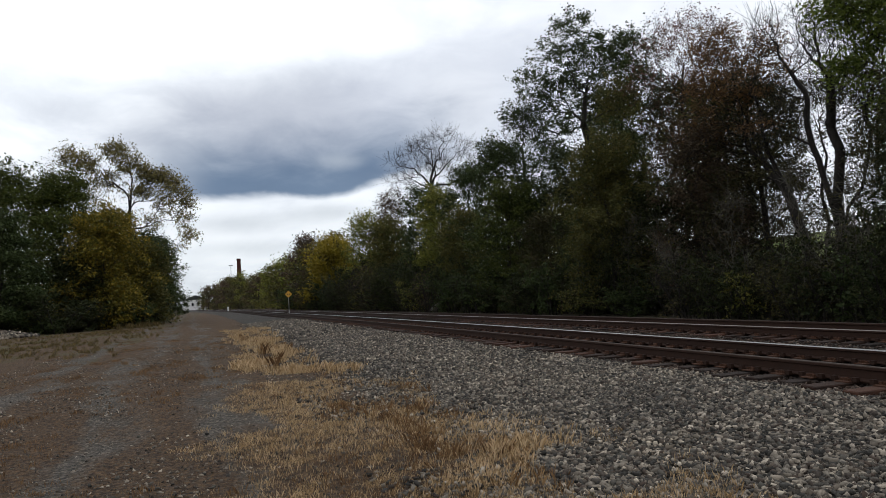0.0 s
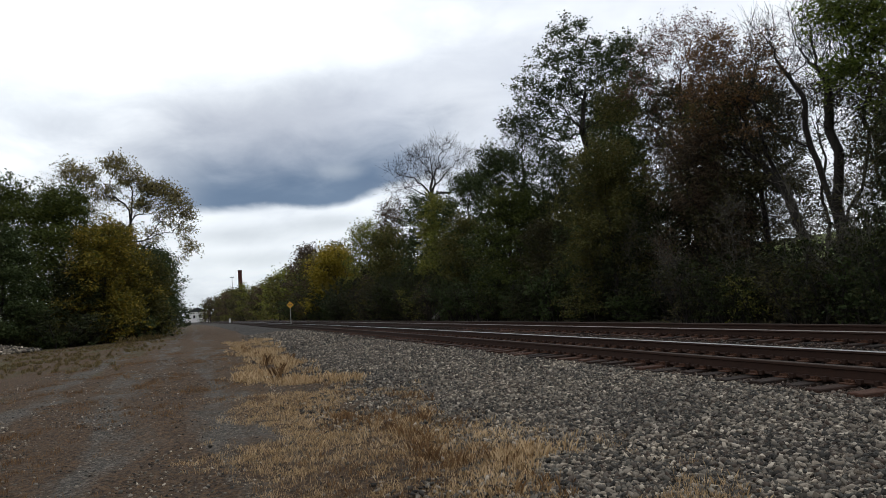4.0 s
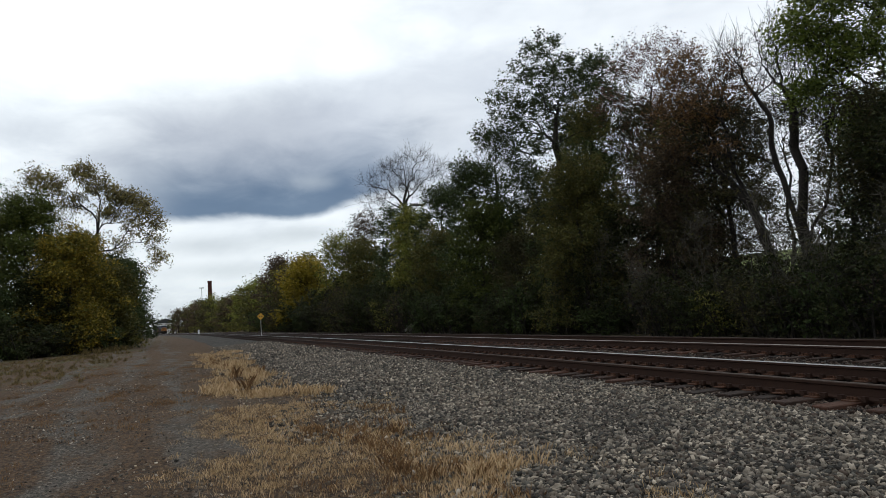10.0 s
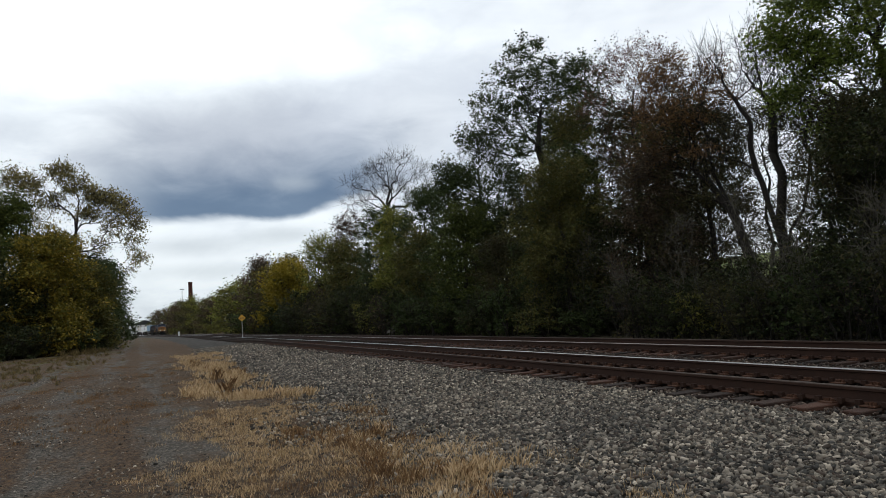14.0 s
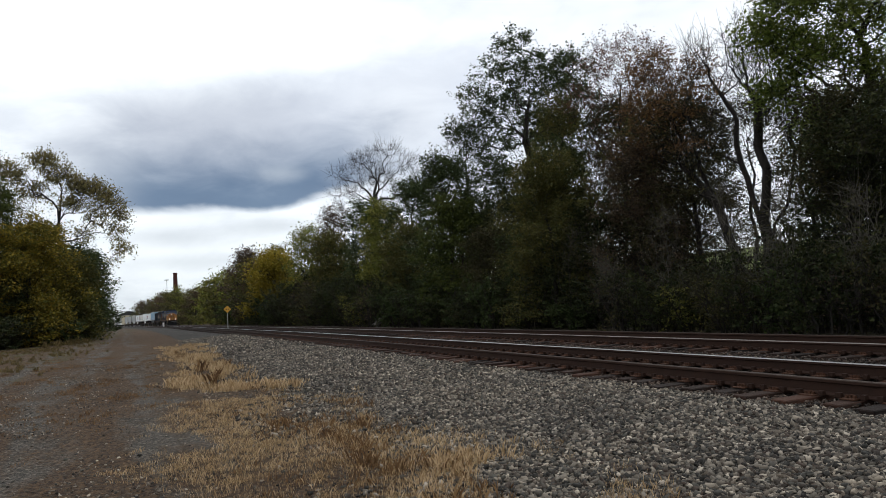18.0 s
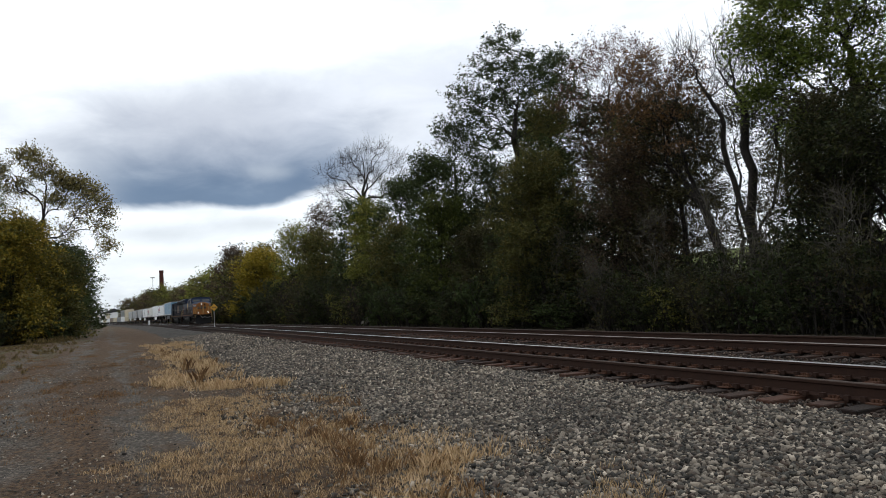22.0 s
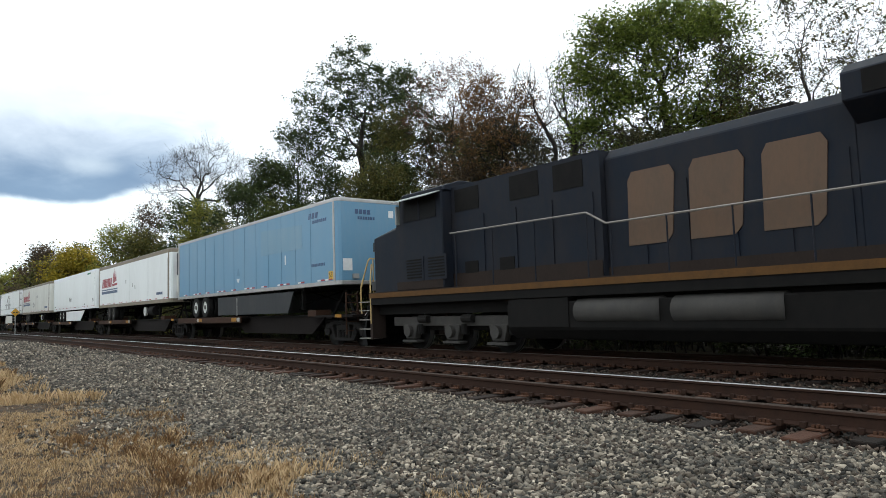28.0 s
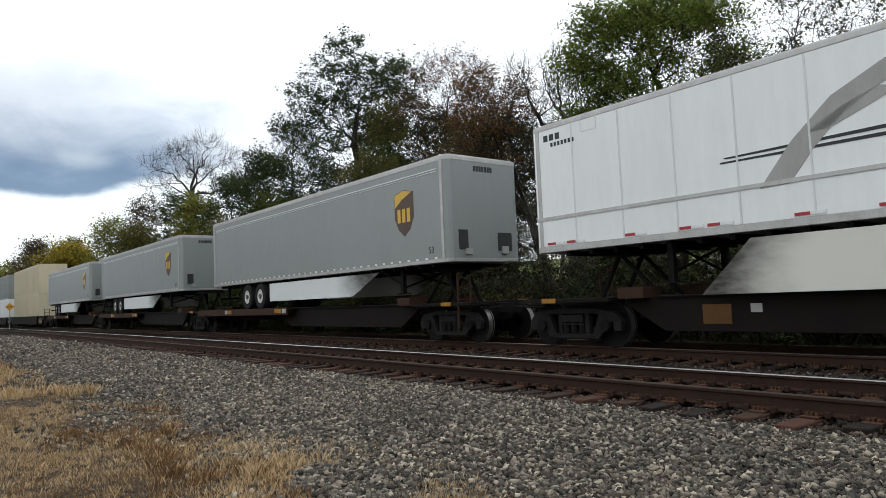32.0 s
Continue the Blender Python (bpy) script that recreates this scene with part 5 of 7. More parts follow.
M_SILL2 = plain("dull_ochre_panel", (0.10, 0.048, 0.014), 0.8, 0, (0.03, 0.02, 0.012), 0.5, 4, 1)
M_YTAB = plain("yellow_marking", (0.32, 0.15, 0.018), 0.7, 0, (0.10, 0.07, 0.05), 0.6, 6, 1)
M_TYRE = plain("tyre_rubber", (0.012, 0.0115, 0.011), 0.9, 0, (0.04, 0.037, 0.034), 0.4, 9, 1)
M_RIM = plain("white_steel_rim", (0.62, 0.62, 0.6), 0.5, 0.2, (0.2, 0.17, 0.14), 0.5, 7, 1)
M_HUB = plain("grimy_hub", (0.16, 0.15, 0.14), 0.6, 0.2, (0.05, 0.045, 0.04), 0.5, 9, 1)
M_WHEEL = plain("worn_wheel_tread", (0.3, 0.29, 0.28), 0.4, 0.8, (0.07, 0.055, 0.045), 0.5, 6, 1)
M_WHITE = plain("white_trailer_panel", (0.78, 0.79, 0.785), 0.38, 0, (0.42, 0.40, 0.37), 0.22, 0.9, 5)
M_CREAM = plain("weathered_white_panel", (0.70, 0.69, 0.64), 0.5, 0, (0.34, 0.30, 0.24), 0.4, 0.9, 5)
M_SKYBLUE = plain("light_blue_trailer_panel", (0.13, 0.265, 0.395), 0.4, 0, (0.26, 0.33, 0.38), 0.35, 0.9, 4)
M_BLUE2 = plain("faded_blue_panel", (0.15, 0.27, 0.37), 0.45, 0, (0.30, 0.36, 0.40), 0.4, 0.9, 4)
M_SILVER = plain("grey_trailer_panel", (0.25, 0.262, 0.258), 0.42, 0.1, (0.17, 0.178, 0.174), 0.3, 0.9, 4)
M_ALU = plain("dull_aluminium_trim", (0.45, 0.44, 0.43), 0.45, 0.6, (0.22, 0.19, 0.16), 0.5, 3, 2)
M_TAN = plain("dirty_tan_trim", (0.26, 0.22, 0.17), 0.7, 0.1, (0.12, 0.10, 0.08), 0.5, 3, 2)
M_SEAM = plain("panel_joint_grey", (0.66, 0.67, 0.67), 0.5, 0.1, (0.42, 0.41, 0.39), 0.5, 3, 3)
M_SEAMB = plain("blue_panel_joint", (0.118, 0.235, 0.35), 0.5, 0, (0.16, 0.22, 0.26), 0.4, 3, 3)
M_SKIRT_D = plain("dark_side_skirt", (0.014, 0.016, 0.021), 0.5, 0, (0.055, 0.05, 0.045), 0.4, 2, 3)
M_RED = plain("red_reflector", (0.35, 0.02, 0.03), 0.35, 0, (0.12, 0.05, 0.04), 0.3, 8, 1)
M_WREF = plain("white_reflector", (0.75, 0.75, 0.75), 0.3, 0, (0.35, 0.33, 0.3), 0.3, 8, 1)
M_CRIM = plain("crimson_marking", (0.29, 0.018, 0.034), 0.45, 0, (0.3, 0.2, 0.18), 0.15, 3, 2)
M_MBLUE = plain("blue_marking", (0.04, 0.075, 0.16), 0.45, 0, (0.25, 0.25, 0.25), 0.15, 3, 2)
M_GREYM = plain("grey_marking", (0.30, 0.29, 0.275), 0.5, 0, (0.45, 0.44, 0.42), 0.4, 3, 2)
M_BROWN = plain("brown_shield_marking", (0.06, 0.025, 0.012), 0.4, 0, (0.1, 0.07, 0.05), 0.2, 5, 1)
M_GOLDM = plain("gold_shield_marking", (0.60, 0.36, 0.03), 0.4, 0, (0.3, 0.2, 0.1), 0.2, 5, 1)
M_BLACK = plain("black_marking", (0.02, 0.02, 0.022), 0.5, 0, (0.1, 0.1, 0.1), 0.2, 5, 1)
M_GREEN = plain("green_marking", (0.02, 0.16, 0.09), 0.5, 0, (0.1, 0.15, 0.1), 0.2, 5, 1)
M_ORANGE = plain("orange_marking", (0.62, 0.10, 0.04), 0.5, 0, (0.3, 0.12, 0.1), 0.2, 5, 1)
M_HOSE = plain("pale_air_hose", (0.42, 0.41, 0.40), 0.7, 0, (0.15, 0.13, 0.12), 0.4, 8, 1)
M_HANDRAIL = plain("worn_handrail_paint", (0.24, 0.22, 0.20), 0.6, 0.2, (0.1, 0.08, 0.06), 0.5, 6, 1)
M_YRAIL = plain("worn_yellow_handrail", (0.46, 0.32, 0.12), 0.6, 0, (0.16, 0.12, 0.08), 0.5, 6, 1)


def sooty(name, col, y0, y1):
    """White panel blackened by road spray at its leading edge, from y0 to y1."""
    m, t, b = material(name, 0.5)
    co = obj_co(t)
    sep = t.n("ShaderNodeSeparateXYZ")
    t.link(co, sep.inputs[0])
    n1, n2 = t.noise(t.mapped(co, (1, 0.5, 1.2)), 1.6, 5, 0.6), t.noise(t.mapped(co, (1, 0.3, 1)), 9, 5, 0.65)
    h = t.math("ADD", sep.outputs[1], t.math("MULTIPLY", t.math("SUBTRACT", n1, 0.5), 1.2))
    h = t.math("SUBTRACT", h, t.math("MULTIPLY", sep.outputs[2], 0.35))
    r = t.n("ShaderNodeMapRange")
    r.interpolation_type = "SMOOTHSTEP"
    t.link(h, r.inputs[0])
    r.inputs[1].default_value, r.inputs[2].default_value, r.inputs[3].default_value, r.inputs[4].default_value = y0, y1, 0.96, 0.06
    f = t.math("MULTIPLY", r.outputs[0], t.math("ADD", 0.75, t.math("MULTIPLY", n2, 0.5)), clamp=True)
    t.link(t.mix(f, (*col, 1), (0.022, 0.018, 0.015, 1)), b.inputs["Base Color"])
    bump(t, b, n2, 0.1, 0.004)
    return m


def glass_material():
    m, t, b = material("dark_cab_glass", 0.06)
    b.inputs["Base Color"].default_value = (0.012, 0.015, 0.018, 1)
    b.inputs["IOR"].default_value = 1.6
    b.inputs["Specular IOR Level"].default_value = 0.5
    n = t.noise(obj_co(t), 3, 3)
    t.link(t.math("MULTIPLY", n, 0.12), b.inputs["Roughness"])
    return m


def lamp_material(name, col, power):
    m, t, b = material(name, 0.3)
    b.inputs["Base Color"].default_value = (0.8, 0.8, 0.8, 1)
    b.inputs["Emission Color"].default_value = (*col, 1)
    b.inputs["Emission Strength"].default_value = power
    return m


M_GLASS = glass_material()
M_OPENING = plain("dark_cab_interior", (0.008, 0.008, 0.009), 0.8, 0, (0.02, 0.02, 0.02), 0.3, 6, 1)
M_LAMP = lamp_material("lit_headlamp", (1.0, 0.86, 0.74), 6.0)


def joined(fn, *runs):
    bm = bmesh.new()
    for r in runs:
        fn(bm, *r)
    return bm


def lettering(text, size, m, mat, parent, name="lettering", label="", squeeze=1.0):
    cu = bpy.data.curves.new(name, "FONT")
    cu.body, cu.size, cu.extrude, cu.align_x, cu.align_y = text, size, 0.004, "CENTER", "CENTER"
    ob = bpy.data.objects.new(name, cu)
    me = bpy.data.meshes.new_from_object(ob)
    bpy.data.objects.remove(ob)
    me.materials.clear()
    me.materials.append(mat)
    return child(name, me, parent, label, m @ Matrix.Diagonal((squeeze, 1, 1, 1)))


def side_m(y, z, x):
    """Lettering on a side that faces the viewer."""
    return Matrix(((0, 0, -1, x), (-1, 0, 0, y), (0, 1, 0, z), (0, 0, 0, 1)))


def front_m(x, y, z):
    """Lettering on a face that looks ahead (towards smaller y)."""
    return Matrix(((1, 0, 0, x), (0, 0, -1, y), (0, 1, 0, z), (0, 0, 0, 1)))


def side_plate(name, pts, x, mat, parent, label="", t=0.006):
    """A flat marking on a side: pts are (y, z)."""
    return part(name, prism(bmesh.new(), pts, "x", x - t, x + 0.004), mat, parent, label)


# -- bogies
def wheel_mesh(r, w, mat):
    bm = bmesh.new()
    rod_between(bm, (-w / 2, 0, 0), (w / 2, 0, 0), r, 28)
    rod_between(bm, (-w / 2 - 0.03, 0, 0), (w / 2 + 0.03, 0, 0), r * 0.32, 14)
    rod_between(bm, (w / 2, 0, 0), (w / 2 + 0.03, 0, 0), r + 0.025, 28, r + 0.02)
    for f in bm.faces:
        f.material_index = 1 if len(f.verts) > 4 else 0
    me = bpy.data.meshes.new("wheel")
    bm.to_mesh(me)
    bm.free()
    me.materials.append(M_WHEEL)
    me.materials.append(mat)
    return me


W_FREIGHT, W_LOCO = wheel_mesh(0.46, 0.14, M_DARK), wheel_mesh(0.53, 0.14, M_DARK)
# cast side frame: chords, columns and pedestals round open windows
SIDE_FRAME = [[(-1.28, 0.56), (-1.1, 0.74), (-0.5, 0.82), (0.5, 0.82), (1.1, 0.74), (1.28, 0.56), (1.0, 0.56), (0.64, 0.70), (-0.64, 0.70), (-1.0, 0.56)],
              [(0.70, 0.69), (1.04, 0.56), (0.66, 0.17), (0.50, 0.27)], [(-0.50, 0.27), (-0.66, 0.17), (-1.04, 0.56), (-0.70, 0.69)],
              [(-0.66, 0.17), (0.66, 0.17), (0.52, 0.28), (-0.52, 0.28)], [(0.32, 0.27), (0.43, 0.27), (0.43, 0.71), (0.32, 0.71)], [(-0.43, 0.27), (-0.32, 0.27), (-0.32, 0.71), (-0.43, 0.71)],
              [(1.28, 0.565), (1.24, 0.34), (1.06, 0.34), (1.03, 0.565)], [(-1.03, 0.565), (-1.06, 0.34), (-1.24, 0.34), (-1.28, 0.565)], [(0.94, 0.58), (0.70, 0.34), (0.68, 0.42), (0.84, 0.62)]]


def bogie(parent, y, half=0.88):
    b = part("bogie", joined(box, (-0.95, 0.95, y - 0.2, y + 0.2, 0.42, 0.78), (-0.3, 0.3, y - 0.3, y + 0.3, 0.7, 0.98)), M_DARK, parent)
    for s in (-1, 1):
        bm = bmesh.new()
        for pts in SIDE_FRAME:
            prism(bm, [(y + u, v) for u, v in pts], "x", s * 0.98 - 0.07, s * 0.98 + 0.07)
        part("side_frame", bm, M_TRUCK, b, "", 0.015)
        part("bolster_end", joined(box, (s * 1.0 - 0.07, s * 1.0 + 0.09, y - 0.3, y + 0.3, 0.53, 0.68), (s * 1.02 - 0.02, s * 1.02 + 0.06, y - 0.32, y + 0.32, 0.47, 0.50)), M_TRUCK, b, "", 0.02)
        bm = bmesh.new()
        for k in (-0.22, 0, 0.22):
            rod_between(bm, (s * 1.0, y + k, 0.28), (s * 1.0, y + k, 0.6), 0.075, 8)
        part("spring_nest", bm, M_DARK, b)
        for e in (-half, half):
            child("wheel", W_FREIGHT, b, "", pose(s * 0.755, y + e, 0.46, 0, 0, 180 if s > 0 else 0))
            part("bearing_cap", rod_between(bmesh.new(), (s * 1.02, y + e, 0.46), (s * 1.12, y + e, 0.46), 0.12, 12), M_DARK, b)
    return b


def loco_truck(parent, ys):
    y0, y1 = ys[0], ys[-1]
    b = part("truck", a_box(-0.9, 0.9, y0 - 0.7, y1 + 0.7, 0.55, 0.85), M_DARK, parent)
    for s in (-1, 1):
        bm = a_box(s * 1.02 - 0.08, s * 1.02 + 0.08, y0 - 0.85, y1 + 0.85, 0.66, 0.92)
        for y in ys:
            prism(bm, [(y - 0.34, 0.7), (y + 0.34, 0.7), (y + 0.22, 0.30), (y - 0.22, 0.30)], "x", s * 1.02 - 0.1, s * 1.02 + 0.1)
            box(bm, s * 1.02 - 0.14, s * 1.02 + 0.14, y - 0.36, y + 0.36, 0.2, 0.27)
        part("side_frame", bm, M_LTRUCK, b, "", 0.015)
        for y in ys:
            child("wheel", W_LOCO, b, "", pose(s * 0.745, y, 0.53, 0, 0, 180 if s > 0 else 0))
            part("journal_box", rod_between(bmesh.new(), (s * 1.1, y, 0.52), (s * 1.24, y, 0.52), 0.16, 12), M_LTRUCK, b)
            part("spring", rod_between(bmesh.new(), (s * 1.06, y + 0.5, 0.45), (s * 1.06, y + 0.5, 0.72), 0.11, 10), M_DARK, b)
            part("brake_cylinder", rod_between(bmesh.new(), (s * 1.16, y + 0.55, 0.86), (s * 1.16, y + 0.95, 0.86), 0.11, 10), M_TRUCK, b)


def handrail(parent, pts, r, mat, name="handrail"):
    bm = bmesh.new()
    for a, b in zip(pts[:-1], pts[1:]):
        rod_between(bm, a, b, r, 6)
    return part(name, bm, mat, parent)


def locomotive(label, paint, lit, number):
    """A wide-cab six-axle diesel, nose at y = 0."""
    t = thing("locomotive", label, "locomotive", group="two coupled locomotives")
    L = 21.0
    part("underframe", joined(box, (-1.5, 1.5, -0.2, L, 1.30, 1.62), (-1.2, 1.2, -0.9, L - 0.3, 1.0, 1.3)), M_DARK, t, "", 0.02)
    part("walkway", joined(box, (-1.52, 1.52, -0.25, L, 1.62, 1.67), (-1.0, 1.0, -1.05, -0.25, 1.62, 1.67)), M_GRIME, t)
    part("porch_edge", a_box(-0.95, 0.95, -1.07, -1.045, 1.55, 1.68), M_GOLD, t, "yellow edge of the front porch")
    for s in (-1, 1):
        part("edge_stripe", a_box(s * 1.52 - 0.005, s * 1.52 + 0.005, -0.25, L, 1.50, 1.64), M_RUSTY if lit else M_SILL2, t, "rust-stained deck edge" if lit else "dull yellow deck edge")
    # nose: cut corners with the number boards, peaked yellow front
    bm = bmesh.new()
    half = lambda pts: [(-u, v) for u, v in pts] + [(u, v) for u, v in pts[::-1]]
    back = [bm.verts.new((u, 1.30, v)) for u, v in half([(1.52, 1.65), (1.52, 3.42), (1.1, 3.68), (0.4, 3.74)])]
    mid = [bm.verts.new((u, 0.10, v)) for u, v in half([(1.50, 1.65), (1.50, 3.26), (1.06, 3.47), (0.38, 3.62)])]
    fr = [bm.verts.new((u, -0.55, v)) for u, v in half([(0.92, 1.65), (0.92, 3.30), (0.72, 3.42), (0.36, 3.55)])]
    for a, b, mi in ((fr, mid, 0), (mid, back, 1)):
        for i in range(7):
            bm.faces.new((a[i], a[i + 1], b[i + 1], b[i])).material_index = mi if i in (0, 6) else 1
    bm.faces.new(fr[::-1])
    bmesh.ops.recalc_face_normals(bm, faces=bm.faces[:])
    part("nose", bm, [M_GOLD if lit else paint, paint], t, "yellow painted nose with cut corners" if lit else "faded navy nose with cut corners", 0.02)
    part("nose_door", a_box(0.06, 0.66, -0.575, -0.54, 1.7, 3.36), M_GOLD if lit else paint, t, "", 0.012)
    for x in (-0.88, -0.38, 0.12):
        part("nose_emblem", prism(bmesh.new(), [(x, 2.56), (x + 0.06, 2.5), (x + 0.34, 2.5), (x + 0.38, 2.56), (x + 0.36, 2.66), (x + 0.38, 2.84), (x + 0.32, 2.9), (x + 0.04, 2.9), (x, 2.82)], "y", -0.59, -0.55), M_BLACK, t, "plain dark emblem block")
    lamp = part("headlight", a_box(-0.33, -0.05, -0.62, -0.53, 3.05, 3.47), M_BLACK, t, "twin headlight in dark housing", 0.02)
    for z in (3.17, 3.36):
        part("lens", rod_between(bmesh.new(), (-0.19, -0.635, z), (-0.19, -0.61, z), 0.056, 14), M_LAMP if lit else M_GLASS, lamp)
    part("nose_window", a_box(0.2, 0.42, -0.60, -0.54, 3.03, 3.33), M_GLASS, t, "dark oval window in the nose door", 0.05)
    for x, z in ((-0.75, 2.2), (-0.6, 3.2), (-0.45, 3.3), (0.84, 2.4)):
        part("bracket", a_box(x - 0.03, x + 0.03, -0.60, -0.54, z - 0.03, z + 0.03), M_RUSTY, t)
    for s in (-1, 1):
        turn = pose(s * 1.21, -0.235, 3.03, 0, 0, 48.2 * s)
        nb = part("number_board", a_box(-0.34, 0.34, -0.05, 0.05, -0.13, 0.13), M_BLACK, t, "dark number board with pale figures", 0.01)
        nb.matrix_basis = turn
        if number:
            lettering(number, 0.25, front_m(0, -0.056, 0), M_WREF, nb)
        d = part("ditch_light", joined(box, (s * 0.76 - 0.13, s * 0.76 + 0.13, -1.06, -0.86, 1.76, 2.04), (s * 0.76 - 0.03, s * 0.76 + 0.03, -1.0, -0.9, 1.66, 1.76)), M_BLACK, t, "lit ditch light in a dark box", 0.015)
        part("lens", rod_between(bmesh.new(), (s * 0.76, -1.075, 1.9), (s * 0.76, -1.05, 1.9), 0.072, 14), M_LAMP if lit else M_GLASS, d)
    # cab
    bm = prism(bmesh.new(), [(1.25, 1.66), (1.25, 3.4), (1.62, 4.34), (3.45, 4.34), (3.45, 1.66)], "x", -1.52, 1.52)
    part("cab", bm, paint, t, "", 0.03)
    bm = bmesh.new()
    prism(bm, [(-1.53, 4.22), (-1.42, 4.36), (-0.9, 4.52), (0.9, 4.52), (1.42, 4.36), (1.53, 4.22)], "y", 1.6, 3.5)
    part("cab_roof", bm, paint, t, "rounded navy cab roof", 0.02)
    for s in (-1, 1):
        bm = prism(bmesh.new(), [(1.44, 3.78), (1.565, 4.13), (1.545, 4.14), (1.37, 3.78)], "x", s * 0.74 - 0.58, s * 0.74 + 0.58)
        part("windshield", bm, M_GLASS, t, "dark cab windshield")
        part("wiper", rod_between(bmesh.new(), (s * 0.4, 1.35, 3.8), (s * 0.85, 1.47, 4.05), 0.012, 5), M_BLACK, t)
        w = part("cab_window", a_box(s * 1.525 - 0.012, s * 1.525 + 0.012, 1.72, 3.2, 3.56, 4.12), M_OPENING, t, "open dark cab side window")
        part("window_post", a_box(s * 1.54 - 0.012, s * 1.54 + 0.012, 2.42, 2.48, 3.54, 4.14), paint, w)
        part("sunshade", prism(bmesh.new(), [(s * 1.53, 4.2), (s * 1.95, 4.06), (s * 1.95, 4.08), (s * 1.53, 4.23)], "y", 1.65, 3.4), M_SILVER, t, "pale sunshade over cab window")
        part("mirror", a_box(s * 1.68 - 0.06, s * 1.68 + 0.06, 1.6, 1.66, 3.5, 4.0), M_SILVER, t)
        for y in (1.75, 2.75):
            v = part("access_panel", a_box(s * 1.53 - 0.012, s * 1.53 + 0.012, y, y + 0.85, 1.9, 2.55), paint, t, "", 0.005)
            for k in range(7):
                part("louvre", a_box(s * 1.545 - 0.01, s * 1.545 + 0.01, y + 0.08, y + 0.77, 1.97 + 0.08 * k, 2.01 + 0.08 * k), M_DARK, v)
    if number:
        lettering(number, 0.52, side_m(2.45, 3.05, -1.532), M_NUM, t, "road_number", "yellow road number", 0.92)
        side_plate("notice", [(1.40, 1.97), (1.56, 1.97), (1.56, 2.16), (1.40, 2.16)], -1.53, M_WREF, t, "small white notice")
    for s in (-1, 1):
        part("grime_band", a_box(s * 1.528 - 0.006, s * 1.528 + 0.004, 1.32, 3.42, 1.68, 1.9), M_GRIME, t, "brown dust along the sill")
        for y0, y1, xf in ((3.5, 8.38, 1.36 if s < 0 else 1.2), (8.42, 20.2, 1.05)):
            part("grime_band", a_box(s * (xf + 0.03) - 0.008, s * (xf + 0.03) + 0.004, y0, y1, 1.68, 2.02 if y0 < 8 else 1.86), M_GRIME, t, "brown dust along the sill")
    # hood behind the cab: full-width cabinet, then the narrow engine hood
    part("electrical_cabinet", a_box(-1.36, 1.2, 3.46, 8.4, 1.67, 4.3), paint, t, "", 0.04)
    part("engine_hood", prism(bmesh.new(), [(-1.05, 1.67), (-1.05, 4.1), (-0.85, 4.32), (0.85, 4.32), (1.05, 4.1), (1.05, 1.67)], "y", 8.4, 13.2), paint, t, "", 0.02)
    part("roof_hatch", joined(box, (-0.5, 0.5, 8.8, 10.2, 4.32, 4.42), (-0.5, 0.5, 10.5, 12.6, 4.32, 4.40)), M_DARK, t, "", 0.02)
    part("exhaust_stack", a_box(-0.35, 0.35, 11.2, 12.0, 4.38, 4.52), M_DARK, t, "", 0.02)
    part("radiator_hood", a_box(-1.05, 1.05, 13.2, 20.3, 1.67, 4.0), paint, t, "", 0.03)
    part("radiator_housing", prism(bmesh.new(), [(-1.05, 3.72), (-1.52, 4.0), (-1.52, 4.42), (-1.3, 4.6), (1.3, 4.6), (1.52, 4.42), (1.52, 4.0), (1.05, 3.72)], "y", 13.2, 20.0), paint, t, "wide overhanging radiator housing", 0.02)
    part("radiator_grille", joined(box, (-1.2, 1.2, 13.6, 16.6, 4.60, 4.64), (-1.2, 1.2, 16.8, 19.7, 4.60, 4.64)), M_DARK, t)
    part("rear_end", a_box(-1.0, 1.0, 20.3, 20.42, 1.67, 3.9), M_RUSTY, t, "rust-stained orange rear end", 0.02)
    for s in (-1, 1):
        part("hood_end_stripe", a_box(s * 1.056 - 0.006, s * 1.056 + 0.006, 19.6, 20.3, 1.8, 3.3), M_RUSTY, t, "dull orange panel on rear of hood")
    for s, xf in ((-1, -1.36), (1, 1.2)):
        for y in (3.62, 5.7, 7.1):
            part("intake_grille", a_box(xf - 0.012, xf + 0.012, y, y + 0.95 if y < 7 else y + 0.85, 3.62, 4.2), M_DARK, t, "", 0.005)
        for k in range(4):
            part("cabinet_door", a_box(xf + s * 0.012 - 0.012, xf + s * 0.012 + 0.012, 3.7 + k * 1.15, 4.75 + k * 1.15, 1.78, 3.45), paint, t, "", 0.006)
        for y in (4.0, 5.3):
            part("vent", a_box(xf + s * 0.03 - 0.01, xf + s * 0.03 + 0.01, y, y + 0.5, 2.0, 2.3), M_DARK, t)
    for s in (-1, 1):
        for k in range(5):
            part("engine_door", a_box(s * 1.06 - 0.012, s * 1.06 + 0.012, 8.5 + k * 0.93, 9.36 + k * 0.93, 1.78, 3.4), paint, t, "", 0.006)
        for k in range(6):
            part("radiator_door", a_box(s * 1.06 - 0.012, s * 1.06 + 0.012, 13.4 + k * 0.8, 14.1 + k * 0.8, 1.8, 2.9), M_DARK if k in (1, 2, 4) else paint, t, "", 0.006)
        for k in range(3):
            part("radiator_screen", a_box(s * 1.53 - 0.012, s * 1.53 + 0.012, 13.5 + k * 2.1, 15.3 + k * 2.1, 4.05, 4.4), M_DARK, t)
        # plain yellow emblem on the hood
        x = s * 1.08 - 0.004
        em = bmesh.new()
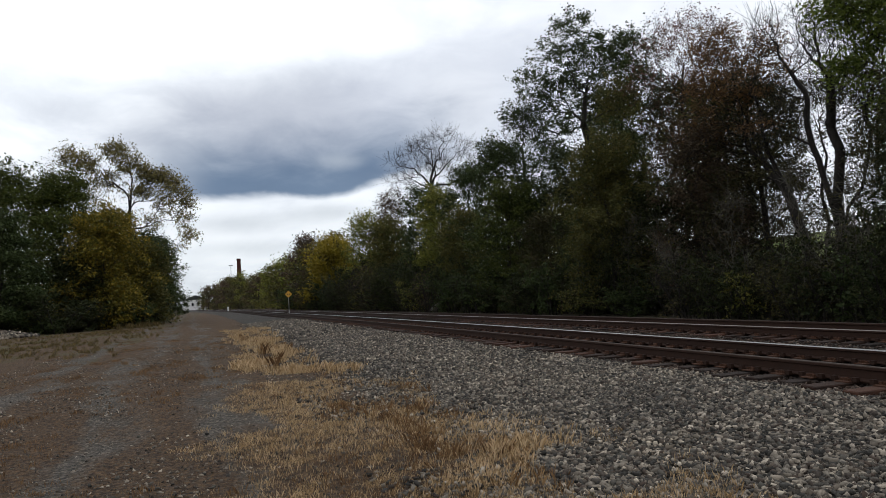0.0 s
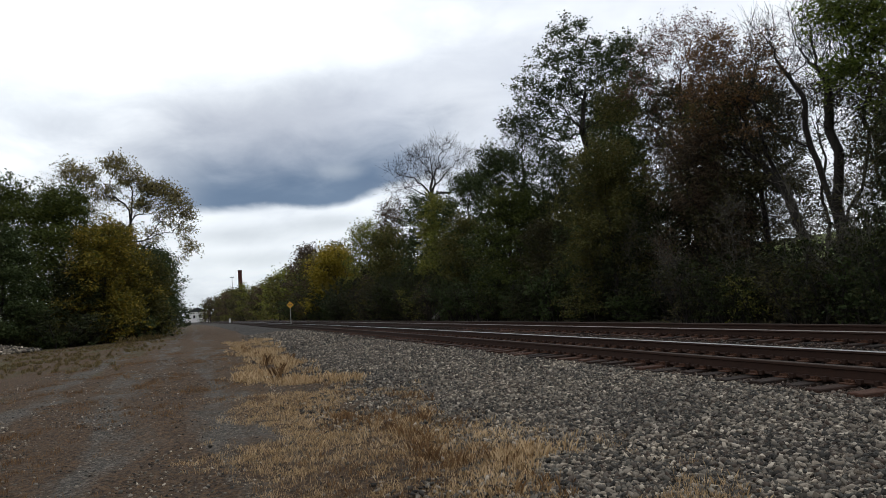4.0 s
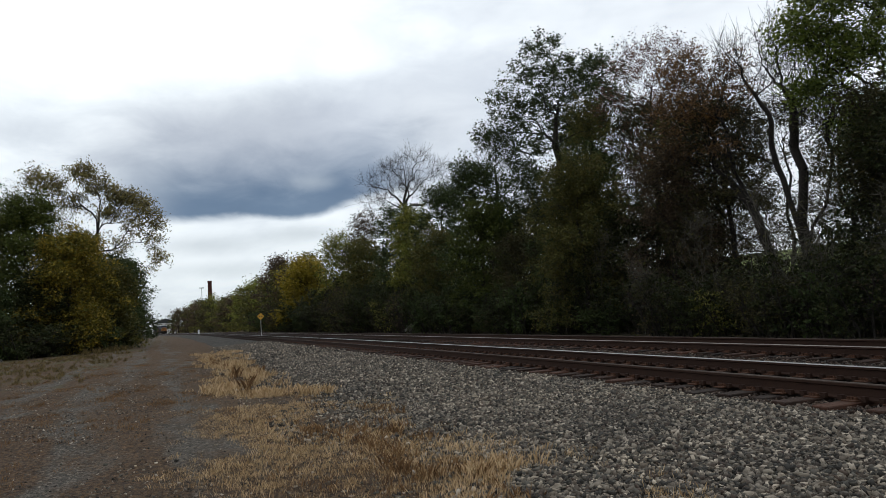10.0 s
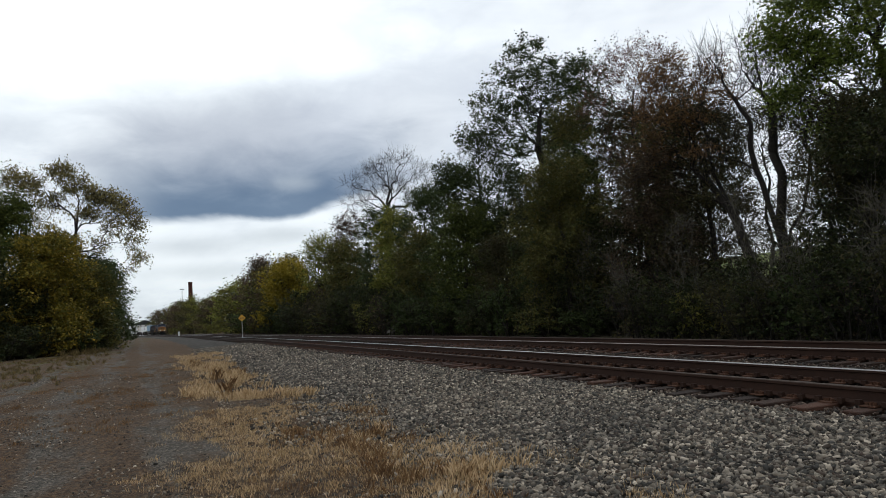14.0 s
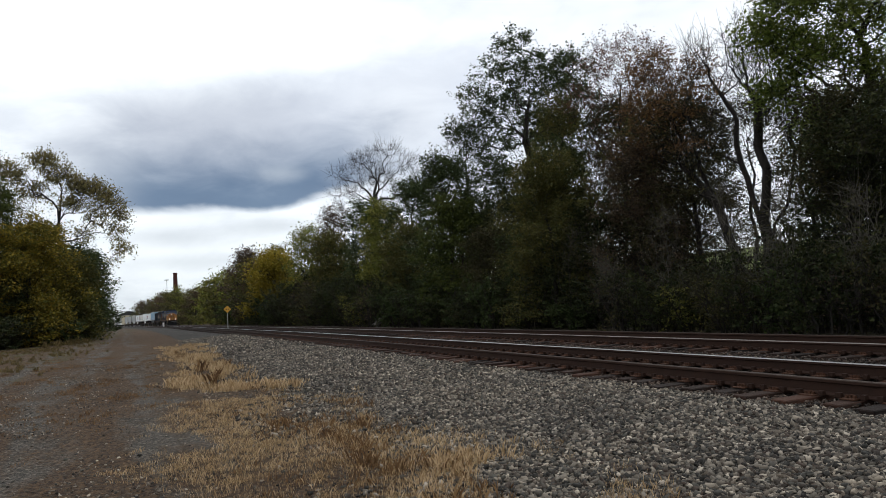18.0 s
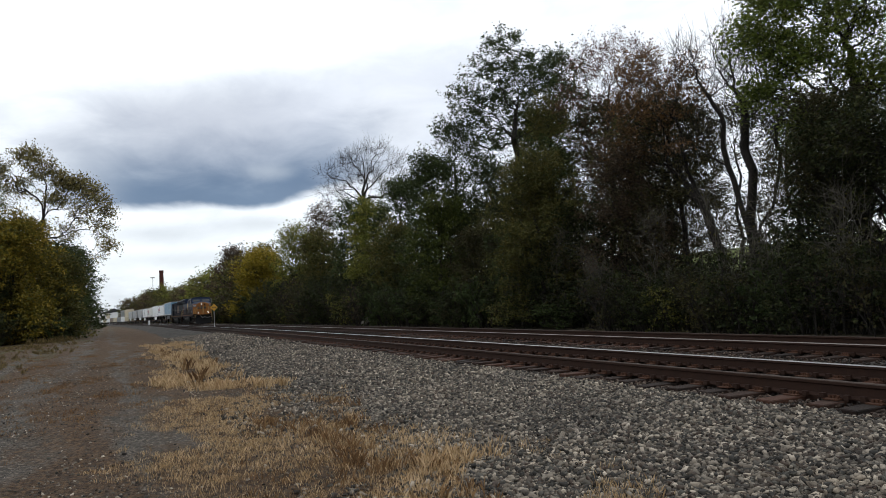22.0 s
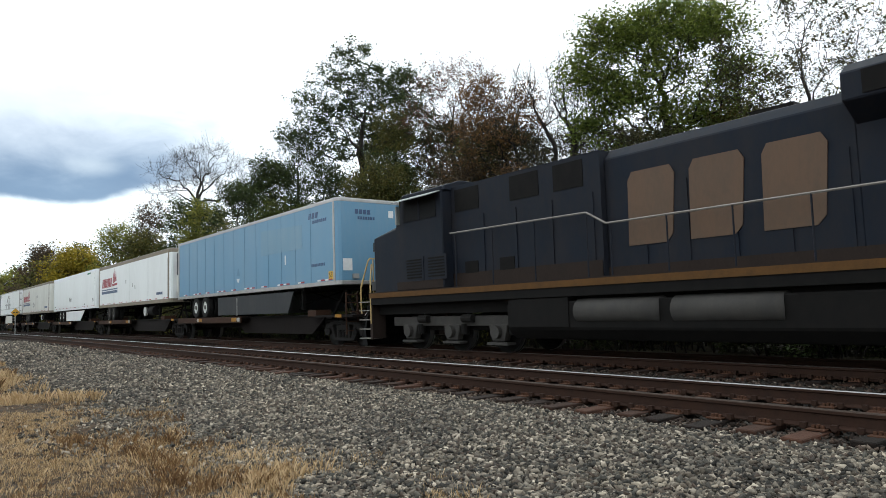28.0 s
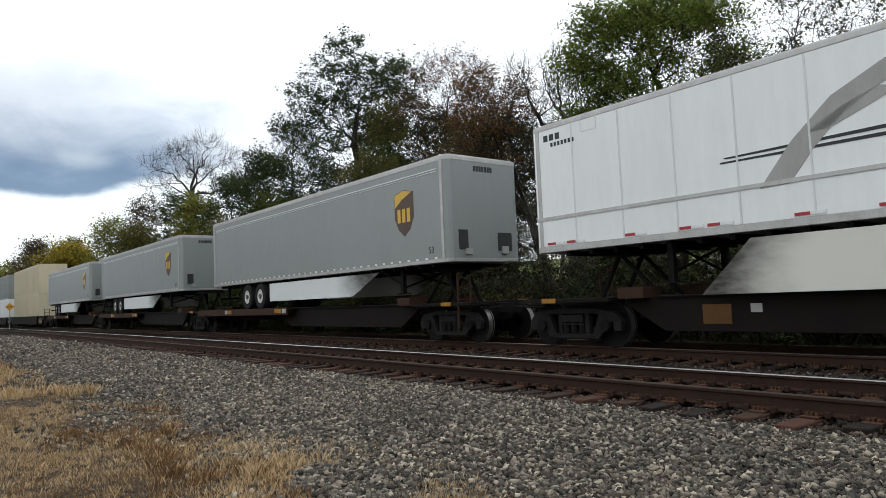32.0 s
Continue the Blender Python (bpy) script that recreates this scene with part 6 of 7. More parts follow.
        for y in (8.95, 10.32, 11.69):
            prism(em, [(y, 2.25), (y + 0.86, 2.25), (y + 1.0, 2.4), (y + 1.1, 3.55), (y + 1.0, 3.72), (y + 0.14, 3.72), (y + 0.04, 3.55)], "x", x - 0.008, x + 0.012)
        part("emblem", em, M_GOLDP if lit else M_GOLDO, t, "large plain yellow emblem blocks")
        # side handrail with stanchions
        handrail(t, [(s * 1.46, 3.7, 3.05), (s * 1.46, 8.2, 3.0), (s * 1.46, 8.7, 2.72), (s * 1.46, L - 0.8, 2.72), (s * 1.46, L - 0.15, 2.55)], 0.022, M_HANDRAIL)
        for k in range(10):
            part("stanchion", rod_between(bmesh.new(), (s * 1.47, 8.8 + k * 1.28, 1.66), (s * 1.46, 8.8 + k * 1.28, 2.72), 0.018, 6), M_NAVY_OLD, t)
        for y in (3.9, 5.3, 6.7, 8.2):
            part("stanchion", rod_between(bmesh.new(), (s * 1.47, y, 1.66), (s * 1.46, y, 3.02), 0.018, 6), M_NAVY_OLD, t)
        # corner steps and grab irons at both ends
        for y0, d, mt in ((-0.95, 1, M_GRIME), (L, -1, M_GRIME)):
            st = part("step_well", a_box(s * 1.25 - 0.28, s * 1.25 + 0.22, y0 + d * 0.74 - 0.02, y0 + d * 0.74 + 0.02, 0.30, 1.6), mt, t)
            part("step_side", a_box(s * 1.02 - 0.02, s * 1.02 + 0.02, y0 + d * 0.37 - 0.36, y0 + d * 0.37 + 0.36, 0.3, 1.62), mt, st)
            part("step_side", a_box(s * 1.46 - 0.025, s * 1.46 + 0.025, y0 + d * 0.75 - 0.06, y0 + d * 0.75 + 0.06, 0.28, 1.62), mt, st)
            for z in (0.30, 0.58, 0.86, 1.14, 1.40):
                part("step", a_box(s * 1.26 - 0.22, s * 1.26 + 0.22, y0 + d * 0.36 - 0.32, y0 + d * 0.36 + 0.32, z - 0.014, z + 0.014), M_HANDRAIL, st)
            handrail(t, [(s * 1.48, y0 + d * 0.74, 0.75), (s * 1.5, y0 + d * 0.76, 1.72), (s * 1.40, y0 + d * 0.62, 2.15), (s * 1.28, y0 + d * 0.5, 2.55)], 0.024, M_YRAIL, "grab_iron")
            handrail(t, [(s * 1.3, y0 - d * 0.08, 1.05), (s * 1.3, y0 - d * 0.12, 1.15), (s * 1.3, y0 - d * 0.12, 1.85), (s * 1.02, y0 - d * 0.12, 2.7), (s * 0.95, y0 - d * 0.12, 2.78), (s * 0.1, y0 - d * 0.12, 2.78), (s * 0.06, y0 - d * 0.12, 2.74), (s * 0.06, y0 - d * 0.12, 1.66)], 0.024, M_YRAIL, "grab_iron")
            handrail(t, [(s * 0.85, y0 - d * 0.1, 2.76), (s * 0.85, y0 - d * 0.1, 1.66)], 0.02, M_YRAIL, "rail_post")
    # plow, couplers and hoses
    bm = bmesh.new()
    rows = []
    for z, ys_, yc, w in ((1.25, -0.94, -1.02, 1.12), (0.85, -0.97, -1.10, 1.2), (0.5, -1.04, -1.18, 1.26), (0.06, -1.22, -1.34, 1.2)):
        rows.append([bm.verts.new((w * u, yc + (ys_ - yc) * abs(u) ** 1.4, z)) for u in (-1, -0.75, -0.5, -0.25, 0, 0.25, 0.5, 0.75, 1)])
        rows[-1] = [bm.verts.new((-w, -0.9, z))] + rows[-1] + [bm.verts.new((w, -0.9, z))]
    for a, b in zip(rows[:-1], rows[1:]):
        for i in range(len(a) - 1):
            bm.faces.new((a[i], a[i + 1], b[i + 1], b[i]))
    bm.faces.new(rows[0][::-1]), bm.faces.new(rows[-1])
    part("snow_plow", bm, M_PLOW, t, "curved black snow plow", 0, False)
    for x in (-0.9, -0.35, 0.35, 0.9):
        part("plow_post", a_box(x - 0.04, x + 0.04, -1.08, -0.9, 1.2, 1.6), M_DARK, t)
    part("pilot_plate", a_box(-1.0, 1.0, -1.0, -0.9, 0.4, 1.61), M_DARK, t)
    part("rear_pilot", a_box(-1.5, 1.5, L - 0.1, L + 0.02, 0.4, 1.62), M_DARK, t)
    for y0, d in ((-0.9, -1), (L, 1)):
        bm = a_box(-0.14, 0.14, y0 - 0.02 if d > 0 else y0 - 0.75, y0 + 0.75 if d > 0 else y0 + 0.02, 0.75, 0.98)
        box(bm, -0.17, 0.17, y0 + d * 0.82 - 0.14, y0 + d * 0.82 + 0.14, 0.72, 1.0)
        part("coupler", bm, M_DARK, t, "", 0.02)
    pts = [(-0.45 + 0.08 * k, -1.14 - 0.10 * math.sin(k * 0.4), 1.36 - 0.26 * abs(math.sin(k * 0.36)) - 0.012 * k) for k in range(20)]
    bm = bmesh.new()
    rings = []
    for q in pts:
        rings.append([bm.verts.new((q[0] + 0.008 * math.cos(a), q[1] + 0.02 * math.cos(a), q[2] + 0.02 * math.sin(a))) for a in (0, 1.05, 2.09, 3.14, 4.19, 5.24)])
    for a, b in zip(rings[:-1], rings[1:]):
        for i in range(6):
            bm.faces.new((a[i], a[(i + 1) % 6], b[(i + 1) % 6], b[i]))
    part("air_hose", bm, M_HOSE, t, "pale looped air hose", 0, True)
    # tank, reservoirs and trucks
    part("fuel_tank", prism(bmesh.new(), [(-1.45, 1.2), (-1.45, 0.62), (-1.2, 0.38), (1.2, 0.38), (1.45, 0.62), (1.45, 1.2)], "y", 5.7, 14.2), M_DARK, t, "", 0.03)
    for b4 in ((-1.48, -1.1, 5.8, 7.6, 0.66, 1.28), (1.1, 1.48, 5.8, 7.6, 0.66, 1.28), (-1.48, -1.1, 12.6, 14.1, 0.62, 1.25)):
        part("tank_box", a_box(*b4), M_DARK, t, "", 0.02)
    for s in (-1, 1):
        for y in (7.8, 10.1):
            part("air_tank", rod_between(bmesh.new(), (s * 1.3, y, 0.98), (s * 1.3, y + 2.0, 0.98), 0.26, 16), M_LTRUCK, t, "grey air reservoir", 0.05, True)
    loco_truck(t, (1.3, 3.2, 5.0))
    loco_truck(t, (15.6, 17.4, 19.3))
    part("horn", joined(rod_between, ((-0.2, 2.6, 4.55), (-0.2, 2.2, 4.55), 0.03, 8, 0.08), ((0.0, 2.6, 4.55), (0.0, 2.15, 4.55), 0.03, 8, 0.09), ((0.2, 2.6, 4.55), (0.2, 2.2, 4.55), 0.03, 8, 0.08)), M_DARK, t)
    return t


# -- road trailers
def tyre_mesh():
    bm = bmesh.new()
    prof = [(0.28, 0.13), (0.47, 0.13), (0.505, 0.09), (0.505, -0.09), (0.47, -0.13), (0.28, -0.13)]
    n = 26
    rings = []
    for i in range(n):
        a = 2 * math.pi * i / n
        rings.append([bm.verts.new((w, r * math.cos(a), r * math.sin(a))) for r, w in prof])
    for i in range(n):
        for k in range(len(prof)):
            j = (k + 1) % len(prof)
            bm.faces.new((rings[i][k], rings[i][j], rings[(i + 1) % n][j], rings[(i + 1) % n][k]))
    bmesh.ops.recalc_face_normals(bm, faces=bm.faces[:])
    me = bpy.data.meshes.new("tyre")
    bm.to_mesh(me)
    bm.free()
    me.materials.append(M_TYRE)
    return me


def rim_mesh():
    bm = bmesh.new()
    rod_between(bm, (-0.10, 0, 0), (-0.02, 0, 0), 0.285, 22, 0.2)
    rod_between(bm, (-0.02, 0, 0), (0.02, 0, 0), 0.2, 22)
    rod_between(bm, (-0.15, 0, 0), (0.0, 0, 0), 0.095, 12)
    for k in range(8):
        a = k * math.pi / 4
        rod_between(bm, (-0.045, 0.145 * math.cos(a), 0.145 * math.sin(a)), (0.0, 0.145 * math.cos(a), 0.145 * math.sin(a)), 0.018, 6)
    n = 22
    a0 = [bm.verts.new((-0.12, 0.29 * math.cos(2 * math.pi * i / n), 0.29 * math.sin(2 * math.pi * i / n))) for i in range(n)]
    a1 = [bm.verts.new((-0.06, 0.225 * math.cos(2 * math.pi * i / n), 0.225 * math.sin(2 * math.pi * i / n))) for i in range(n)]
    for i in range(n):
        bm.faces.new((a0[i], a0[(i + 1) % n], a1[(i + 1) % n], a1[i]))
    for f in bm.faces:
        if max(math.hypot(v.co.y, v.co.z) for v in f.verts) < 0.21:
            f.material_index = 1
    me = bpy.data.meshes.new("rim")
    bm.to_mesh(me)
    bm.free()
    me.materials.append(M_RIM)
    me.materials.append(M_HUB)
    return me


TYRE, RIM = tyre_mesh(), rim_mesh()
RIM_DARK = RIM.copy()
RIM_DARK.materials.clear()
RIM_DARK.materials.append(plain("grimy_wheel_rim", (0.06, 0.056, 0.052), 0.7, 0.1, (0.16, 0.14, 0.12), 0.5, 7, 1))
RIM_DARK.materials.append(M_HUB)
TAPE_R = part("reflector_strip", a_box(-0.008, 0.008, -0.12, 0.12, -0.026, 0.026), M_RED).data
TAPE_W = part("reflector_strip", a_box(-0.008, 0.008, -0.12, 0.12, -0.026, 0.026), M_WREF).data
FASTENER = part("reflector_strip", a_box(-0.008, 0.008, -0.05, 0.05, -0.025, 0.025), M_WHITE).data
for o in [o for o in bpy.data.objects if o.name.startswith("reflector_strip")]:
    bpy.data.objects.remove(o)


def trailer(label, L, z0, z1, skin, trim, axles, skirt=None, skirt_mat=None, seams=(), seam_mat=None, reefer=False, bottom_rail=0.14, top_rail=0.12, doors=True, tape=True, spare=None, gear=3.2):
    """A van trailer, nose at y = 0, floor at z0 and roof at z1 over the railhead."""
    t = thing("semi_trailer", label, "trailer", group="trailers riding on the train")
    hw = 1.30
    bm = bmesh.new()
    c = 0.16
    ring = [(-hw, L), (-hw, c), (-hw + c * 0.35, c * 0.3), (-hw + c, 0), (hw - c, 0), (hw - c * 0.35, c * 0.3), (hw, c), (hw, L)]
    prism(bm, ring, "z", z0 + bottom_rail, z1 - top_rail)
    part("body", bm, skin, t)
    ring2 = [(u * 1.006, v if v > 1 else v - 0.008) for u, v in ring]
    part("bottom_rail", prism(bmesh.new(), ring2, "z", z0, z0 + bottom_rail), trim, t, "", 0.01)
    part("top_rail", prism(bmesh.new(), ring2, "z", z1 - top_rail, z1 - 0.01), trim, t, "", 0.01)
    part("roof", prism(bmesh.new(), [(u * 0.97, 0.03 + v * 0.997) for u, v in ring], "z", z1 - 0.02, z1 + 0.015), M_ALU, t)
    for y in np.arange(0.8, L - 0.3, 0.62):
        part("floor_beam", a_box(-1.2, 1.2, y, y + 0.09, z0 - 0.1, z0), M_DARK, t)
    for s in (-1, 1):
        part("corner_post", a_box(s * hw - 0.03, s * hw + 0.012, c, c + 0.1, z0 + bottom_rail, z1 - top_rail), trim, t)
        part("rear_post", a_box(s * hw - 0.02, s * hw + 0.02, L - 0.14, L + 0.01, z0, z1), trim, t)
        for y in seams:
            part("panel_joint", a_box(s * (hw + 0.004) - 0.006, s * (hw + 0.004) + 0.006, y - 0.016, y + 0.016, z0 + bottom_rail, z1 - top_rail), seam_mat or M_SEAM, t)
        if tape:
            y, k = 0.5, 0
            while y < L - 0.4:
                child("reflector_strip", TAPE_R, t, "", pose(s * (hw + 0.008), y, z0 + bottom_rail + 0.05))
                child("reflector_strip", TAPE_W, t, "", pose(s * (hw + 0.008), y + 0.24, z0 + bottom_rail + 0.05))
                y += (0.55, 1.5, 1.2)[k % 3]
                k += 1
        if skirt:
            ya, yb, yc, zb = skirt
            part("side_skirt", prism(bmesh.new(), [(ya, z0 - 0.1), (yb, z0 - 0.1), (yb, zb), (yc, zb)], "x", s * 1.24 - 0.015, s * 1.24 + 0.015), skirt_mat or skin, t, "", 0.005)
        part("landing_leg", joined(box, (s * 0.95 - 0.06, s * 0.95 + 0.06, gear - 0.06, gear + 0.06, z0 - 0.75, z0), (s * 0.95 - 0.14, s * 0.95 + 0.14, gear - 0.14, gear + 0.14, z0 - 0.78, z0 - 0.75)), M_DARK, t)
        part("mud_flap", a_box(s * 0.9 - 0.3, s * 0.9 + 0.3, axles[-1] + 0.75, axles[-1] + 0.77, z0 - 0.75, z0 - 0.1), M_TYRE, t)
    part("leg_brace", joined(rod_between, ((-0.95, gear, z0 - 0.6), (0.95, gear, z0 - 0.05), 0.03, 6), ((0.95, gear, z0 - 0.6), (-0.95, gear, z0 - 0.05), 0.03, 6), ((-0.95, gear, z0 - 0.5), (-0.95, gear + 1.2, z0 - 0.05), 0.03, 6)), M_DARK, t)
    part("slider_frame", joined(box, (-0.75, -0.6, axles[0] - 1.0, axles[-1] + 0.9, z0 - 0.32, z0 - 0.1), (0.6, 0.75, axles[0] - 1.0, axles[-1] + 0.9, z0 - 0.32, z0 - 0.1)), M_DARK, t)
    part("under_bumper", joined(box, (-1.1, 1.1, L - 0.1, L, z0 - 0.6, z0 - 0.5), (-0.7, -0.6, L - 0.1, L, z0 - 0.5, z0), (0.6, 0.7, L - 0.1, L, z0 - 0.5, z0)), M_DARK, t)
    zw = 1.045 + 0.505
    for y in axles:
        ax = part("axle", rod_between(bmesh.new(), (-1.1, y, zw), (1.1, y, zw), 0.07, 10), M_DARK, t)
        for s in (-1, 1):
            for x in (1.14, 0.82):
                child("tyre", TYRE, ax, "", pose(s * x, y, zw))
            child("rim", RIM_DARK if reefer else RIM, ax, "grimy wheel rim" if reefer else "pale steel wheel rim", pose(s * 1.14, y, zw, 0, 0, 0 if s < 0 else 180))
    if spare:
        part("spare_wheel_disc", rod_between(bmesh.new(), (-1.16, spare, z0 - 0.42), (-1.04, spare, z0 - 0.42), 0.27, 22), M_RIM, t, "round white cover under the floor", 0.02)
        part("fuel_tank", rod_between(bmesh.new(), (-1.0, spare - 0.9, z0 - 0.4), (-1.0, spare - 2.0, z0 - 0.4), 0.28, 16), M_DARK, t)
    if doors:
        for s in (-1, 1):
            d = part("door", a_box(s * 0.62 - 0.6, s * 0.62 + 0.6, L, L + 0.04, z0 + 0.12, z1 - 0.1), skin, t, "", 0.008)
            for k in (0.2, 0.48):
                part("lock_rod", rod_between(bmesh.new(), (s * k, L + 0.06, z0 + 0.1), (s * k, L + 0.06, z1 - 0.12), 0.018, 6), M_ALU, d)
            for z in (0.35, 1.0, 1.7, 2.4):
                part("hinge", a_box(s * 1.2 - 0.09, s * 1.2 + 0.09, L + 0.03, L + 0.07, z0 + z, z0 + z + 0.07), M_DARK, d)
    if reefer:
        r = part("refrigeration_unit", prism(bmesh.new(), [(-0.95, z0 + 0.5), (-0.95, z1 - 0.25), (-0.8, z1 - 0.1), (0.8, z1 - 0.1), (0.95, z1 - 0.25), (0.95, z0 + 0.5)], "y", -0.62, 0.02), M_CREAM, t, "white refrigeration unit with black grille", 0.04)
        part("grille", joined(box, (-0.962, -0.93, -0.56, -0.05, z0 + 1.45, z1 - 0.3), (-0.8, 0.8, -0.635, -0.61, z0 + 1.5, z1 - 0.35)), M_BLACK, r)
        part("ladder_strip", joined(box, (-1.312, -1.30, 0.36, 0.42, z0 + 0.3, z1 - 0.5), *[(-1.318, -1.30, 0.30, 0.48, z0 + 0.35 + 0.12 * k, z0 + 0.38 + 0.12 * k) for k in range(17)]), M_GREYM, t)
    else:
        part("gladhand_box", a_box(-0.75, -0.52, -0.06, 0.0, z0 + 0.2, z0 + 0.36), M_GREYM, t, "", 0.01)
        part("socket_box", a_box(0.55, 0.78, -0.07, 0.0, z0 + 0.22, z0 + 0.42), M_GREYM, t, "", 0.01)
    return t


def diamond(y, z, r):
    return [(y - r, z), (y, z + r), (y + r, z), (y, z - r)]


def bars(name, parent, x, y, z, n, w, h, gap, mat, label="", slant=0.0, side=-1):
    """Plain upright bars in place of writing, running towards the nose."""
    for k in range(n):
        a = y - k * (w + gap)
        part(name, prism(bmesh.new(), [(a, z), (a - w, z), (a - w - slant * h, z + h), (a - slant * h, z + h)], "x", x - 0.006, x + 0.004), mat, parent, label)


def nose_bars(parent, x, z, n, w, h, gap, mat):
    """The same on a nose or door."""
    for k in range(n):
        part("name_bar", a_box(x + k * (w + gap), x + k * (w + gap) + w, -0.012, 0.006, z, z + h), mat, parent)


def clipper_marks(t, y, z):
    """Crimson word bars, a ship-like shape and blue stripes, plain."""
    bars("word_bar", t, -1.302, y - 0.1, z, 7, 0.30, 0.62, 0.10, M_CRIM, "slanting crimson bar where a name stands", 0.18)
    bm = bmesh.new()
    for (a, b, c, d) in ((-3.2, 0.25, -3.5, 1.0), (-3.55, 0.3, -3.8, 1.2), (-3.9, 0.35, -4.1, 1.05)):
        prism(bm, [(y + a, z + b), (y + c - 0.12, z + b), (y + c + 0.05, z + d)], "x", -1.308, -1.298)
    prism(bm, [(y - 3.0, z + 0.18), (y - 4.5, z + 0.22), (y - 4.4, z + 0.08), (y - 3.1, z + 0.02)], "x", -1.308, -1.298)
    part("ship_emblem", bm, M_CRIM, t, "plain crimson sail shapes")
    part("stripe", joined(prism, ([(y, z - 0.12), (y - 4.5, z - 0.12), (y - 4.5, z - 0.20), (y, z - 0.20)], "x", -1.307, -1.298), ([(y, z - 0.26), (y - 4.5, z - 0.26), (y - 4.5, z - 0.44), (y, z - 0.44)], "x", -1.307, -1.298)), M_MBLUE, t, "dark blue stripes under the name")


def shield(t, y, z, s):
    """Brown shield with a gold upper field and plain gold bars."""
    pts = [(y + 0.5 * s, z + 0.62 * s), (y, z + 0.72 * s), (y - 0.5 * s, z + 0.62 * s), (y - 0.5 * s, z - 0.15 * s), (y - 0.3 * s, z - 0.5 * s), (y, z - 0.72 * s), (y + 0.3 * s, z - 0.5 * s), (y + 0.5 * s, z - 0.15 * s)]
    e = side_plate("shield_emblem", pts, -1.302, M_BROWN, t, "brown and gold shield")
    side_plate("shield_top", [(y + 0.47 * s, z + 0.6 * s), (y, z + 0.7 * s), (y - 0.42 * s, z + 0.62 * s), (y + 0.1 * s, z + 0.42 * s), (y + 0.47 * s, z + 0.2 * s)], -1.309, M_GOLDM, e)
    bars("shield_bar", e, -1.309, y + 0.34 * s, z - 0.28 * s, 3, 0.16 * s, 0.42 * s, 0.09 * s, M_GOLDM)


def platform(label, L, end_front=False, end_rear=False):
    """One unit of an articulated flatcar: bogie at y = 0, the next at y = L."""
    t = thing("flatcar_unit", label, "flatcar", group="articulated flatcar units")
    part("centre_sill", a_box(-0.35, 0.35, -0.6, L - 0.7, 0.55, 0.98), M_FLAT, t, "", 0.02)
    d = part("wheel_deck", a_box(-1.4, 1.4, L * 0.47, L - 0.9, 0.965, 1.03), M_FLAT, t, "brown steel deck under the trailer wheels")
    for y in np.arange(L * 0.48, L - 1, 1.1):
        part("deck_beam", a_box(-1.3, 1.3, y, y + 0.12, 0.82, 0.965), M_FLAT, d)
    for s in (-1, 1):
        part("side_sill", a_box(s * 1.4 - 0.03, s * 1.4 + 0.03, L * 0.47, L - 0.9, 0.80, 1.06), M_SILL, t, "", 0.008)
        for y, w, mt in ((0.475, 0.3, M_GREYM), (0.495, 0.55, M_YTAB), (0.74, 0.45, M_YTAB), (0.765, 0.25, M_GREYM)):
            part("marker_plate", a_box(s * 1.435 - 0.006, s * 1.435 + 0.006, L * y, L * y + w, 0.86, 1.02), mt, t)
        part("side_plate", prism(bmesh.new(), [(1.7, 0.9), (2.6, 0.36), (L * 0.5, 0.36), (L * 0.55, 0.82), (L * 0.55, 1.0), (1.7, 1.0)], "x", s * 0.98 - 0.03, s * 0.98 + 0.03), M_FLAT, t, "deep brown side plate", 0.008)
        if end_front and end_rear:
            part("side_mark", a_box(s * 1.016 - 0.006, s * 1.016 + 0.006, 3.4, 3.95, 0.5, 0.85), M_SILL2, t, "dull yellow panel")
            part("side_mark", a_box(s * 1.016 - 0.006, s * 1.016 + 0.006, 4.3, 4.5, 0.7, 0.85), M_GREYM, t)
        part("end_platform", a_box(s * 0.95 - 0.45, s * 0.95 + 0.45, -0.9, 1.6, 0.96, 1.03), M_FLAT, t)
        part("end_marker", a_box(s * 1.41 - 0.01, s * 1.41 + 0.01, -0.2, 0.2, 0.95, 1.05), M_YTAB, t, "yellow end marking")
        part("brake_lever", joined(rod_between, ((s * 0.9, -1.6, 0.9), (s * 0.9, 1.6, 0.72), 0.025, 6), ((s * 0.7, 1.2, 0.4), (s * 0.8, 1.5, 0.95), 0.03, 6), ((s * 0.85, 2.0, 1.0), (s * 0.85, 2.0, 0.6), 0.04, 6)), M_DARK, t)
        part("tread_box", a_box(s * 1.0 - 0.3, s * 1.0 + 0.3, 1.75, 2.35, 1.0, 1.22), M_SILL, t, "", 0.01)
        part("tie_rod", rod_between(bmesh.new(), (s * 1.05, 2.5, 1.02), (s * 1.05, L * 0.47, 1.02), 0.025, 6), M_DARK, t)
    for sx in (-0.4, 0.4):
        for y0 in (0.65, 2.15):
            part("hitch_strut", rod_between(bmesh.new(), (sx, y0, 1.0), (sx, 1.2, 1.94), 0.05, 8), M_DARK, t)
    part("hitch_plate", a_box(-0.55, 0.55, 0.75, 1.65, 1.92, 2.0), M_DARK, t, "", 0.02)
    part("brake_reservoir", rod_between(bmesh.new(), (-0.8, L * 0.40, 0.62), (-0.8, L * 0.40 + 1.0, 0.62), 0.2, 14), M_TRUCK, t, "", 0.04)
    part("deck_pipe", rod_between(bmesh.new(), (-0.6, 1.0, 0.85), (-0.6, L - 1.5, 0.85), 0.03, 6), M_DARK, t)
    bogie(t, 0.0 if not end_front else 0.35)
    if end_rear:
        bogie(t, L)
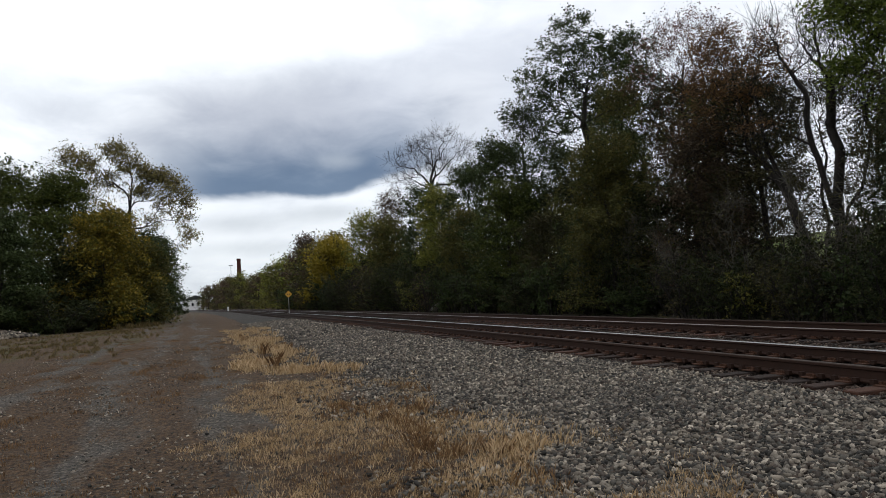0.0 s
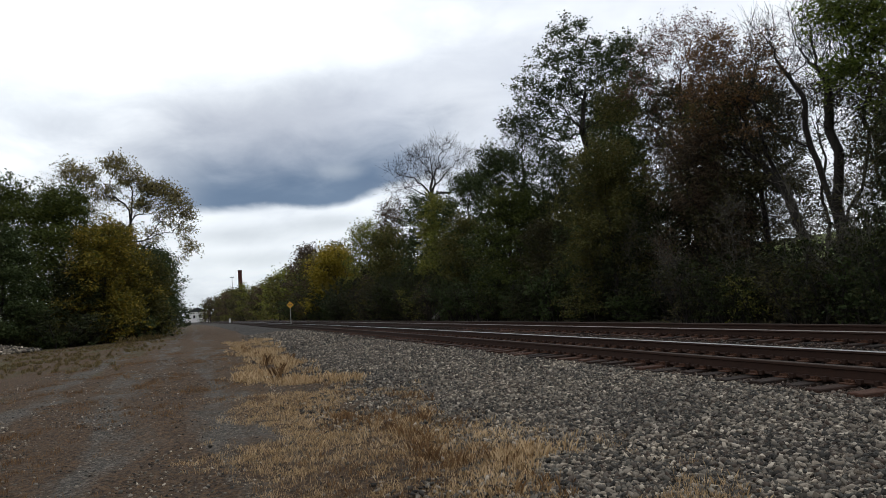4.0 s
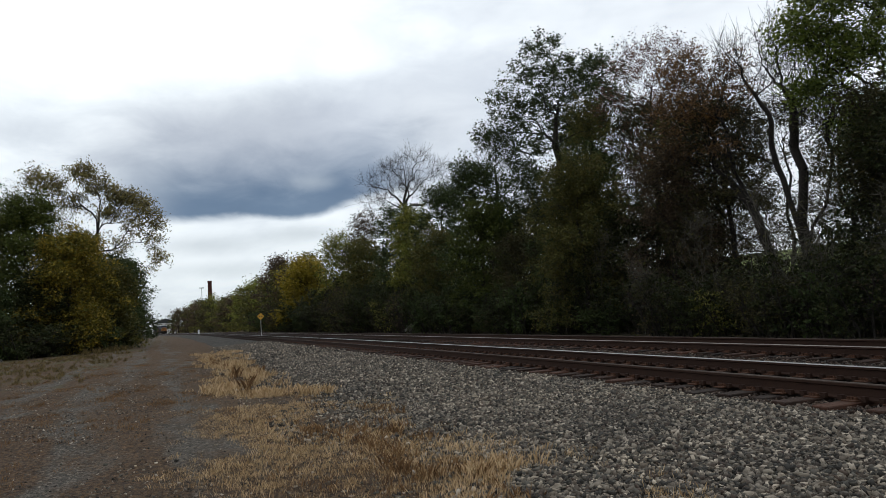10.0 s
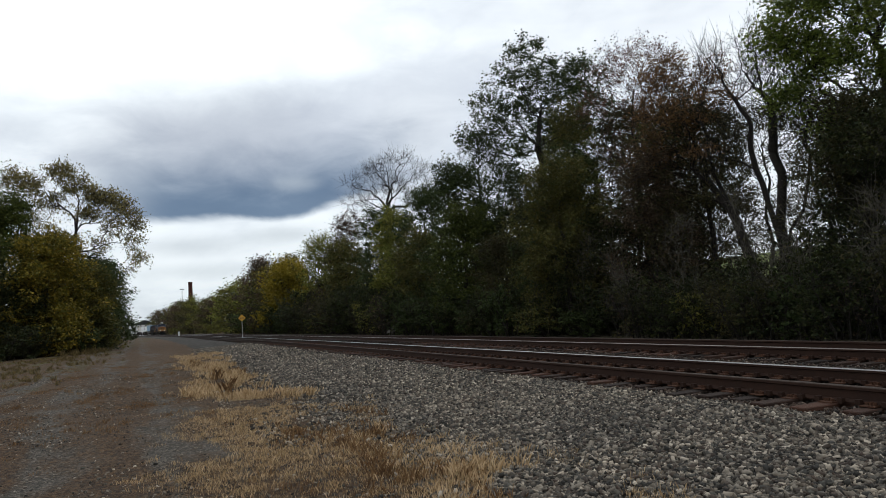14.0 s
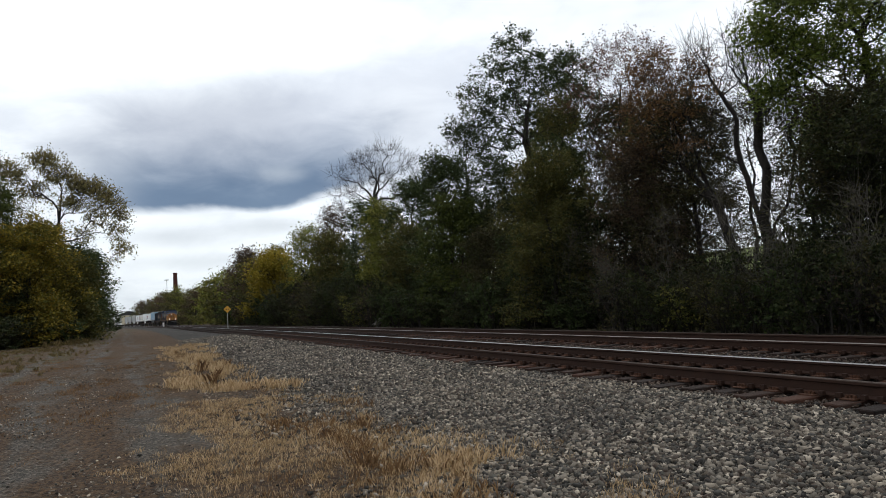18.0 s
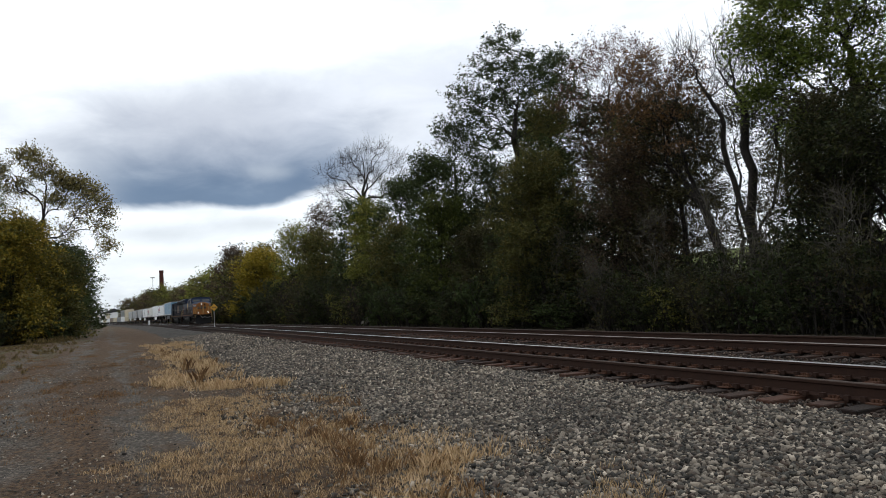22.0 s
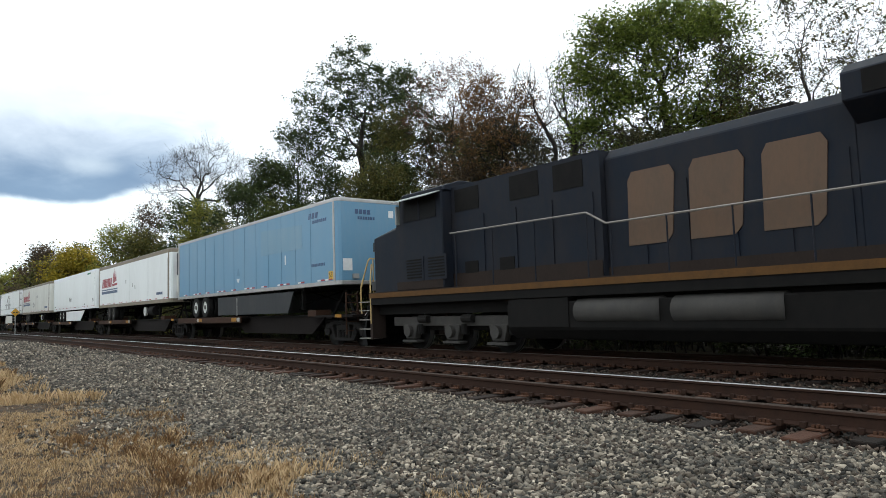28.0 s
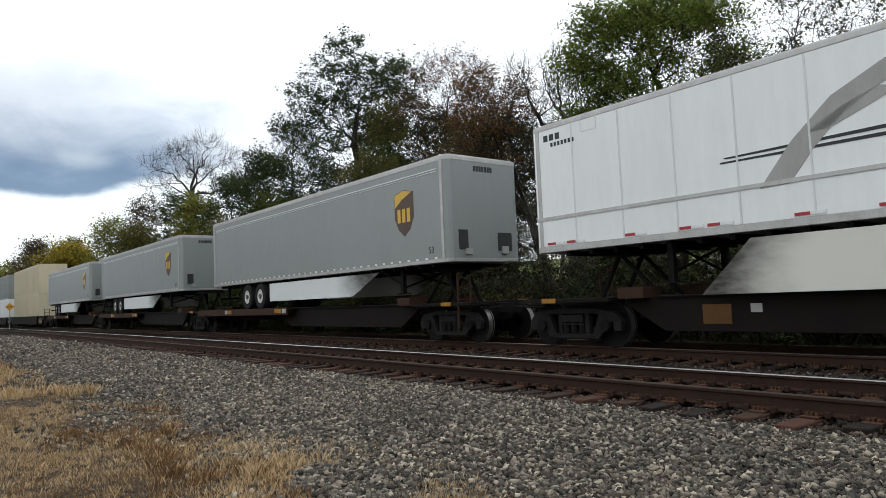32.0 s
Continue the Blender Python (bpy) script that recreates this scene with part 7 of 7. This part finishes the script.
    if end_front or end_rear:
        y0 = -0.6 if end_front else L + 0.9
        part("coupler", a_box(-0.15, 0.15, y0 - 0.6, y0 + 0.5, 0.72, 0.98), M_DARK, t, "", 0.02)
        part("end_ladder", joined(box, *[(-1.4, -0.95, y0 + 0.1, y0 + 0.14, z, z + 0.03) for z in (0.5, 0.8, 1.1, 1.4, 1.65)], (-1.4, -1.36, y0 + 0.1, y0 + 0.14, 0.4, 1.75), (-0.98, -0.94, y0 + 0.1, y0 + 0.14, 0.4, 1.75)), M_SILL, t)
    return t


def put(ob, s, length):
    MOVERS.append((ob, s, length))
    return ob


# -- the train from the head
lead = put(locomotive("navy and yellow six-axle diesel locomotive with lit headlights", M_NAVY, True, "5323"), -38.68, 21.0)
# the second engine runs backwards: its own y is turned round on a carrier
second = locomotive("dirty faded navy diesel locomotive coupled back to front", M_NAVY_OLD, False, "")
MOVERS.append((second, 5.1, -21.0))

SPINES = (7.45, 25.0, 42.9, 60.75, 78.7)
for k, s in enumerate(SPINES):
    e = SPINES[k + 1] if k < 4 else 96.0
    if k < 4:
        put(platform("brown articulated flatcar unit with worn deck and yellow marks", e - s, k == 0, False), s, e - s)
    else:
        MOVERS.append((platform("brown articulated flatcar end unit, its deck leading", e - s, True, True), e, s - e))
SPINES2 = (99.6, 119.3, 139.4)
for k, s in enumerate(SPINES2):
    e = SPINES2[k + 1] if k < 2 else 158.8
    put(platform("dark brown flatcar unit carrying a grey trailer", e - s, k == 0, k == 2), s, e - s)

t = put(trailer("light blue dry-van trailer with white trim", 16.8, 2.03, 4.95, M_SKYBLUE, M_ALU, (12.9, 14.2), (3.4, 11.2, 3.9, 1.14), M_SKIRT_D, [1.9, 3.1, 4.3, 5.5, 6.7, 7.9, 9.1, 10.3, 11.5, 12.7, 13.9, 15.1], M_SEAMB), 7.6, 16.8)
bars("name_bar", t, -1.302, 2.05, 4.42, 3, 0.17, 0.2, 0.08, M_MBLUE, "dark slanting bar of a name", 0.3)
bars("name_bar", t, -1.302, 1.75, 4.24, 7, 0.1, 0.11, 0.05, M_MBLUE, "", 0.3)
bars("serial_bar", t, -1.302, 1.85, 2.72, 9, 0.07, 0.1, 0.04, M_MBLUE, "dark bar of a serial number")
side_plate("repair_patch", [(2.55, 3.45), (6.2, 3.45), (6.2, 4.45), (2.55, 4.3)], -1.3, M_BLUE2, t, "large faded repair patch", 0.009)
side_plate("white_streak", [(3.9, 2.95), (3.98, 2.95), (3.98, 3.3), (3.9, 3.3)], -1.312, M_WREF, t)
em = side_plate("side_emblem", [(8.78, 2.68), (8.46, 2.68), (8.54, 2.54), (8.62, 2.5), (8.7, 2.54)], -1.302, M_SEAM, t, "small pale emblem")
side_plate("emblem_bar", [(8.8, 2.8), (8.45, 2.8), (8.55, 3.05), (8.62, 3.12)], -1.302, M_SEAMB, em)
side_plate("skirt_strut", [(8.86, 1.1), (8.92, 1.1), (8.92, 1.85), (8.86, 1.85)], -1.262, M_ALU, t)
part("data_panel", a_box(-1.1, -0.75, -0.012, 0.01, 2.5, 2.9), M_WREF, t, "white sticker on the nose")
part("data_panel", a_box(0.75, 0.95, -0.012, 0.01, 4.35, 4.6), M_WREF, t, "white sticker on the nose")
nose_bars(t, -0.6, 4.42, 4, 0.12, 0.16, 0.04, M_MBLUE)
nose_bars(t, -0.5, 4.24, 7, 0.07, 0.1, 0.03, M_MBLUE)
side_plate("warning_sticker", [(0.32, 2.22), (0.62, 2.22), (0.62, 2.5), (0.32, 2.5)], -1.302, M_GOLDM, t, "yellow length sticker with dark figures")
lettering("53", 0.24, side_m(0.47, 2.36, -1.309), M_BLACK, t, "length_figure")

t = put(trailer("weathered white refrigerated trailer with crimson and blue marks", 16.75, 1.95, 4.88, M_WHITE, M_TAN, (12.7, 13.9), None, None, [4.2, 8.3, 12.4], None, True, 0.2, 0.22, spare=5.4, gear=3.0), 25.75, 16.75)
clipper_marks(t, 15.95, 3.35)
bars("serial_bar", t, -1.302, 2.5, 2.42, 9, 0.09, 0.14, 0.04, M_MBLUE, "blue bar of a serial number")
for y, z in ((7.6, 3.1), (7.0, 2.95), (9.2, 3.4)):
    side_plate("scuff", [(y, z), (y + 0.12, z), (y + 0.14, z + 0.25), (y + 0.02, z + 0.22)], -1.302, M_GREYM, t)

t = put(trailer("clean white dry-van trailer with white side skirts", 16.9, 2.0, 4.9, M_WHITE, M_WHITE, (12.4, 13.75), (3.9, 11.2, 5.5, 1.1), M_WHITE, [16.5], None), 43.25, 16.9)
part("rail_line", a_box(-1.316, -1.298, 0.2, 16.8, 2.19, 2.205), M_SEAM, t)
for k, c in enumerate("7048"):
    lettering(c, 0.22, side_m(0.34, 4.5 - 0.24 * k, -1.306), M_BLACK, t, "fleet_figure", "black fleet figure")
lettering("53", 0.36, side_m(0.82, 2.62, -1.306), M_BLACK, t, "length_figure", "black length figure")
side_plate("green_mark", [(1.7, 4.6), (2.8, 4.6), (2.7, 4.72), (1.6, 4.72)], -1.302, M_GREEN, t, "green mark near the roof")
part("orange_band", a_box(-0.75, 0.25, -0.012, 0.01, 4.12, 4.4), M_ORANGE, t, "orange sticker on the nose")
part("round_mark", rod_between(bmesh.new(), (-0.4, -0.012, 4.6), (-0.4, 0.01, 4.6), 0.11, 18), M_GREEN, t)
for k in range(3):
    side_plate("placard_holder", diamond(9.6 - 0.32 * k, 2.88 - 0.05 * (k % 2), 0.2), -1.302, M_GREYM, t, "grey diamond placard")
part("nose_placard", prism(bmesh.new(), [(0.6, 2.9), (0.85, 3.25), (1.1, 2.9), (0.85, 2.55)], "y", -0.012, 0.01), M_GREYM, t)
bars("serial_bar", t, -1.302, 3.9, 2.32, 4, 0.06, 0.09, 0.03, M_BLACK)
bars("serial_bar", t, -1.302, 16.2, 2.32, 4, 0.06, 0.09, 0.03, M_BLACK)

t = put(trailer("stained white refrigerated trailer with crimson and blue marks", 16.6, 1.95, 4.88, M_CREAM, M_TAN, (12.4, 13.65), None, None, [1.2, 2.4, 3.6, 4.8, 6.0, 7.2, 8.4, 9.6, 10.8, 12.0], M_CREAM, True, 0.2, 0.2, spare=5.2, gear=3.0), 61.3, 16.6)
clipper_marks(t, 16.0, 3.3)
bars("serial_bar", t, -1.302, 2.6, 2.42, 10, 0.11, 0.17, 0.04, M_MBLUE, "blue bar of a serial number")
side_plate("repair_patch", [(6.35, 2.2), (7.9, 2.2), (7.9, 2.48), (6.35, 2.55)], -1.3, M_CREAM, t, "cream repair patch", 0.009)
for y, z, m in ((8.6, 2.85, M_GREYM), (9.35, 3.0, M_BLACK), (9.8, 2.75, M_SEAM), (9.3, 2.7, M_GREYM)):
    side_plate("placard", diamond(y, z, 0.17), -1.302, m, t, "diamond placard")
for y, z in ((7.2, 3.5), (6.7, 3.55)):
    side_plate("torn_sticker", [(y, z), (y + 0.2, z + 0.02), (y + 0.17, z + 0.28), (y - 0.02, z + 0.24)], -1.302, M_GREYM, t)

t = trailer("white plate-van trailer riding doors first, grey sweep mark", 16.5, 2.05, 4.88, M_WHITE, M_ALU, (11.3, 12.65), (4.9, 10.4, 3.95, 1.02), sooty("sooty_cream_skirt", (0.66, 0.64, 0.58), 3.7, 5.4), [1.2, 2.4, 3.6, 4.8, 6.0, 7.2, 8.4, 9.6, 10.8, 12.0, 13.2, 14.4], None)
MOVERS.append((t, 96.4, -16.5))
# marks on the flank that faces the viewer (x is turned round on this car)
bm = bmesh.new()
for pts in ([(5.15, 2.73), (5.65, 2.75), (6.05, 3.25), (6.5, 3.68), (7.0, 3.98), (7.6, 4.18), (8.2, 4.28), (8.2, 4.52), (7.6, 4.48), (7.13, 4.36), (6.34, 3.99), (5.71, 3.42)], [(5.95, 3.5), (6.3, 3.5), (7.3, 3.9), (7.0, 3.98), (6.5, 3.8)], [(7.0, 2.75), (7.5, 2.75), (8.3, 4.2), (7.95, 4.2)], [(8.45, 2.75), (8.9, 2.75), (8.7, 4.3), (8.4, 4.3)]):
    prism(bm, pts, "x", 1.298, 1.308)
part("sweep_emblem", bm, M_GREYM, t, "grey sweeping emblem")
part("sweep_line", joined(prism, ([(4.49, 3.26), (9.2, 3.20), (9.2, 3.28), (4.49, 3.29)], "x", 1.298, 1.307), ([(4.6, 3.33), (9.2, 3.34), (9.2, 3.42), (4.55, 3.36)], "x", 1.298, 1.307)), M_SKIRT_D, t, "thin dark sweeping lines")
part("rub_rail", a_box(1.298, 1.318, 0.1, 16.3, 2.76, 2.83), M_ALU, t)
part("data_panel", joined(box, (1.298, 1.306, 1.45, 1.47, 4.5, 4.8), (1.298, 1.306, 1.85, 1.87, 4.5, 4.8), (1.298, 1.306, 1.45, 1.87, 4.78, 4.8), (1.298, 1.306, 1.45, 1.87, 4.5, 4.52)), M_SEAM, t)
for k in range(3):
    part("name_bar", a_box(1.298, 1.307, 0.4 + 0.17 * k, 0.52 + 0.17 * k, 4.5, 4.64), M_BLACK, t)
for k in range(7):
    part("name_bar", a_box(1.298, 1.307, 0.6 + 0.1 * k, 0.66 + 0.1 * k, 4.36, 4.45), M_BLACK, t)
part("placard", prism(bmesh.new(), diamond(7.6, 3.1, 0.22), "x", 1.298, 1.308), M_GREYM, t)
part("door_placard", prism(bmesh.new(), [(0.45, 2.9), (0.7, 3.25), (0.95, 2.9), (0.7, 2.55)], "y", 16.53, 16.56), M_GREYM, t)

M_SOOTY = sooty("sooty_white_skirt", (0.68, 0.69, 0.68), 3.3, 5.6)
for k, (s, L2) in enumerate(((99.5, 17.0), (121.2, 16.9), (141.2, 16.8))):
    t = put(trailer("light grey trailer with a brown and gold shield", L2, 2.1, 4.95, M_SILVER, M_ALU, (12.1, 13.4), (3.4, 11.2, 5.0, 1.32), M_SOOTY, [], None, False, 0.1, 0.14, tape=False, gear=2.6), s, L2)
    shield(t, 1.95, 3.6, 0.92)
    lettering("53", 0.26, side_m(0.75, 2.45, -1.306), M_BLACK, t, "length_figure")
    part("roof_line", joined(box, (-1.312, -1.30, 0.4, L2 - 0.3, 4.6, 4.62), (-1.312, -1.30, 0.4, L2 - 0.3, 4.54, 4.55)), M_WHITE, t)
    for j in range(38):
        child("fastener", FASTENER, t, "", pose(-1.304, 0.55 + 0.42 * j, 2.235))
    part("nose_box", a_box(-0.95, -0.65, -0.03, 0.01, 2.45, 2.95), M_BLACK, t, "dark service box on the nose")
    part("nose_box", a_box(0.45, 0.95, -0.03, 0.01, 2.4, 2.9), M_BLACK, t, "dark service box on the nose")
    nose_bars(t, -0.35, 4.55, 7, 0.07, 0.15, 0.03, M_BLACK)


# -- container wells behind the trailers
def container(label, L, h, skin):
    """A corrugated box, y from 0 to L, standing at z = 0."""
    t = thing("container", label, "container", group="containers in well cars")
    part("body", a_box(-1.2, 1.2, 0.1, L - 0.1, 0.1, h - 0.08), skin, t)
    part("frame", joined(box, (-1.22, 1.22, 0, 0.16, 0, h), (-1.22, 1.22, L - 0.16, L, 0, h), (-1.22, -1.16, 0, L, 0, 0.16), (1.16, 1.22, 0, L, 0, 0.16), (-1.22, -1.16, 0, L, h - 0.14, h), (1.16, 1.22, 0, L, h - 0.14, h)), skin, t)
    for s in (-1, 1):
        part("side_ribs", joined(box, *[(s * 1.2 - 0.02, s * 1.2 + 0.02, y, y + 0.14, 0.16, h - 0.14) for y in np.arange(0.4, L - 0.3, 0.36)]), skin, t)
    return t


def well_car(L):
    t = thing("well_car", "brown double-stack well car", "freight car", group="well cars")
    for s in (-1, 1):
        part("side_sill", prism(bmesh.new(), [(1.4, 1.1), (1.9, 0.3), (L - 1.9, 0.3), (L - 1.4, 1.1)], "x", s * 1.38 - 0.06, s * 1.38 + 0.06), M_FLAT, t)
    part("floor", a_box(-1.35, 1.35, 1.8, L - 1.8, 0.28, 0.36), M_FLAT, t)
    part("end_deck", joined(box, (-1.3, 1.3, -0.7, 1.9, 0.95, 1.1), (-1.3, 1.3, L - 1.9, L - 0.7, 0.95, 1.1)), M_FLAT, t)
    bogie(t, 0.0)
    return t


M_BEIGE = plain("cream_container_paint", (0.58, 0.51, 0.36), 0.5, 0, (0.3, 0.25, 0.17), 0.35, 0.9, 3)
CASES = [M_BEIGE, M_WHITE, M_SILVER, M_BEIGE, M_TAN, M_WHITE]
s = 162.2
for k in range(11):
    L2 = 16.2
    two = k in (0, 1, 4, 5, 8)
    put(well_car(19.6), s - 1.7, 19.6)
    lab = ("cream container low in a well car", "white container low in a well car", "grey container low in a well car")[k % 3]
    c = container(lab, L2, 2.9, CASES[k % 6])
    MOVERS.append((c, s, L2, 0.37))
    if two:
        c = container("pale container stacked on another", L2, 2.9, CASES[(k + 1) % 6] if k else M_BEIGE)
        MOVERS.append((c, s, L2, 3.28))
    s += 19.9

# ---- beside the tracks
M_SIGN = plain("yellow_sign_face", (0.62, 0.33, 0.03), 0.5, 0, (0.2, 0.12, 0.05), 0.3, 5, 1)
M_POST = plain("galvanised_post", (0.42, 0.42, 0.41), 0.55, 0.4, (0.2, 0.18, 0.16), 0.4, 6, 1)
M_BRICK = plain("dark_red_brick", (0.06, 0.02, 0.016), 0.9, 0, (0.06, 0.035, 0.03), 0.5, 0.5, 2)
M_PALE = plain("pale_building_wall", (0.72, 0.71, 0.69), 0.7, 0, (0.45, 0.43, 0.4), 0.3, 0.4, 2)
M_ROOF = plain("dark_roof_edge", (0.035, 0.036, 0.036), 0.8, 0, (0.08, 0.08, 0.075), 0.3, 0.5, 1)

sg = thing("track_sign", "yellow diamond sign with dark marks on a thin post", "sign", pose(8.8, 90, 0.2))
part("post", rod_between(bmesh.new(), (0, 0, 0), (0, 0, 2.95), 0.045, 8), M_POST, sg)
part("panel", prism(bmesh.new(), [(-0.46, 2.5), (0, 2.96), (0.46, 2.5), (0, 2.04)], "y", -0.06, -0.045), M_SIGN, sg, "yellow diamond panel")
part("mark", joined(box, (-0.22, -0.05, -0.068, -0.06, 2.45, 2.56), (0.05, 0.22, -0.068, -0.06, 2.45, 2.56)), M_BLACK, sg)
mp = thing("marker_post", "short white marker post beside the rails", "post", pose(2.9, 200, 0.2))
part("post", a_box(-0.22, 0.22, -0.15, 0.15, 0, 1.25), M_WREF, mp, "", 0.03)
ch = thing("chimney", "tall dark brick chimney beyond the woods", "chimney", pose(17.4, 560, 0))
bm = bmesh.new()
rod_between(bm, (0, 0, 0), (0, 0, 37), 2.1, 18, 1.45)
rod_between(bm, (0, 0, 37), (0, 0, 38.6), 1.6, 18, 1.6)
part("shaft", bm, M_BRICK, ch)
lp = thing("light_mast", "thin light mast beyond the woods", "mast", pose(11.3, 560, 0))
part("mast", rod_between(bmesh.new(), (0, 0, 0), (0, 0, 33.5), 0.3, 8, 0.18), M_POST, lp)
part("lamp_head", a_box(-1.6, 1.6, -0.3, 0.3, 33.0, 33.7), M_POST, lp)
hb = thing("white_building", "white building where the tracks bend away", "building", pose(-13, 470, 0, 0, 0, 4))
part("wall", a_box(-8, 8, 0, 10, 0, 7), M_PALE, hb)
part("roof", prism(bmesh.new(), [(-8.4, 7), (0, 10), (8.4, 7)], "y", -0.4, 10.4), M_ROOF, hb)
for x in (-5.5, -2, 1.5, 5):
    part("window", a_box(x - 0.6, x + 0.6, -0.06, 0.02, 3, 5), M_GLASS, hb)
wh = thing("warehouse", "long low pale warehouse behind the woods", "building", pose(46, -14, 0.9))
part("wall", a_box(0, 16, 0, 41, 0, 3.3), M_PALE, wh)
part("roof", a_box(-0.5, 16.5, -0.5, 41.5, 3.3, 3.85), M_ROOF, wh)
for y in range(3, 40, 6):
    part("door", a_box(-0.04, 0.02, y, y + 2.6, 0, 2.4), M_ALU, wh)
fl = thing("fallen_trunk", "pale fallen trunk leaning out of the undergrowth", "log", pose(17.4, 56, 0.0))
part("trunk", rod_between(bmesh.new(), (0, 0, 0.1), (2.2, 0.6, 1.7), 0.24, 9, 0.15), plain("dead_grey_wood", (0.22, 0.20, 0.18), 0.9, 0, (0.09, 0.08, 0.07), 0.5, 4, 1), fl)


def motions():
    """Every car runs along the bend at one speed."""
    for ob, s, length, *up in MOVERS:
        rows = []
        for k in range(17):
            tt = 2.0 * k
            yy = s - SPEED * (tt - T0)
            mid = yy + length / 2
            turn = math.degrees(math.atan(2 * mid / BEND)) if mid > 0 else 0.0
            rows.append((tt, pose(FAR_TRACK + bend(yy), yy, RAIL_TOP + (up[0] if up else 0.0), 0, 0, turn + (180 if length < 0 else 0))))
        walk(ob, rows)


motions()
